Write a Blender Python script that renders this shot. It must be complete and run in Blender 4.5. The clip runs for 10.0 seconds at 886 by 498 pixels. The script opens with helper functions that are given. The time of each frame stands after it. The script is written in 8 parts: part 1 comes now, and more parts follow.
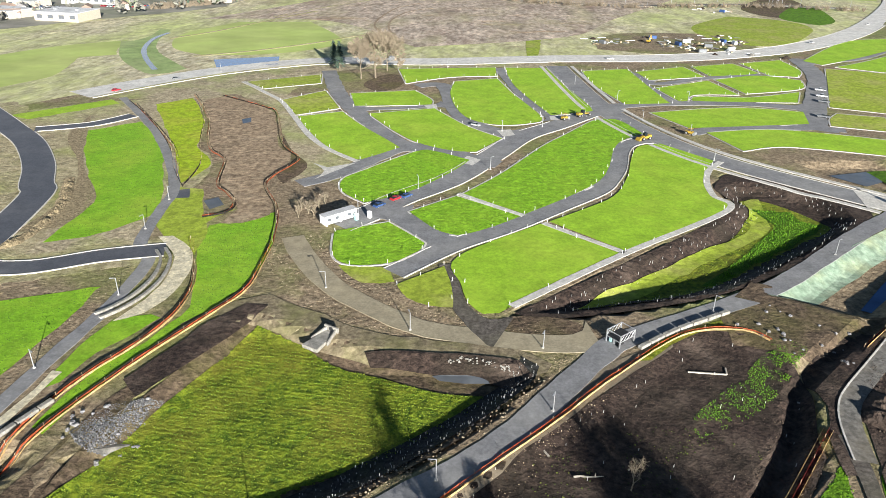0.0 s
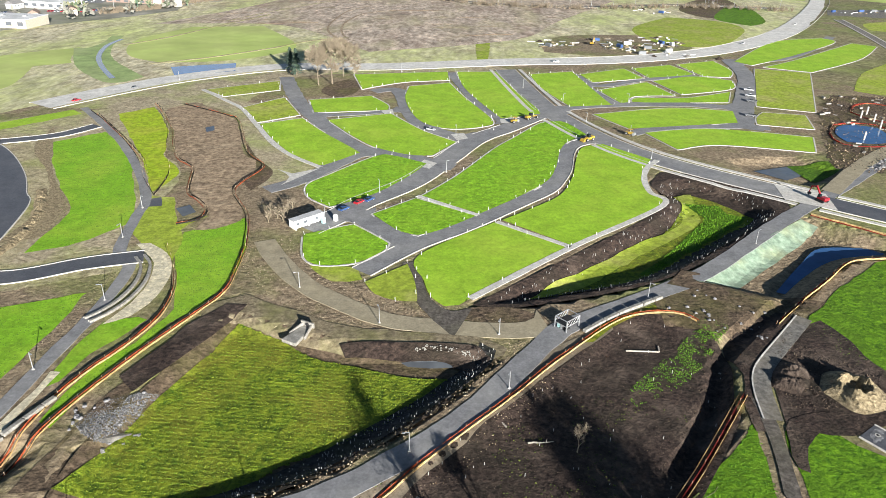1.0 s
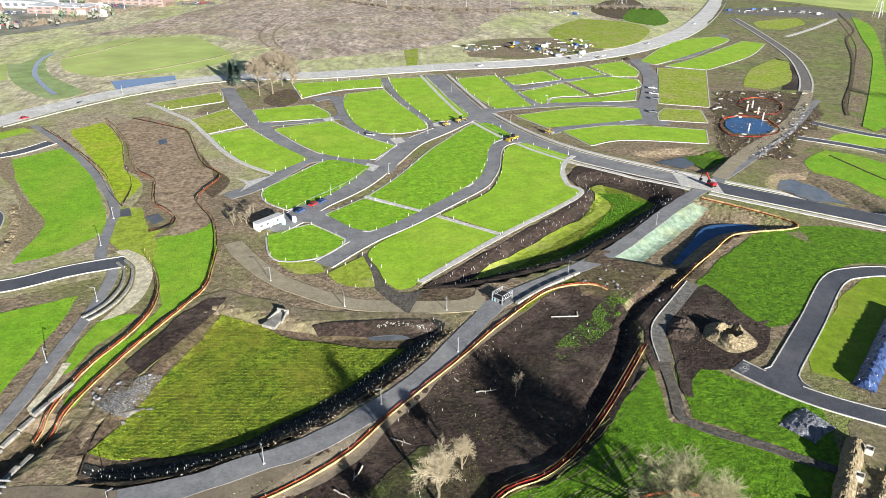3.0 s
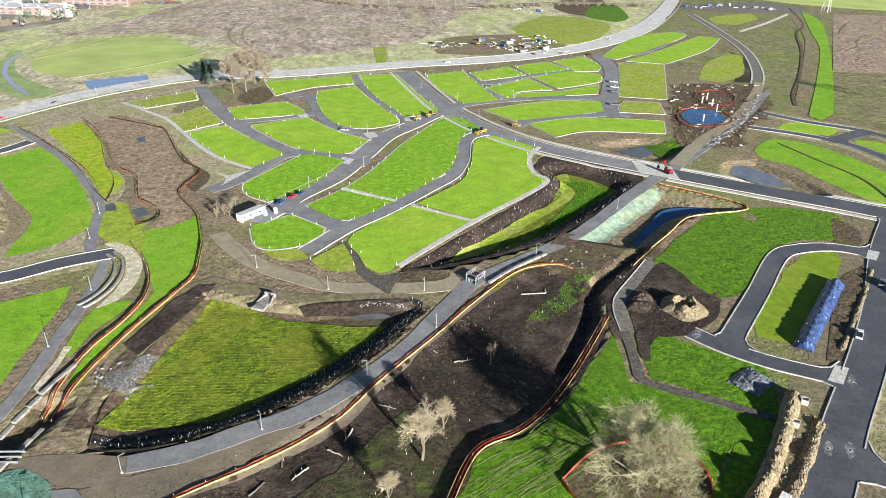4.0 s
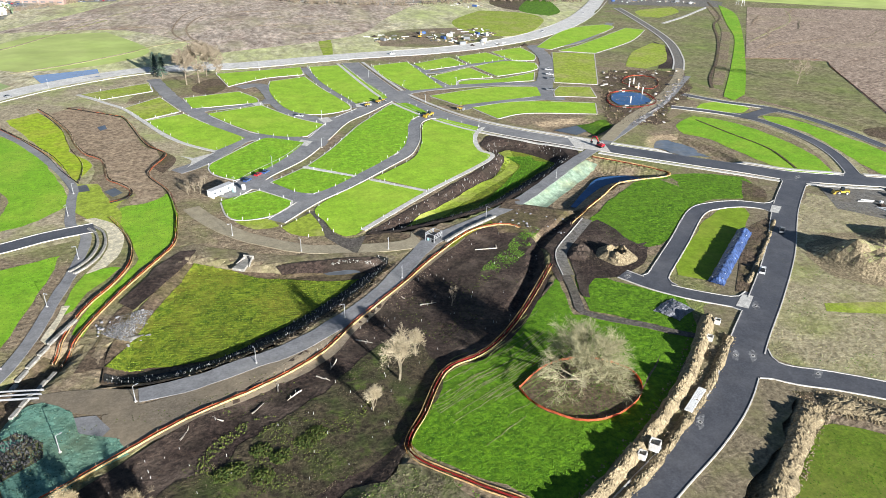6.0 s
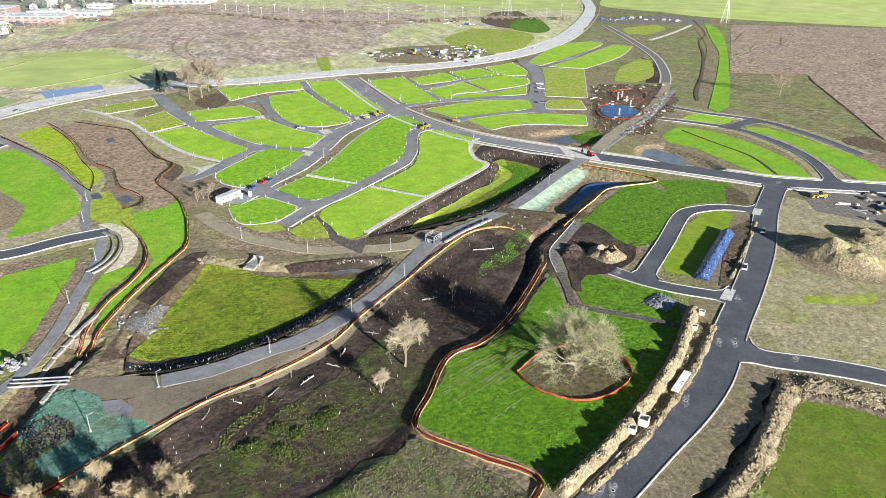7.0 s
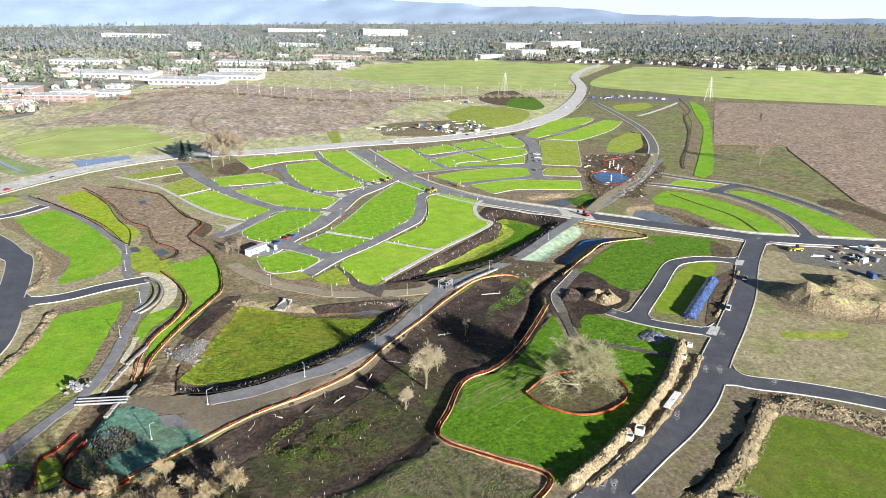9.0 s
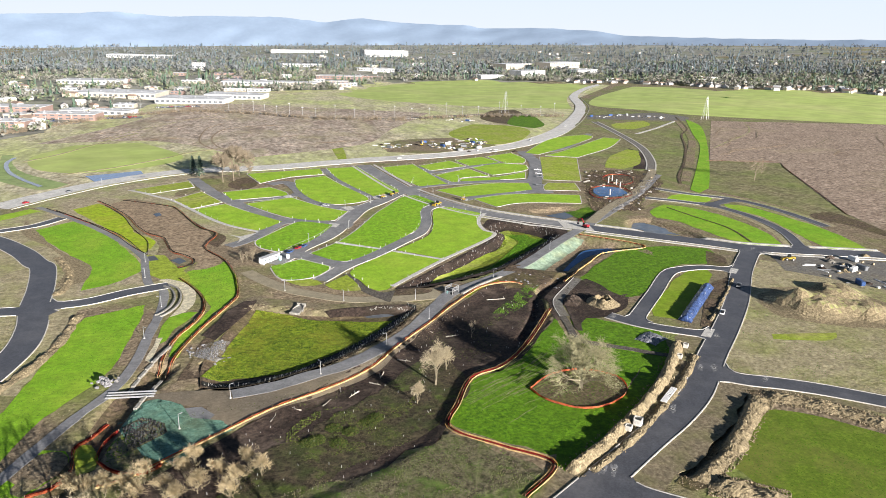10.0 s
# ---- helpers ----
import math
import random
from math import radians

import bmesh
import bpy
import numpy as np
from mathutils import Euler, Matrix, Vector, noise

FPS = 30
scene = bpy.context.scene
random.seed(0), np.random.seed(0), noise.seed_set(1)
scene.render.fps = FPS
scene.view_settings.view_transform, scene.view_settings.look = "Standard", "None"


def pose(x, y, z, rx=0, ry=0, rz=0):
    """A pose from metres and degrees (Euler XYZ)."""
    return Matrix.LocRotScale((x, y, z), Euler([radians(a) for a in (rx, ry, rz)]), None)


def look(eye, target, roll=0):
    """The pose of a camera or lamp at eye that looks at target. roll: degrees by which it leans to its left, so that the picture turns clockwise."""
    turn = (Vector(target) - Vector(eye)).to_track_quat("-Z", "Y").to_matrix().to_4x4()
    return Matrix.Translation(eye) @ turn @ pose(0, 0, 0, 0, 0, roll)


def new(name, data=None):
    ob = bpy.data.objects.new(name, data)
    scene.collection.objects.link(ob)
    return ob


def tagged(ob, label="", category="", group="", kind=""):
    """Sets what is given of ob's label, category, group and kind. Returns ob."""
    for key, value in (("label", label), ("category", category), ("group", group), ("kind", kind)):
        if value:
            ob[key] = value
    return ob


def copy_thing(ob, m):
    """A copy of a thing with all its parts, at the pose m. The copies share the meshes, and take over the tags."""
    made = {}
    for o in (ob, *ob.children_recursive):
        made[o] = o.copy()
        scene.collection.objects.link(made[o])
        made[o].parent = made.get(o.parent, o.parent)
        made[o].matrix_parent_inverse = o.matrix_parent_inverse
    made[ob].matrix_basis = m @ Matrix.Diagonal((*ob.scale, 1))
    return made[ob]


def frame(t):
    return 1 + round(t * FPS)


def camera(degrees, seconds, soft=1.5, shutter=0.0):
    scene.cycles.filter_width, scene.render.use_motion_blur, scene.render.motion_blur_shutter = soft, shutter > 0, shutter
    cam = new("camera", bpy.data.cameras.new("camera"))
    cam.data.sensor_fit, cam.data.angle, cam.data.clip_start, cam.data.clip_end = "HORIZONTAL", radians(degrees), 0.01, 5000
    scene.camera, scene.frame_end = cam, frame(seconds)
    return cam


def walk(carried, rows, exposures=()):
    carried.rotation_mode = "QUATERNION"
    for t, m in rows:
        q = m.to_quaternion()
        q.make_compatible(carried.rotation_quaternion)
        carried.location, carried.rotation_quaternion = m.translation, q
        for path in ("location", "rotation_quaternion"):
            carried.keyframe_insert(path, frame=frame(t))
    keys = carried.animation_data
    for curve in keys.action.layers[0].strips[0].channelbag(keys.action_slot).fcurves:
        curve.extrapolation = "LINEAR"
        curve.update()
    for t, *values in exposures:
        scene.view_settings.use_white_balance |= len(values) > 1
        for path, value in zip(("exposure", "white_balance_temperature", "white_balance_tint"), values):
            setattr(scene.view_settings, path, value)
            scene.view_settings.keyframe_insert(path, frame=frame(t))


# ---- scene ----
cam = camera(64.8, 10.0, soft=0.5)
PATH = [
    (0, (0.055, 0.641, 92.78), (0.004, 2.431, 91.89), 1.2),
    (0.5, (-0.565, -7.524, 97.315), (-0.553, -5.735, 96.421), 1.3),
    (1, (-1.732, -15.526, 101.639), (-1.656, -13.74, 100.742), 1.4),
    (1.5, (-2.85, -23.237, 105.544), (-2.716, -21.455, 104.646), 1.3),
    (2, (-4.911, -31.038, 109.14), (-4.727, -29.26, 108.243), 1.3),
    (2.5, (-7.116, -38.699, 112.542), (-6.89, -36.927, 111.643), 1.3),
    (4, (-13.991, -61.954, 118.416), (-13.639, -60.207, 117.509), 1.3),
    (4.5, (-16.662, -69.141, 118.754), (-16.264, -67.404, 117.845), 1.4),
    (5, (-19.62, -76.455, 118.621), (-19.177, -74.729, 117.712), 1.4),
    (5.5, (-23.44, -83.474, 118.274), (-22.954, -81.76, 117.366), 1.6),
    (7, (-34.083, -104.497, 118.202), (-33.544, -102.773, 117.344), 1.6),
    (7.5, (-37.808, -111.407, 118.008), (-37.254, -109.652, 117.224), 1.5),
    (8, (-41.509, -118.352, 117.892), (-40.948, -116.573, 117.171), 1.5),
    (8.5, (-45.337, -125.287, 117.611), (-44.772, -123.496, 116.924), 1.5),
    (9, (-49.416, -132.436, 117.574), (-48.847, -130.635, 116.918), 1.5),
    (9.5, (-53.317, -139.276, 117.39), (-52.745, -137.465, 116.764), 1.6),
    (10, (-56.951, -146.095, 116.931), (-56.377, -144.277, 116.328), 1.5),
]
walk(cam, [(t, look(eye, target, roll)) for t, eye, target, roll in PATH], [(0.0, 1.3, 6500, 9), (5.0, 1.36, 6300, 10), (7.5, 1.45, 6250, 10), (9.0, 1.38, 6400, 11), (10.0, 1.22, 6650, 12)])

# ---- light ----
SUN_ELEVATION, SUN_AZIMUTH = 14.0, 158.0  # degrees; azimuth from +y towards +x
world = bpy.data.worlds.new("world")
scene.world = world
world.use_nodes = True
wn = world.node_tree
sky = wn.nodes.new("ShaderNodeTexSky")
sky.sky_type, sky.sun_disc = "NISHITA", False
sky.sun_elevation, sky.sun_rotation = radians(SUN_ELEVATION), radians(SUN_AZIMUTH)
sky.dust_density, sky.ozone_density = 0.25, 3.0
wn.links.new(sky.outputs[0], wn.nodes["Background"].inputs[0])
wn.nodes["Background"].inputs[1].default_value = 0.028
sun_lamp = new("sun", bpy.data.lights.new("sun", "SUN"))
sun_lamp.data.energy, sun_lamp.data.angle, sun_lamp.data.color = 5.0, radians(0.5), (1.0, 0.968, 0.915)
sun_way = Vector((math.sin(radians(SUN_AZIMUTH)) * math.cos(radians(SUN_ELEVATION)),
                  math.cos(radians(SUN_AZIMUTH)) * math.cos(radians(SUN_ELEVATION)), math.sin(radians(SUN_ELEVATION))))
sun_lamp.matrix_world = look(sun_way * 400, (0, 0, 0))


# ---- materials ----
def surface(name, dark, light, patch=None, fine=1.5, broad=0.06, rough=0.9, bump=0.25, stretch=(1, 1, 1), turn=0.0, metal=0.0, amount=0.45, bump_size=None, extra=None, mid=0.24):
    """Two colours mixed by fine grain, and a third in broad patches; relief from the grain. Sizes are cycles a metre."""
    m = bpy.data.materials.new(name)
    m.use_nodes = True
    t = m.node_tree
    node, link = t.nodes.new, t.links.new
    bsdf = t.nodes["Principled BSDF"]
    bsdf.inputs["Roughness"].default_value, bsdf.inputs["Metallic"].default_value = rough, metal
    bsdf.inputs["Specular IOR Level"].default_value = 0.25
    geo, mapping = node("ShaderNodeNewGeometry"), node("ShaderNodeMapping")
    mapping.inputs["Rotation"].default_value[2] = radians(turn)
    mapping.inputs["Scale"].default_value = stretch
    link(geo.outputs["Position"], mapping.inputs["Vector"])

    def noise_of(scale, detail, roughness=0.6):
        n = node("ShaderNodeTexNoise")
        n.inputs["Scale"].default_value, n.inputs["Detail"].default_value, n.inputs["Roughness"].default_value = scale, detail, roughness
        link(mapping.outputs[0], n.inputs["Vector"])
        return n

    grain, blotch = noise_of(fine, 6, 0.7), noise_of(broad, 5, 0.62)

    def ramp(source, low, high):
        r = node("ShaderNodeMapRange")
        r.inputs["From Min"].default_value, r.inputs["From Max"].default_value = low, high
        link(source.outputs[0], r.inputs["Value"])
        return r

    def mix(a, b, factor):
        x = node("ShaderNodeMix")
        x.data_type = "RGBA"
        for value, socket in ((a, x.inputs["A"]), (b, x.inputs["B"])):
            if isinstance(value, tuple):
                socket.default_value = (*value, 1)
            else:
                link(value, socket)
        link(factor.outputs[0], x.inputs["Factor"])
        return x.outputs["Result"]

    colour = mix(dark, light, ramp(grain, 0.37, 0.63))
    if patch:
        colour = mix(colour, patch, ramp(blotch, 1 - amount - 0.1, 1 - amount + 0.18))
    if extra:  # a further colour in patches of its own size and share
        colour = mix(colour, extra[0], ramp(noise_of(extra[1], 6, 0.68), 1 - extra[2] - 0.06, 1 - extra[2] + 0.1))
    tone = node("ShaderNodeHueSaturation")
    third = noise_of(broad * 4.3, 4)
    link(ramp(third, 0.25, 0.75).outputs[0], tone.inputs["Value"])
    t.nodes[-1].inputs["To Min"].default_value, t.nodes[-1].inputs["To Max"].default_value = 0.78, 1.2
    link(colour, tone.inputs["Color"])
    clump = node("ShaderNodeHueSaturation")  # clumps a few metres across, between the grain and the patches
    lumps = noise_of(fine * 0.45, 3, 0.75)
    link(ramp(lumps, 0.36, 0.64).outputs[0], clump.inputs["Value"])
    t.nodes[-1].inputs["To Min"].default_value, t.nodes[-1].inputs["To Max"].default_value = 1 - mid, 1 + mid
    link(tone.outputs[0], clump.inputs["Color"])
    link(clump.outputs[0], bsdf.inputs["Base Color"])
    if bump:
        b = node("ShaderNodeBump")
        b.inputs["Strength"].default_value, b.inputs["Distance"].default_value = bump, bump_size or 0.35 / fine
        relief = node("ShaderNodeMath")
        relief.operation = "MULTIPLY_ADD"
        relief.inputs[1].default_value = 0.7
        link(lumps.outputs[0], relief.inputs[0])
        link(grain.outputs[0], relief.inputs[2])
        link(relief.outputs[0], b.inputs["Height"])
        link(b.outputs[0], bsdf.inputs["Normal"])
    return m


def plain(name, colour, rough=0.5, metal=0.0, vary=0.12, scale=3.0):
    """Painted or moulded things: one colour with slight soiling."""
    r, g, b = colour
    return surface(name, (r * (1 - vary), g * (1 - vary), b * (1 - vary)), (min(1, r * (1 + vary)), min(1, g * (1 + vary)), min(1, b * (1 + vary))), None,
                   scale, 0.8, rough, 0.03, metal=metal, mid=0.08)


LAWN = surface("lawn", (0.245, 0.43, 0.024), (0.335, 0.54, 0.036), (0.37, 0.51, 0.05), 1.4, 0.03, bump=0.35, bump_size=0.15, mid=0.12)
LAWN_WILD = surface("rough_lawn", (0.165, 0.355, 0.014), (0.28, 0.52, 0.024), (0.27, 0.45, 0.028), 0.9, 0.06, bump=0.8, bump_size=0.5, mid=0.2)
LAWN_DULL = surface("thin_lawn", (0.25, 0.33, 0.03), (0.36, 0.44, 0.05), (0.4, 0.38, 0.12), 0.9, 0.05, bump=0.4, bump_size=0.2)
LAWN_DEEP = surface("fresh_grass", (0.034, 0.095, 0.004), (0.1, 0.215, 0.008), (0.095, 0.165, 0.012), 0.7, 0.05, bump=1.0, bump_size=0.5)
LAWN_MID = surface("mid_green_grass", (0.05, 0.135, 0.004), (0.155, 0.31, 0.01), (0.11, 0.22, 0.01), 0.7, 0.05, bump=1.0, bump_size=0.5)
LAWN_FRESH = surface("fresh_sown_grass", (0.16, 0.35, 0.014), (0.24, 0.46, 0.022), (0.31, 0.45, 0.04), 1.2, 0.04, bump=0.5, bump_size=0.25, mid=0.15)
SWALE = surface("swale_grass", (0.27, 0.36, 0.13), (0.36, 0.46, 0.18), (0.38, 0.42, 0.2), 0.3, 0.02, bump=0.2, mid=0.1)
PALE_EARTH = surface("pale_dry_earth", (0.26, 0.21, 0.13), (0.55, 0.47, 0.32), (0.33, 0.38, 0.11), 0.7, 0.03, bump=0.9, bump_size=0.5, amount=0.45, extra=((0.24, 0.185, 0.115), 0.05, 0.36))
LAWN_YELLOW = surface("yellow_green_weeds", (0.27, 0.39, 0.014), (0.38, 0.5, 0.022), (0.42, 0.44, 0.05), 0.8, 0.06, bump=0.7, bump_size=0.4)
WEED_DARK = surface("dark_creek_weeds", (0.028, 0.023, 0.014), (0.115, 0.09, 0.055), (0.05, 0.075, 0.016), 0.8, 0.1, bump=1.0, bump_size=0.5, extra=((0.1, 0.15, 0.022), 0.11, 0.4))
LAWN_OLIVE = surface("olive_mown_grass", (0.1, 0.16, 0.012), (0.17, 0.245, 0.02), (0.2, 0.2, 0.045), 1.0, 0.04, bump=0.4, bump_size=0.2, mid=0.12)
LAWN_ISLAND = surface("yellow_green_mown_grass", (0.17, 0.27, 0.012), (0.24, 0.35, 0.02), (0.28, 0.33, 0.04), 1.2, 0.05, bump=0.35, bump_size=0.15, mid=0.12)
LAWN_PALE = surface("field_grass", (0.43, 0.53, 0.14), (0.49, 0.585, 0.175), (0.53, 0.56, 0.21), 0.05, 0.006, bump=0, mid=0.05)
MEADOW = surface("meadow", (0.05, 0.1, 0.006), (0.24, 0.3, 0.02), (0.25, 0.22, 0.03), 0.7, 0.05, bump=1.0, bump_size=0.9)
WEED = surface("weed", (0.055, 0.05, 0.026), (0.23, 0.2, 0.12), (0.12, 0.16, 0.035), 0.6, 0.12, bump=1.0, bump_size=0.5, extra=((0.09, 0.17, 0.02), 0.09, 0.42))
DRY = surface("dry_grass", (0.27, 0.225, 0.125), (0.5, 0.435, 0.28), (0.27, 0.3, 0.08), 0.7, 0.03, bump=0.9, bump_size=0.5, extra=((0.22, 0.175, 0.11), 0.07, 0.34))
EARTH = surface("earth", (0.15, 0.11, 0.07), (0.37, 0.29, 0.19), (0.2, 0.26, 0.05), 0.7, 0.02, bump=1.0, bump_size=0.6, amount=0.44, extra=((0.4, 0.32, 0.215), 0.045, 0.3))
UMBER = surface("umber_soil", (0.06, 0.042, 0.028), (0.2, 0.145, 0.095), (0.13, 0.12, 0.04), 0.7, 0.05, bump=1.0, bump_size=0.5)
OLIVE_GROUND = surface("olive_rough_grass", (0.13, 0.115, 0.05), (0.34, 0.3, 0.17), (0.2, 0.25, 0.06), 0.3, 0.012, bump=0.9, bump_size=0.6, amount=0.48, extra=((0.14, 0.1, 0.065), 0.02, 0.32))
BROWN_DARK = surface("graded_brown_earth", (0.18, 0.125, 0.08), (0.46, 0.35, 0.23), (0.53, 0.43, 0.3), 0.5, 0.03, bump=0.9, bump_size=0.4, amount=0.36, extra=((0.15, 0.1, 0.065), 0.04, 0.34))
PLOUGHED = surface("reddish_ploughed_earth", (0.18, 0.125, 0.09), (0.54, 0.42, 0.32), (0.4, 0.33, 0.2), 0.35, 0.012, bump=1.0, bump_size=0.9, amount=0.36, stretch=(0.8, 1.2, 1), turn=-50, extra=((0.22, 0.155, 0.11), 0.03, 0.38))
FALLOW = surface("fallow", (0.38, 0.33, 0.19), (0.78, 0.71, 0.5), (0.52, 0.56, 0.22), 0.25, 0.014, bump=0.8, bump_size=0.6, amount=0.5, stretch=(1, 0.5, 1), turn=-75, extra=((0.34, 0.26, 0.17), 0.02, 0.36))
BROWN = surface("ploughed_earth", (0.28, 0.21, 0.155), (0.72, 0.6, 0.48), (0.46, 0.41, 0.23), 0.22, 0.02, bump=0.8, bump_size=0.6, amount=0.4, stretch=(1, 0.4, 1), turn=-75, extra=((0.27, 0.195, 0.15), 0.025, 0.4))
MULCH = surface("dark_soil", (0.018, 0.0125, 0.011), (0.085, 0.058, 0.045), (0.042, 0.034, 0.024), 0.9, 0.06, bump=1.0, bump_size=0.6, extra=((0.14, 0.105, 0.082), 0.045, 0.42))
SPOIL = surface("spoil", (0.15, 0.115, 0.065), (0.42, 0.34, 0.21), (0.25, 0.2, 0.12), 1.3, 0.2, bump=1.0, bump_size=0.5)
GRAVEL = surface("gravel", (0.29, 0.25, 0.17), (0.39, 0.34, 0.24), (0.35, 0.3, 0.2), 1.6, 0.06, bump=0.4, bump_size=0.1, mid=0.08)
CRUSHED = surface("crushed_rock", (0.12, 0.115, 0.105), (0.25, 0.235, 0.21), (0.2, 0.175, 0.135), 1.0, 0.09, bump=0.5, bump_size=0.12)
ASPHALT = surface("asphalt", (0.075, 0.078, 0.09), (0.11, 0.113, 0.126), (0.14, 0.14, 0.148), 2.5, 0.05, rough=0.5, bump=0.12, bump_size=0.03, mid=0.12)
ASPHALT_OLD = surface("worn_asphalt", (0.19, 0.19, 0.197), (0.26, 0.26, 0.264), (0.3, 0.295, 0.285), 1.5, 0.05, rough=0.85, bump=0.15, bump_size=0.03, mid=0.1)
BLOCKWORK = surface("weathered_concrete", (0.23, 0.22, 0.195), (0.37, 0.355, 0.32), (0.28, 0.26, 0.22), 1.5, 0.2, rough=0.9, bump=0.2, bump_size=0.05)
CONCRETE = surface("concrete", (0.5, 0.48, 0.44), (0.68, 0.66, 0.61), (0.55, 0.52, 0.46), 1.5, 0.12, rough=0.85, bump=0.1, bump_size=0.03, mid=0.12)
PAVED = surface("pale_concrete_road", (0.56, 0.545, 0.51), (0.72, 0.7, 0.66), (0.62, 0.59, 0.54), 0.8, 0.03, rough=0.85, bump=0.1, bump_size=0.03, mid=0.12)
SPRAYED = surface("sprayed_seed", (0.08, 0.2, 0.15), (0.2, 0.38, 0.29), (0.15, 0.2, 0.12), 0.6, 0.06, bump=0.8, bump_size=0.3)
SPRAYED_PALE = surface("pale_sprayed_seed", (0.18, 0.26, 0.185), (0.29, 0.37, 0.28), (0.3, 0.32, 0.18), 0.6, 0.06, bump=0.6, bump_size=0.3)
# blue of the reflected sky is painted into the base colour
WATER = surface("water", (0.04, 0.12, 0.29), (0.05, 0.14, 0.33), (0.06, 0.13, 0.27), 0.3, 0.03, rough=0.1, bump=0.02, bump_size=0.05, mid=0.02)
WATER.node_tree.nodes["Principled BSDF"].inputs["Specular IOR Level"].default_value = 0.15
# mud and reflected sky are both mixed into the next two base colours
MURKY = surface("murky_sky_tinted_water", (0.1, 0.12, 0.15), (0.13, 0.15, 0.18), (0.16, 0.16, 0.15), 0.3, 0.03, rough=0.12, bump=0.02, bump_size=0.05, mid=0.02)
SHALLOW = surface("muddy_sky_tinted_water", (0.16, 0.19, 0.23), (0.2, 0.23, 0.27), (0.24, 0.22, 0.18), 0.3, 0.05, rough=0.12, bump=0.02, bump_size=0.05, mid=0.05)
STREAK = surface("flattened_grass", (0.15, 0.17, 0.06), (0.26, 0.27, 0.12), (0.13, 0.2, 0.03), 0.9, 0.15, bump=0.6, bump_size=0.3)
STRAW = surface("straw", (0.55, 0.49, 0.34), (0.8, 0.73, 0.54), (0.6, 0.54, 0.38), 1.0, 0.1, bump=0.8, bump_size=0.3)
VERGE = surface("compacted_verge", (0.14, 0.11, 0.07), (0.32, 0.265, 0.17), (0.2, 0.19, 0.08), 0.9, 0.09, bump=0.7, bump_size=0.25)
WASHED = surface("washed_asphalt", (0.1, 0.102, 0.11), (0.4, 0.4, 0.4), (0.11, 0.112, 0.12), 0.9, 0.5, rough=0.8, bump=0, amount=0.5)
COMPACT = surface("compacted_dirt", (0.15, 0.125, 0.09), (0.24, 0.2, 0.15), (0.27, 0.22, 0.15), 1.6, 0.035, bump=0.35, bump_size=0.12, amount=0.5, mid=0.12)
ROAD_DIRT = surface("rutted_dirt", (0.07, 0.06, 0.05), (0.17, 0.15, 0.13), (0.12, 0.11, 0.08), 1.2, 0.06, bump=0.6, bump_size=0.2)
ORANGE = plain("orange_mesh", (0.62, 0.16, 0.07), 0.75, vary=0.4, scale=0.5)
FABRIC_DARK = plain("black_silt_fabric", (0.05, 0.042, 0.035), 0.85, vary=0.4)
RUST_FABRIC = plain("rusty_brown_fabric", (0.3, 0.17, 0.11), 0.85, vary=0.35)
DEEP_RED = plain("dark_red_mesh", (0.3, 0.03, 0.025), 0.8, vary=0.35, scale=0.5)
CREAM = plain("cream_fabric", (0.8, 0.6, 0.3), 0.8, vary=0.25, scale=0.6)
WHITE = plain("white_paint", (0.8, 0.8, 0.78), 0.45)
STEEL = plain("galvanised_steel", (0.5, 0.51, 0.52), 0.45, 0.6)
TIMBER = plain("timber", (0.42, 0.33, 0.22), 0.8)


# ---- plan arithmetic ----
def curve_through(points, closed=False, step=4.0):
    """A smooth line through plan points, about step metres between its own points."""
    n, out = len(points), []
    p = [Vector(q) for q in points]
    for i in range(n if closed else n - 1):
        a, b, c, d = (p[(i + k) % n] if closed else p[min(max(i + k, 0), n - 1)] for k in (-1, 0, 1, 2))
        if closed and (b - a).length > 0 and (b - a).normalized().dot((c - b).normalized()) < 0.55:
            a = b
        if closed and (d - c).length > 0 and (c - b).normalized().dot((d - c).normalized()) < 0.55:
            d = c
        pieces = max(1, round((c - b).length / step))
        for k in range(pieces):
            s = k / pieces
            out.append(0.5 * (2 * b + (c - a) * s + (2 * a - 5 * b + 4 * c - d) * s * s + (3 * b - a - 3 * c + d) * s ** 3))
    return out if closed else out + [p[-1]]


def inside_depth(X, Y, outline):
    """For arrays of plan places: how far inside an outline each lies (negative outside)."""
    o = np.array([tuple(q) for q in outline], float)
    near, within = np.full(X.shape, 1e9), np.zeros(X.shape, bool)
    for (ax, ay), (bx, by) in zip(o, np.roll(o, -1, 0)):
        dx, dy = bx - ax, by - ay
        s = np.clip(((X - ax) * dx + (Y - ay) * dy) / (dx * dx + dy * dy + 1e-9), 0, 1)
        near = np.minimum(near, np.hypot(X - ax - s * dx, Y - ay - s * dy))
        if ay != by:
            within ^= ((ay > Y) != (by > Y)) & (X < dx * (Y - ay) / dy + ax)
    return np.where(within, near, -near)


def line_distance(X, Y, line):
    o, near = np.array([tuple(q) for q in line], float), np.full(X.shape, 1e9)
    for (ax, ay), (bx, by) in zip(o[:-1], o[1:]):
        dx, dy = bx - ax, by - ay
        s = np.clip(((X - ax) * dx + (Y - ay) * dy) / (dx * dx + dy * dy + 1e-9), 0, 1)
        near = np.minimum(near, np.hypot(X - ax - s * dx, Y - ay - s * dy))
    return near


def ease(v):
    v = np.clip(v, 0, 1)
    return v * v * (3 - 2 * v)


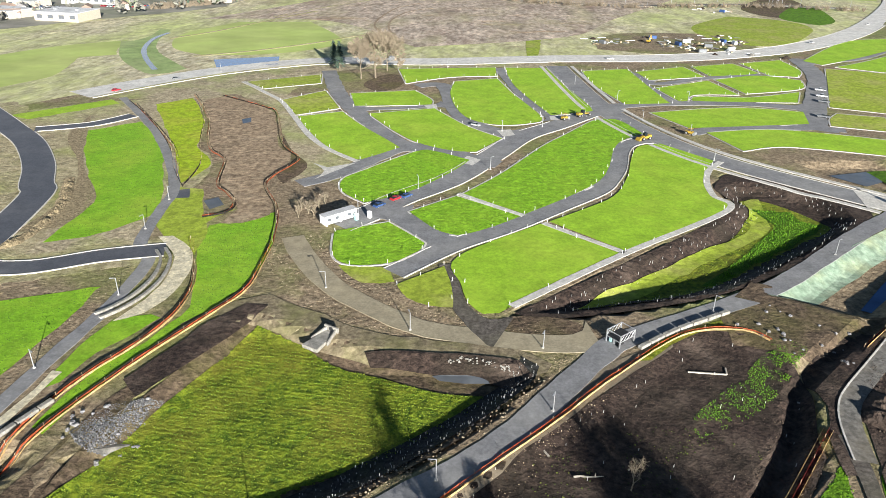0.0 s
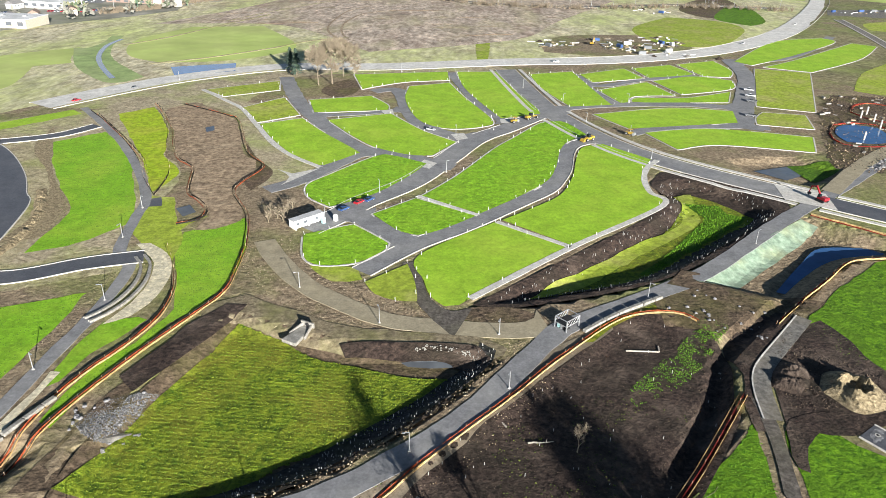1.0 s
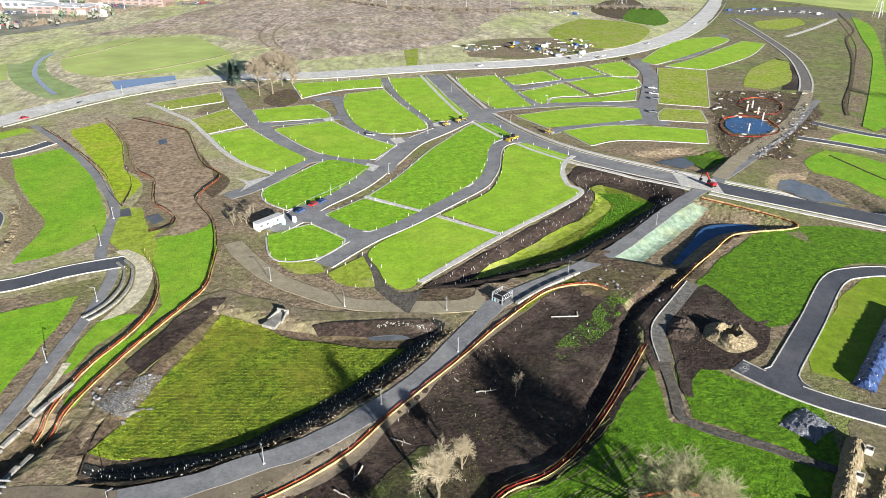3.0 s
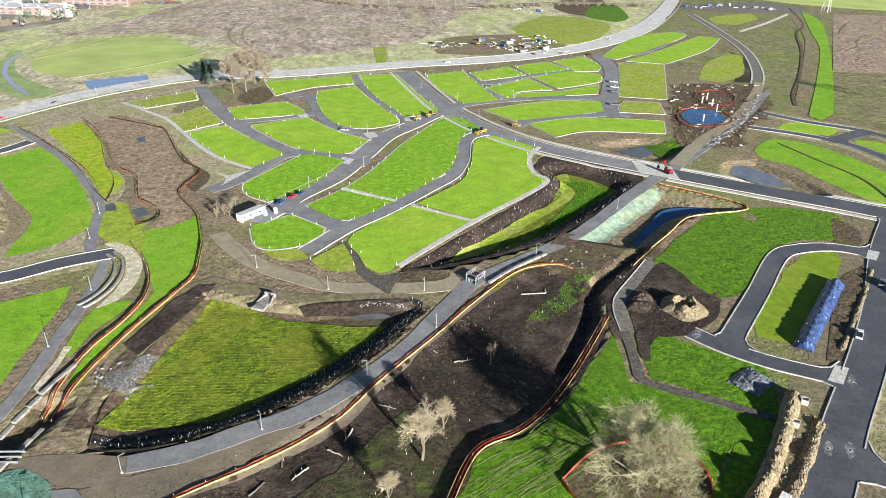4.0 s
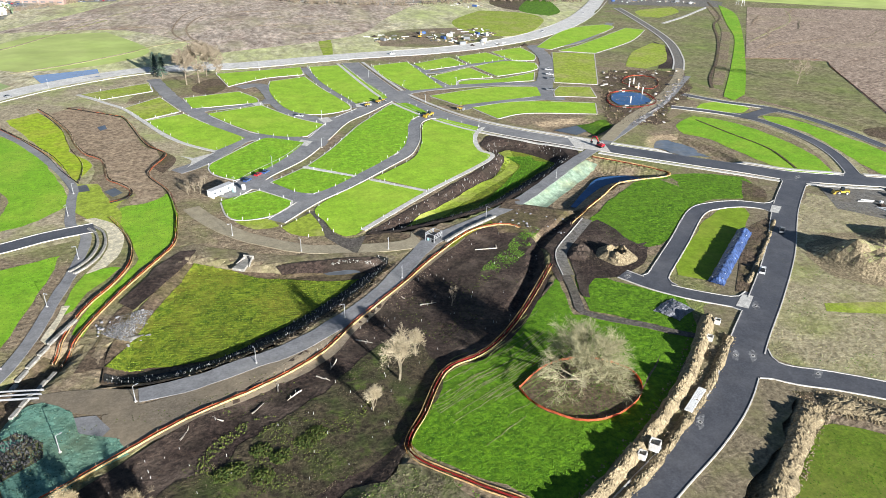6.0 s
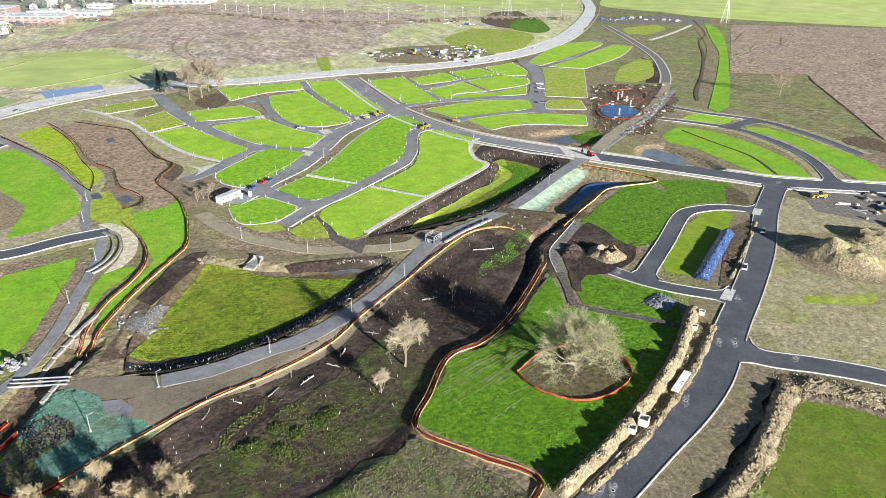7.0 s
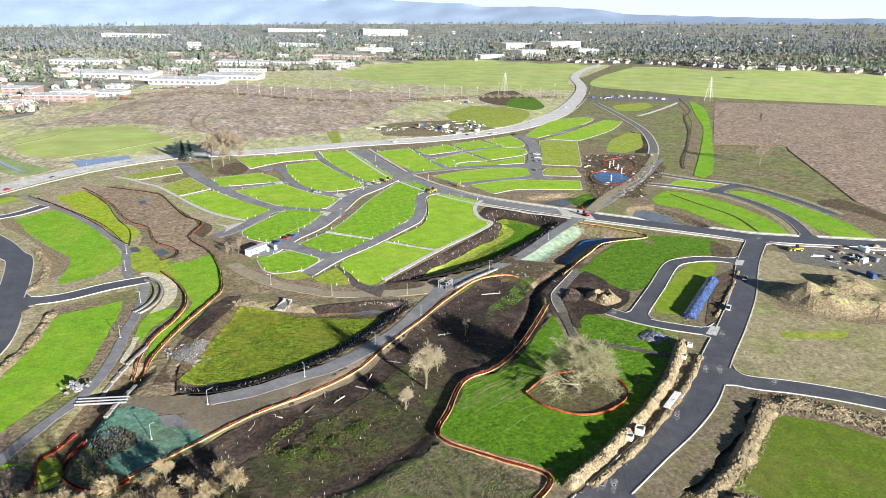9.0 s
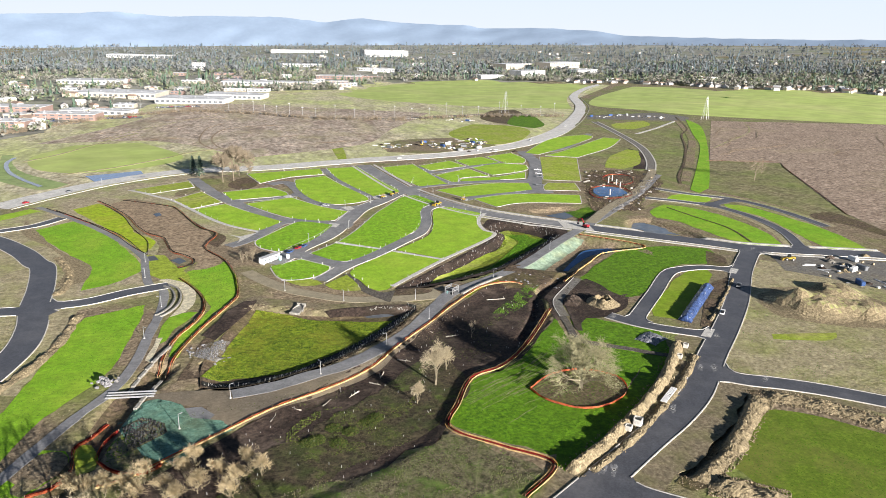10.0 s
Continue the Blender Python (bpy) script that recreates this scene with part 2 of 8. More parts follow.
# ---- plan of the place, in metres ----
lot_crescent = [(0, 231), (15, 254), (33.5, 288.5), (45, 306), (61.5, 330.5), (70, 334), (75, 331), (81, 311.5), (69.5, 300), (63, 285.5), (57.5, 264.5), (50.5, 247.5), (36, 230), (21, 215)]
lot_corner = [(-17.5, 214), (-2, 229), (19.5, 213), (9.5, 203.5), (1, 197.5), (-3.5, 197.5), (-9, 201.5)]
lot_south = [(76, 293), (85.5, 297), (102, 276), (95.5, 264), (90.5, 250), (89, 237.5), (90.5, 225), (49.5, 189.5), (28.5, 209.5), (41, 220.5), (54, 234), (62.5, 253.5), (67, 270), (71.5, 285)]
lot_meadow = [(-1, 182), (25.5, 207.5), (47.5, 188), (14, 155.5), (10, 151.5), (6, 151), (2.5, 156), (0.5, 165.5)]
lot_trailer = [(-39.5, 197), (-23.5, 205), (-11, 190.5), (-11.5, 187), (-14, 183), (-20, 177), (-31, 175), (-37, 180.5)]
lot_stub = [(-17, 164.5), (-4.5, 176), (-2.5, 167), (-1.5, 158), (-1.5, 153.5), (-7.5, 154), (-13.5, 157.5)]
lot_north_a = [(-44.5, 242), (-38, 252.5), (-20, 276.5), (-12.5, 278), (2.5, 268), (-4.5, 253.5), (-16, 235.5), (-25.5, 226), (-33.5, 220.5), (-42.5, 230)]
lot_north_b = [(-79.5, 323), (-60, 334), (-47.5, 312), (-29, 284.5), (-28.5, 279.5), (-41, 264.5), (-43.5, 264.5), (-56.5, 278.5), (-69, 300)]
lot_north_c = [(-95, 352), (-76, 374.5), (-62.5, 340), (-81, 326)]
lot_north_d = [(-124, 392), (-86, 416), (-82, 392), (-110, 376)]
lot_court_a = [(-47, 331.5), (-15.5, 344.5), (-8, 330.5), (2, 314), (16.5, 298), (5, 278.5), (-5, 279), (-19.5, 288), (-30.5, 302.5), (-41.5, 321.5)]
lot_court_b = [(-61.5, 370), (-28, 380.5), (-18, 362), (-17.5, 351.5), (-55.5, 345)]
lot_court_c = [(-6.5, 404.5), (18, 415), (25, 381.5), (37, 334.5), (30.5, 323), (15, 319), (2.5, 327), (-4.5, 346.5), (-8.5, 377.5)]
lot_court_d = [(-42, 436), (18, 446), (18, 422), (-8, 416), (-28, 402), (-34, 396)]
lot_north_e = [(24, 446), (50, 448), (56, 402), (64, 354), (60, 346), (42, 338), (32, 376), (26, 408)]
lot_east_a = [(71.5, 442), (101.5, 451.5), (106.5, 377), (108.5, 368), (83, 363), (74, 402.5)]
lot_east_b = [(105, 443.5), (139.5, 463), (145, 435), (108.5, 421.5)]
lot_east_c = [(145.5, 464), (176, 477.5), (183.5, 450), (176, 445), (149, 436.5)]
lot_east_d = [(181.5, 479), (213.5, 494), (213.5, 461), (204.5, 441.5), (187.5, 443.5)]
lot_east_e = [(107.5, 401.5), (144, 424.5), (151, 391), (126, 388), (118, 374), (113.5, 373)]
lot_east_f = [(149, 427.5), (181, 442.5), (202, 432), (192.5, 409.5), (156, 394)]
lot_east_g = [(121, 376.5), (127.5, 384.5), (155.5, 386), (188.5, 401.5), (177.5, 377), (127.5, 374)]
lot_east_h = [(92.5, 348), (139, 362.5), (172.5, 358), (166, 335.5), (112.5, 324), (105, 322.5)]
lot_east_i = [(111, 316), (148, 324), (193.5, 311.5), (183, 288.5), (141.5, 298), (119, 290.5)]
lot_east_j = [(233.5, 469), (267.5, 459), (219, 358), (191, 369)]
lot_east_k = [(180.5, 345.5), (188.5, 356), (210, 351.5), (201.5, 325.5), (175.5, 333)]
lot_east_l = [(229, 493.5), (297, 576.5), (349.5, 599), (350, 579), (285.5, 519), (236.5, 481)]
lot_east_m = [(242.5, 475), (280.5, 503.5), (363.5, 576), (377, 562.5), (331.5, 509), (270, 461)]
road_crescent = [(-39, 201), (-29.5, 213), (-21.5, 225.5), (-4, 246), (11.5, 274.5), (26, 302.5), (43, 321.5), (63.5, 345.5), (74.5, 351)]
road_alley = [(82.5, 304.5), (71, 295.5), (65.5, 284), (60.5, 264), (55, 250), (49, 239), (35.5, 225), (15, 204.5), (-2.5, 189.5), (-18.5, 171)]
road_link = [(-4.5, 191), (-14, 202.5), (-24, 214)]
road_north = [(-84, 428), (-68, 370), (-50, 328), (-28, 288), (-12, 282), (6, 268), (14, 264)]
road_west_stub = [(-25.5, 284.5), (-40, 259.5), (-49.5, 245.5), (-59.5, 236.5)]
road_court = [(-27.5, 391), (-19.5, 396), (-13, 394), (-9, 373.5), (-6, 348.5), (-1, 328.5), (7, 316), (17, 306.5), (27, 302.5)]
road_lot_alley = [(-56.5, 339.5), (-35, 343), (-10, 352.5)]
road_mews = [(20, 444), (26, 402), (34, 358), (44, 330)]
road_mews_b = [(100.5, 444), (104, 400), (109.5, 370.5)]
road_east = [(69, 354), (85.5, 362.5), (106, 368), (146.5, 371.5), (181.5, 364)]
road_cross = [(228, 501.5), (216, 442), (183, 368.5), (163.5, 325.5)]
road_back = [(104, 314.5), (123, 325), (165, 329), (179, 326)]
road_back_b = [(103.5, 440), (109.5, 413), (145, 431.5), (183.5, 446)]
road_upper = [(228.5, 492.5), (271.5, 507), (326, 561), (362.5, 608)]
road_main = [(57, 455), (65, 384.5), (71.5, 346.5), (87, 304.5), (108.5, 272), (148, 235.5), (180, 209), (210.5, 184.5), (230, 169), (264, 154), (297.5, 140)]
road_arterial = [(-200, 354), (-174, 392), (-142, 428), (-90, 460), (-22, 462), (60, 480), (128, 490), (186, 510), (254, 552), (338, 638), (438, 784), (528, 940), (630, 1162), (784, 1396), (978, 1638), (1330, 2152)]
road_gravel = [(-51.5, 192), (-46.5, 181.5), (-39.5, 170), (-32, 160.5), (-25, 154.5), (-18.5, 149.5), (-12.5, 145.5), (-7, 143), (0, 141.5), (6.5, 140.5), (13.5, 139.5), (18.5, 139), (25.5, 139), (33.5, 140.5)]
road_spur = [(-4, 177.5), (-2, 164), (0.5, 154), (5.5, 146), (11, 143)]
road_haul = [(-60.5, 69.5), (-47, 71.5), (-33.5, 76.5), (-23, 80), (-13.5, 85.5), (-7, 90.5), (2.5, 98), (13, 109), (24.5, 124), (33, 135), (40, 142), (64, 156), (90, 173.5), (132, 212), (174, 247), (242.5, 308.5), (300.5, 370.5)]
road_right = [(9, -19.5), (21.5, -12), (41, -0.5), (58.5, 10), (76.5, 20.5), (93.5, 33), (115.5, 54.5), (139, 76), (166, 102.5), (196.5, 136.5), (228, 167)]
road_branch = [(106, 45), (113, 36), (124.5, 29.5), (136.5, 21.5), (151, 9.5), (164.5, -2.5)]
road_loop = [(128.5, 70), (113, 80.5), (103.5, 89.5), (96.5, 99.5)]
road_loop_b = [(105, 91.5), (111, 98), (131.5, 118), (155, 141.5), (167.5, 146), (181, 145), (192, 138)]
road_left = [(-142.5, 90), (-137.5, 108), (-134.5, 126), (-135.5, 146), (-139, 165), (-141.5, 190), (-146.5, 219), (-152, 228.5), (-162.5, 248.5), (-180.5, 273.5), (-200.5, 293.5), (-236, 328)]
road_left_b = [(-140, 165.5), (-120, 167), (-102.5, 175.5), (-86.5, 180.5)]
road_left_c = [(-188.5, 291.5), (-168, 301.5), (-156, 317.5)]
road_path_left = [(-125, 29), (-120, 38), (-113.5, 52.5), (-106, 68), (-98, 82.5), (-93, 102.5), (-90.5, 126.5), (-88, 149.5), (-88.5, 173.5), (-95.5, 184.5), (-99.5, 210), (-102, 227.5), (-116.5, 259.5), (-140, 300), (-176, 350)]
road_ne_a = [(265, 321.5), (280.5, 300), (304.5, 275.5), (313.5, 238), (313, 197.5)]
road_ne_b = [(239, 294), (260.5, 277.5), (276.5, 256.5), (280.5, 223), (274, 191.5), (255.5, 156)]
road_ne_c = [(270, 263.5), (306.5, 278)]
basin_a = [(-70.5, 76.5), (-61.5, 73.5), (-47.5, 75.5), (-32, 81.5), (-22, 86.5), (-13, 92.5), (2, 106), (12.5, 118), (18.5, 126), (17, 130.5), (0, 133), (-19.5, 134.5), (-52, 149), (-60.5, 125), (-70, 96.5)]
grass_a = [(-70.5, 84), (-49, 144), (-37, 137), (-28, 130), (-20, 127), (-4.5, 122), (6, 120.5), (4, 115.5), (-11, 102.5), (-30, 91.5), (-38, 85)]
bank_strip_a = [(-48.5, 151.5), (-54, 152), (-60.5, 143), (-65, 132), (-71, 119), (-66, 113.5), (-61, 122.5), (-56, 133), (-50.5, 145)]
basin_b = [(16.5, 154), (90, 220), (92.5, 239), (100, 251), (111, 252), (127.5, 242), (133, 222), (124.5, 210), (96.5, 185), (66, 165), (27, 152.5)]
grass_b = [(30.5, 157.5), (48, 171.5), (74.5, 193), (99, 224), (100.5, 239.5), (107, 242), (116, 233), (124, 218), (109, 202.5), (69.5, 171.5), (47.5, 162)]
soil_b = [(14, 152), (90, 222), (92.5, 244.5), (101, 260), (109.5, 259.5), (132.5, 248), (140.5, 227.5), (128.5, 210.5), (95.5, 182.5), (65.5, 163), (26.5, 150.5)]
basin_pond = [(79.5, 166), (139, 214.5), (145.5, 210), (167, 188.5), (166.5, 182.5), (138, 178.5), (107.5, 152), (98, 156.5), (86.5, 163.5)]
water_pond = [(107, 164), (123.5, 182), (137, 194), (157.5, 192.5), (161, 187), (137.5, 175), (116, 158.5)]
turf_spray = [(82.5, 166), (138, 212.5), (142.5, 207.5), (102, 171), (90.5, 163.5)]
spray_low = [(-90, 70), (-83.5, 72.5), (-76, 66.5), (-73, 58), (-64, 54), (-60.5, 47.5), (-70, 41.5), (-76.5, 32.5), (-88, 44.5), (-95.5, 63.5)]
wetland = [(-90.5, 21.5), (-56, 49.5), (-33.5, 66), (-4.5, 90), (29, 118.5), (57, 145.5), (74.5, 145), (77, 127.5), (71, 108.5), (70.5, 104), (48.5, 75.5), (32, 64), (20.5, 61), (2, 32.5), (-10.5, 19.5), (-35, 8), (-63, 0)]
fence_yellow = [(-95.5, 28.5), (-89.5, 30), (-78, 37.5), (-65, 46.5), (-48.5, 57.5), (-31.5, 65.5), (-13.5, 77.5), (0.5, 92.5), (19.5, 111.5), (34, 127), (54.5, 145.5), (70, 148.5), (75.5, 144)]
fence_red = [(12, -5), (26, 6.5), (15, 18.5), (3, 32), (10, 45), (20, 60.5), (31.5, 65.5), (41, 72.5), (54.5, 87), (74.5, 112)]
fence_pond = [(96.5, 142.5), (108.5, 154), (123, 166.5), (137, 179), (148.5, 181.5), (163, 182.5), (169.5, 186), (162.5, 197.5), (143.5, 216)]
fence_left_a = [(-85.5, 92), (-84, 104), (-82.5, 113), (-79.5, 122), (-75, 131.5), (-71, 144.5), (-71, 157.5), (-73.5, 168), (-77.5, 178.5), (-82.5, 189.5)]
fence_left_b = [(-82.5, 89.5), (-81.5, 96.5), (-78, 109.5), (-71, 127.5), (-63.5, 143.5), (-57, 158.5), (-56.5, 173), (-57, 188), (-61.5, 212), (-71, 233), (-71, 243.5), (-66.5, 257.5), (-66.5, 265.5), (-76.5, 281.5), (-91, 328.5), (-99, 338), (-126, 358)]
fence_left_c = [(-142, 359.5), (-131.5, 340.5), (-118, 311.5), (-110, 286.5), (-103.5, 271.5), (-97.5, 264.5), (-93.5, 258), (-90.5, 243), (-88, 232.5), (-83, 226.5), (-78, 219), (-76.5, 213), (-78, 208), (-84, 204.5)]
fence_left_d = [(-164, 338), (-132, 292), (-116, 266), (-104, 236)]
fence_wet = [(-112, 28), (-107, 33), (-104, 40.5), (-104.5, 49), (-102, 54), (-97.5, 63.5)]
fence_wet_b = [(-93.5, 56.5), (-96.5, 52.5), (-97.5, 45), (-95, 38), (-90, 33), (-83.5, 31.5), (-80, 34.5)]
green_west = [(-168.5, 288.5), (-148.5, 308), (-125, 273), (-109, 235), (-100.5, 209.5), (-104.5, 198), (-113.5, 187), (-124, 182), (-125, 205.5), (-136, 233), (-152, 263)]
green_yellow = [(-154, 338), (-140, 352), (-120, 310), (-110, 274), (-98, 254), (-102, 232), (-116, 266), (-134, 300)]
green_strip = [(-79.5, 198), (-61, 210.5), (-56.5, 180), (-57.5, 160), (-65, 144.5), (-74, 121), (-78.5, 102), (-82, 103.5), (-79.5, 119), (-68.5, 145), (-72, 165), (-77.5, 182)]
green_low = [(-132.5, 55), (-129, 74), (-117, 149.5), (-94.5, 158), (-96, 133.5), (-101.5, 95.5), (-115.5, 69), (-122.5, 48), (-127, 35)]
green_top = [(-212, 312), (-180, 346), (-172, 338), (-200, 306)]
brown_west = [(-132, 343.5), (-125, 358.5), (-111.5, 352.5), (-96.5, 334.5), (-90, 323), (-78, 279.5), (-70.5, 270), (-68.5, 252.5), (-72, 238.5), (-70, 227.5), (-64.5, 218.5), (-63, 207.5), (-69.5, 200.5), (-76.5, 200), (-75, 211), (-79, 220.5), (-85.5, 229), (-90, 242), (-93.5, 258), (-105, 274), (-111, 290.5), (-118, 311.5)]
green_field_a = [(106.5, 145), (149, 179.5), (181.5, 183.5), (202.5, 174), (200, 160), (189.5, 150.5), (172, 152.5), (156, 145.5), (123, 117.5), (108, 120.5), (105, 135)]
green_island = [(119, 100.5), (159.5, 137.5), (176, 142.5), (176.5, 134.5), (137, 96.5), (126, 87), (118.5, 92.5)]
green_south = [(78.5, 99.5), (86, 104), (92, 95.5), (108.5, 79), (103, 64.5), (97, 58.5), (90.5, 67.5), (74, 79.5)]
green_oak = [(73, 103), (40, 67.5), (20.5, 59), (6, 39), (5.5, 31.5), (21.5, 16.5), (35.5, 13), (85, 54.5), (92, 63.5), (78.5, 73.5), (68, 79)]
dry_field = [(219.5, 150), (167.5, 102.5), (132.5, 66), (114.5, 45.5), (119.5, 37.5), (138.5, 26), (171.5, -0.5), (252, 36.5), (297, 95.5), (249, 119.5)]
green_corner = [(75.5, -9), (102.5, 12), (114.5, 13), (133, -6.5), (141, -21), (112, -43.5), (77.5, -27.5)]
green_belt = [(580, 724), (550.5, 649), (449.5, 500.5), (308.5, 312.5), (291, 311.5), (367.5, 407), (445.5, 509), (494.5, 589)]
field_far_a = [(180, 1364), (386, 1718), (560, 1930), (824, 1592), (818, 1458), (616, 1166), (486, 896), (306, 1042)]
field_far_b = [(554, 956), (678, 1148), (928, 1426), (1338, 1064), (1378, 1000), (902, 610), (642, 758), (586, 856)]
field_brown_e = [(607, 702), (854, 634), (896.5, 605.5), (346.5, 155), (355, 222), (455.5, 398.5), (393.5, 423.5)]
field_brown_n = [(-250, 678), (-184, 860), (-102, 1226), (244, 896), (138, 698), (80, 580), (-38, 520), (-128, 668)]
green_oval = [(-230, 578), (-208, 656), (-144, 660), (-96, 544), (-128, 488), (-178, 476), (-212, 508)]
pond_west = [(-166, 460), (-126, 474), (-120, 446), (-154, 430)]
walk_south = [(13.5, 155), (49, 188), (91, 224), (90, 237), (91.5, 250), (96.5, 264), (104.5, 275)]
walk_split_a = [(-1.5, 231.5), (20.5, 213.5)]
walk_split_b = [(26.5, 208), (49, 188.5)]
walk_nw = [(-126, 392), (-106, 366), (-94, 350), (-80, 320), (-68, 294), (-56, 276), (-42, 262)]
walk_ne = [(428, 714), (396, 592), (368, 504), (334, 434), (306, 390)]
walk_ne_b = [(420, 598), (476, 641.5), (551.5, 707.5)]
apron_west = [(-59.5, 259.5), (-52.5, 254.5), (-42, 261), (-49.5, 249.5), (-55, 241), (-53, 250.5)]
channel = [(-84, 93.5), (-87.5, 85.5), (-92.5, 77), (-97, 60.5), (-100.5, 43.5), (-105, 29)]
verge_haul = [(-61.5, 65), (-47, 69), (-33.5, 73.5), (-23.5, 77), (-14, 82), (-7, 87.5), (2, 94.5), (12.5, 106), (23.5, 120.5), (35.5, 132), (51, 143.5), (51, 139.5), (33.5, 123.5), (19, 108.5), (1, 89), (-13, 73), (-31, 63), (-48, 55.5), (-60.5, 48), (-69, 45.5), (-72.5, 52), (-68, 58), (-68, 63.5)]
pad_haul = [(-76.5, 64), (-69.5, 64), (-66, 57.5), (-72.5, 47), (-75.5, 48)]
rubble_a = [(-74, 102.5), (-70.5, 110.5), (-60.5, 114.5), (-61.5, 99.5), (-68.5, 98)]
straw_b = [(-90, 102.5), (-88, 114.5), (-87.5, 121.5), (-85, 121), (-86.5, 112), (-87.5, 104), (-88, 99.5)]
walk_creek = [(105.5, 145), (96, 135), (86, 124.5), (82, 119), (79.5, 112.5), (77.5, 103)]
spoil_west = [(28, 1.5), (39, 8), (49.5, 14.5), (61.5, 23), (73.5, 32), (86.5, 43), (100, 57), (110, 68)]
spoil_mid = [(34, 0), (44.5, 6), (56.5, 13), (68.5, 21.5), (82.5, 32), (95.5, 43), (110, 57)]
spoil_e1 = [(111.5, 24), (97, 13.5), (81, 1), (67, -6.5), (60.5, -11.5)]
spoil_e2 = [(63, -12.5), (69.5, -17.5), (79, -26)]
spoil_e3 = [(113, 23.5), (123, 17), (132, 7), (139, -3.5)]
ditch_e = [(105, 26.5), (92, 14.5), (76, 2.5), (62, -6)]
tarp_row = [(125, 85.5), (163.5, 120.5)]
tarp_flat = [(92, 73), (107, 81.5), (112, 78.5), (93.5, 63.5)]
mound_right = [(195, 85)]
mound_right_b = [(212.5, 74)]
mound_creek = [(100.5, 113)]
mound_dark = [(88.5, 118)]
green_dry = [(153, 65.5), (181, 60), (172.5, 54.5), (150, 61)]
weeds_low = [(-46.5, 41), (-39, 50.5), (-27.5, 54.5), (-12, 49), (0, 57.5), (-13.5, 34), (-31.5, 28), (-41.5, 27.5)]
weeds_mid = [(78, 146.5), (83, 141), (65, 119.5), (48.5, 109), (49, 115.5), (64, 130.5)]
weeds_right = [(-60, 10), (-39.5, 16.5), (-24, 16.5), (0.5, 28), (12, 19), (21.5, 3), (9.5, -10), (-17, -14.5), (-50.5, -9)]
oak_spot_l = [(54.5, 44.5)]
oak_ring = [(37, 48), (48, 55.5), (61, 56.5), (70.5, 48.5), (69.5, 39.5), (62.5, 33.5), (54, 31), (46.5, 32.5), (39, 40)]
stage_right = [(232, 157.5), (286.5, 130), (300.5, 117), (256.5, 81), (238, 109), (219.5, 131)]
stage_top = [(100, 560), (126, 602), (188, 606), (216, 568), (206, 526), (148, 504), (94, 520)]
stage_green = [(198, 650), (256, 730), (298, 696), (298, 638), (246, 558), (214, 548), (192, 574)]
stage_mound = [(302, 720), (356, 826), (380, 812), (346, 700), (316, 666)]
basin_ne = [(193, 243.5), (211.5, 242), (219.5, 209), (217, 189), (194.5, 199), (178.5, 225.5)]
basin_mid = [(135.5, 279), (168, 283.5), (184.5, 269), (180, 257.5), (160, 244), (139, 258.5)]
water_mid = [(145, 267.5), (162.5, 273.5), (166, 263.5), (154.5, 256.5)]
green_basin_mid = [(162.5, 273.5), (181.5, 276), (182.5, 266), (165, 253)]
green_up = [(305, 459.5), (347, 497), (353, 485.5), (314.5, 421.5), (281.5, 399), (270, 409)]
green_up_b = [(441.5, 689), (504, 712), (488, 672.5), (438.5, 635), (421.5, 647.5)]
dark_up = [(353, 507), (345.5, 463), (305.5, 395), (292, 397.5), (327.5, 449.5)]
tan_trail = [(558, 713), (476, 568), (418.5, 486.5), (344, 388.5), (307, 341)]
brown_patch_n = [(-57.5, 389.5), (-53, 412), (-44, 422), (-35, 410), (-37.5, 388), (-46.5, 374)]
dark_west = [(-79.5, 293.5), (-69.5, 271), (-61, 258), (-61.5, 245.5), (-65.5, 236), (-70, 244.5), (-67.5, 257.5), (-75.5, 276.5)]
swale_west = [(-316, 470), (-298, 508), (-264, 538), (-262, 546), (-248, 498), (-238, 476), (-258, 464), (-242, 406), (-248, 382), (-260, 352), (-326, 448)]
swale_green = [(-264, 538), (-254, 538), (-252, 560), (-260, 602), (-250, 602), (-236, 540), (-214, 488), (-172, 428), (-178, 414), (-192, 414), (-230, 464)]
towers = [(356, 864), (610, 720)]
conifers_n = [(-84, 446), (-78, 432)]
bare_n = [(-61, 405.5), (-53, 408.5), (-48.5, 430)]
bare_e = [(371, 334)]
brush_mid = [(-37, 37), (-31, 42), (-26.5, 39), (-20.5, 42.5), (-17.5, 45), (-39.5, 36), (-31, 33.5)]
brush_trailer = [(-53.5, 213.5), (-50.5, 210), (-48, 207), (-47.5, 213), (-46.5, 218), (-53, 206.5)]
trees_mid = [(7, 60.5), (14, 70.5), (-2.5, 50), (32, 94.5)]
lamp_spots = [(-61, 67), (-30.5, 76.5), (-3, 94), (20, 114.5), (-92, 122), (-76, 52), (-11.5, 142.5), (-35.5, 161.5), (20, 137), (65, 156), (112.5, 192)]
lamp_far = [(-16, 235), (36, 318), (17, 310), (62.5, 406), (80.5, 372), (85.5, 333), (118.5, 374), (102.5, 312), (102.5, 277), (10.5, 258), (-148, 420), (-88, 154), (-98, 194), (-100, 218), (-12, 446), (-34, 210)]
log_spots = [(-49.5, 50), (-39.5, 55), (-32.5, 56), (-25.5, 63.5), (-19.5, 62.5), (-15, 67.5), (-8.5, 74), (18, 102), (22, 97), (73, 122.5), (-1.5, 82.5)]
cars_trailer = [(-28, 217.5), (-23, 224), (-19.5, 226.5)]
car_court = [(5, 316)]
cars_cross = [(193.5, 391), (189, 378.5), (199, 405.5), (175, 348)]
roller_spots = [(48, 331), (57.5, 338), (102.5, 312)]
grader_spot = [(79.5, 302)]
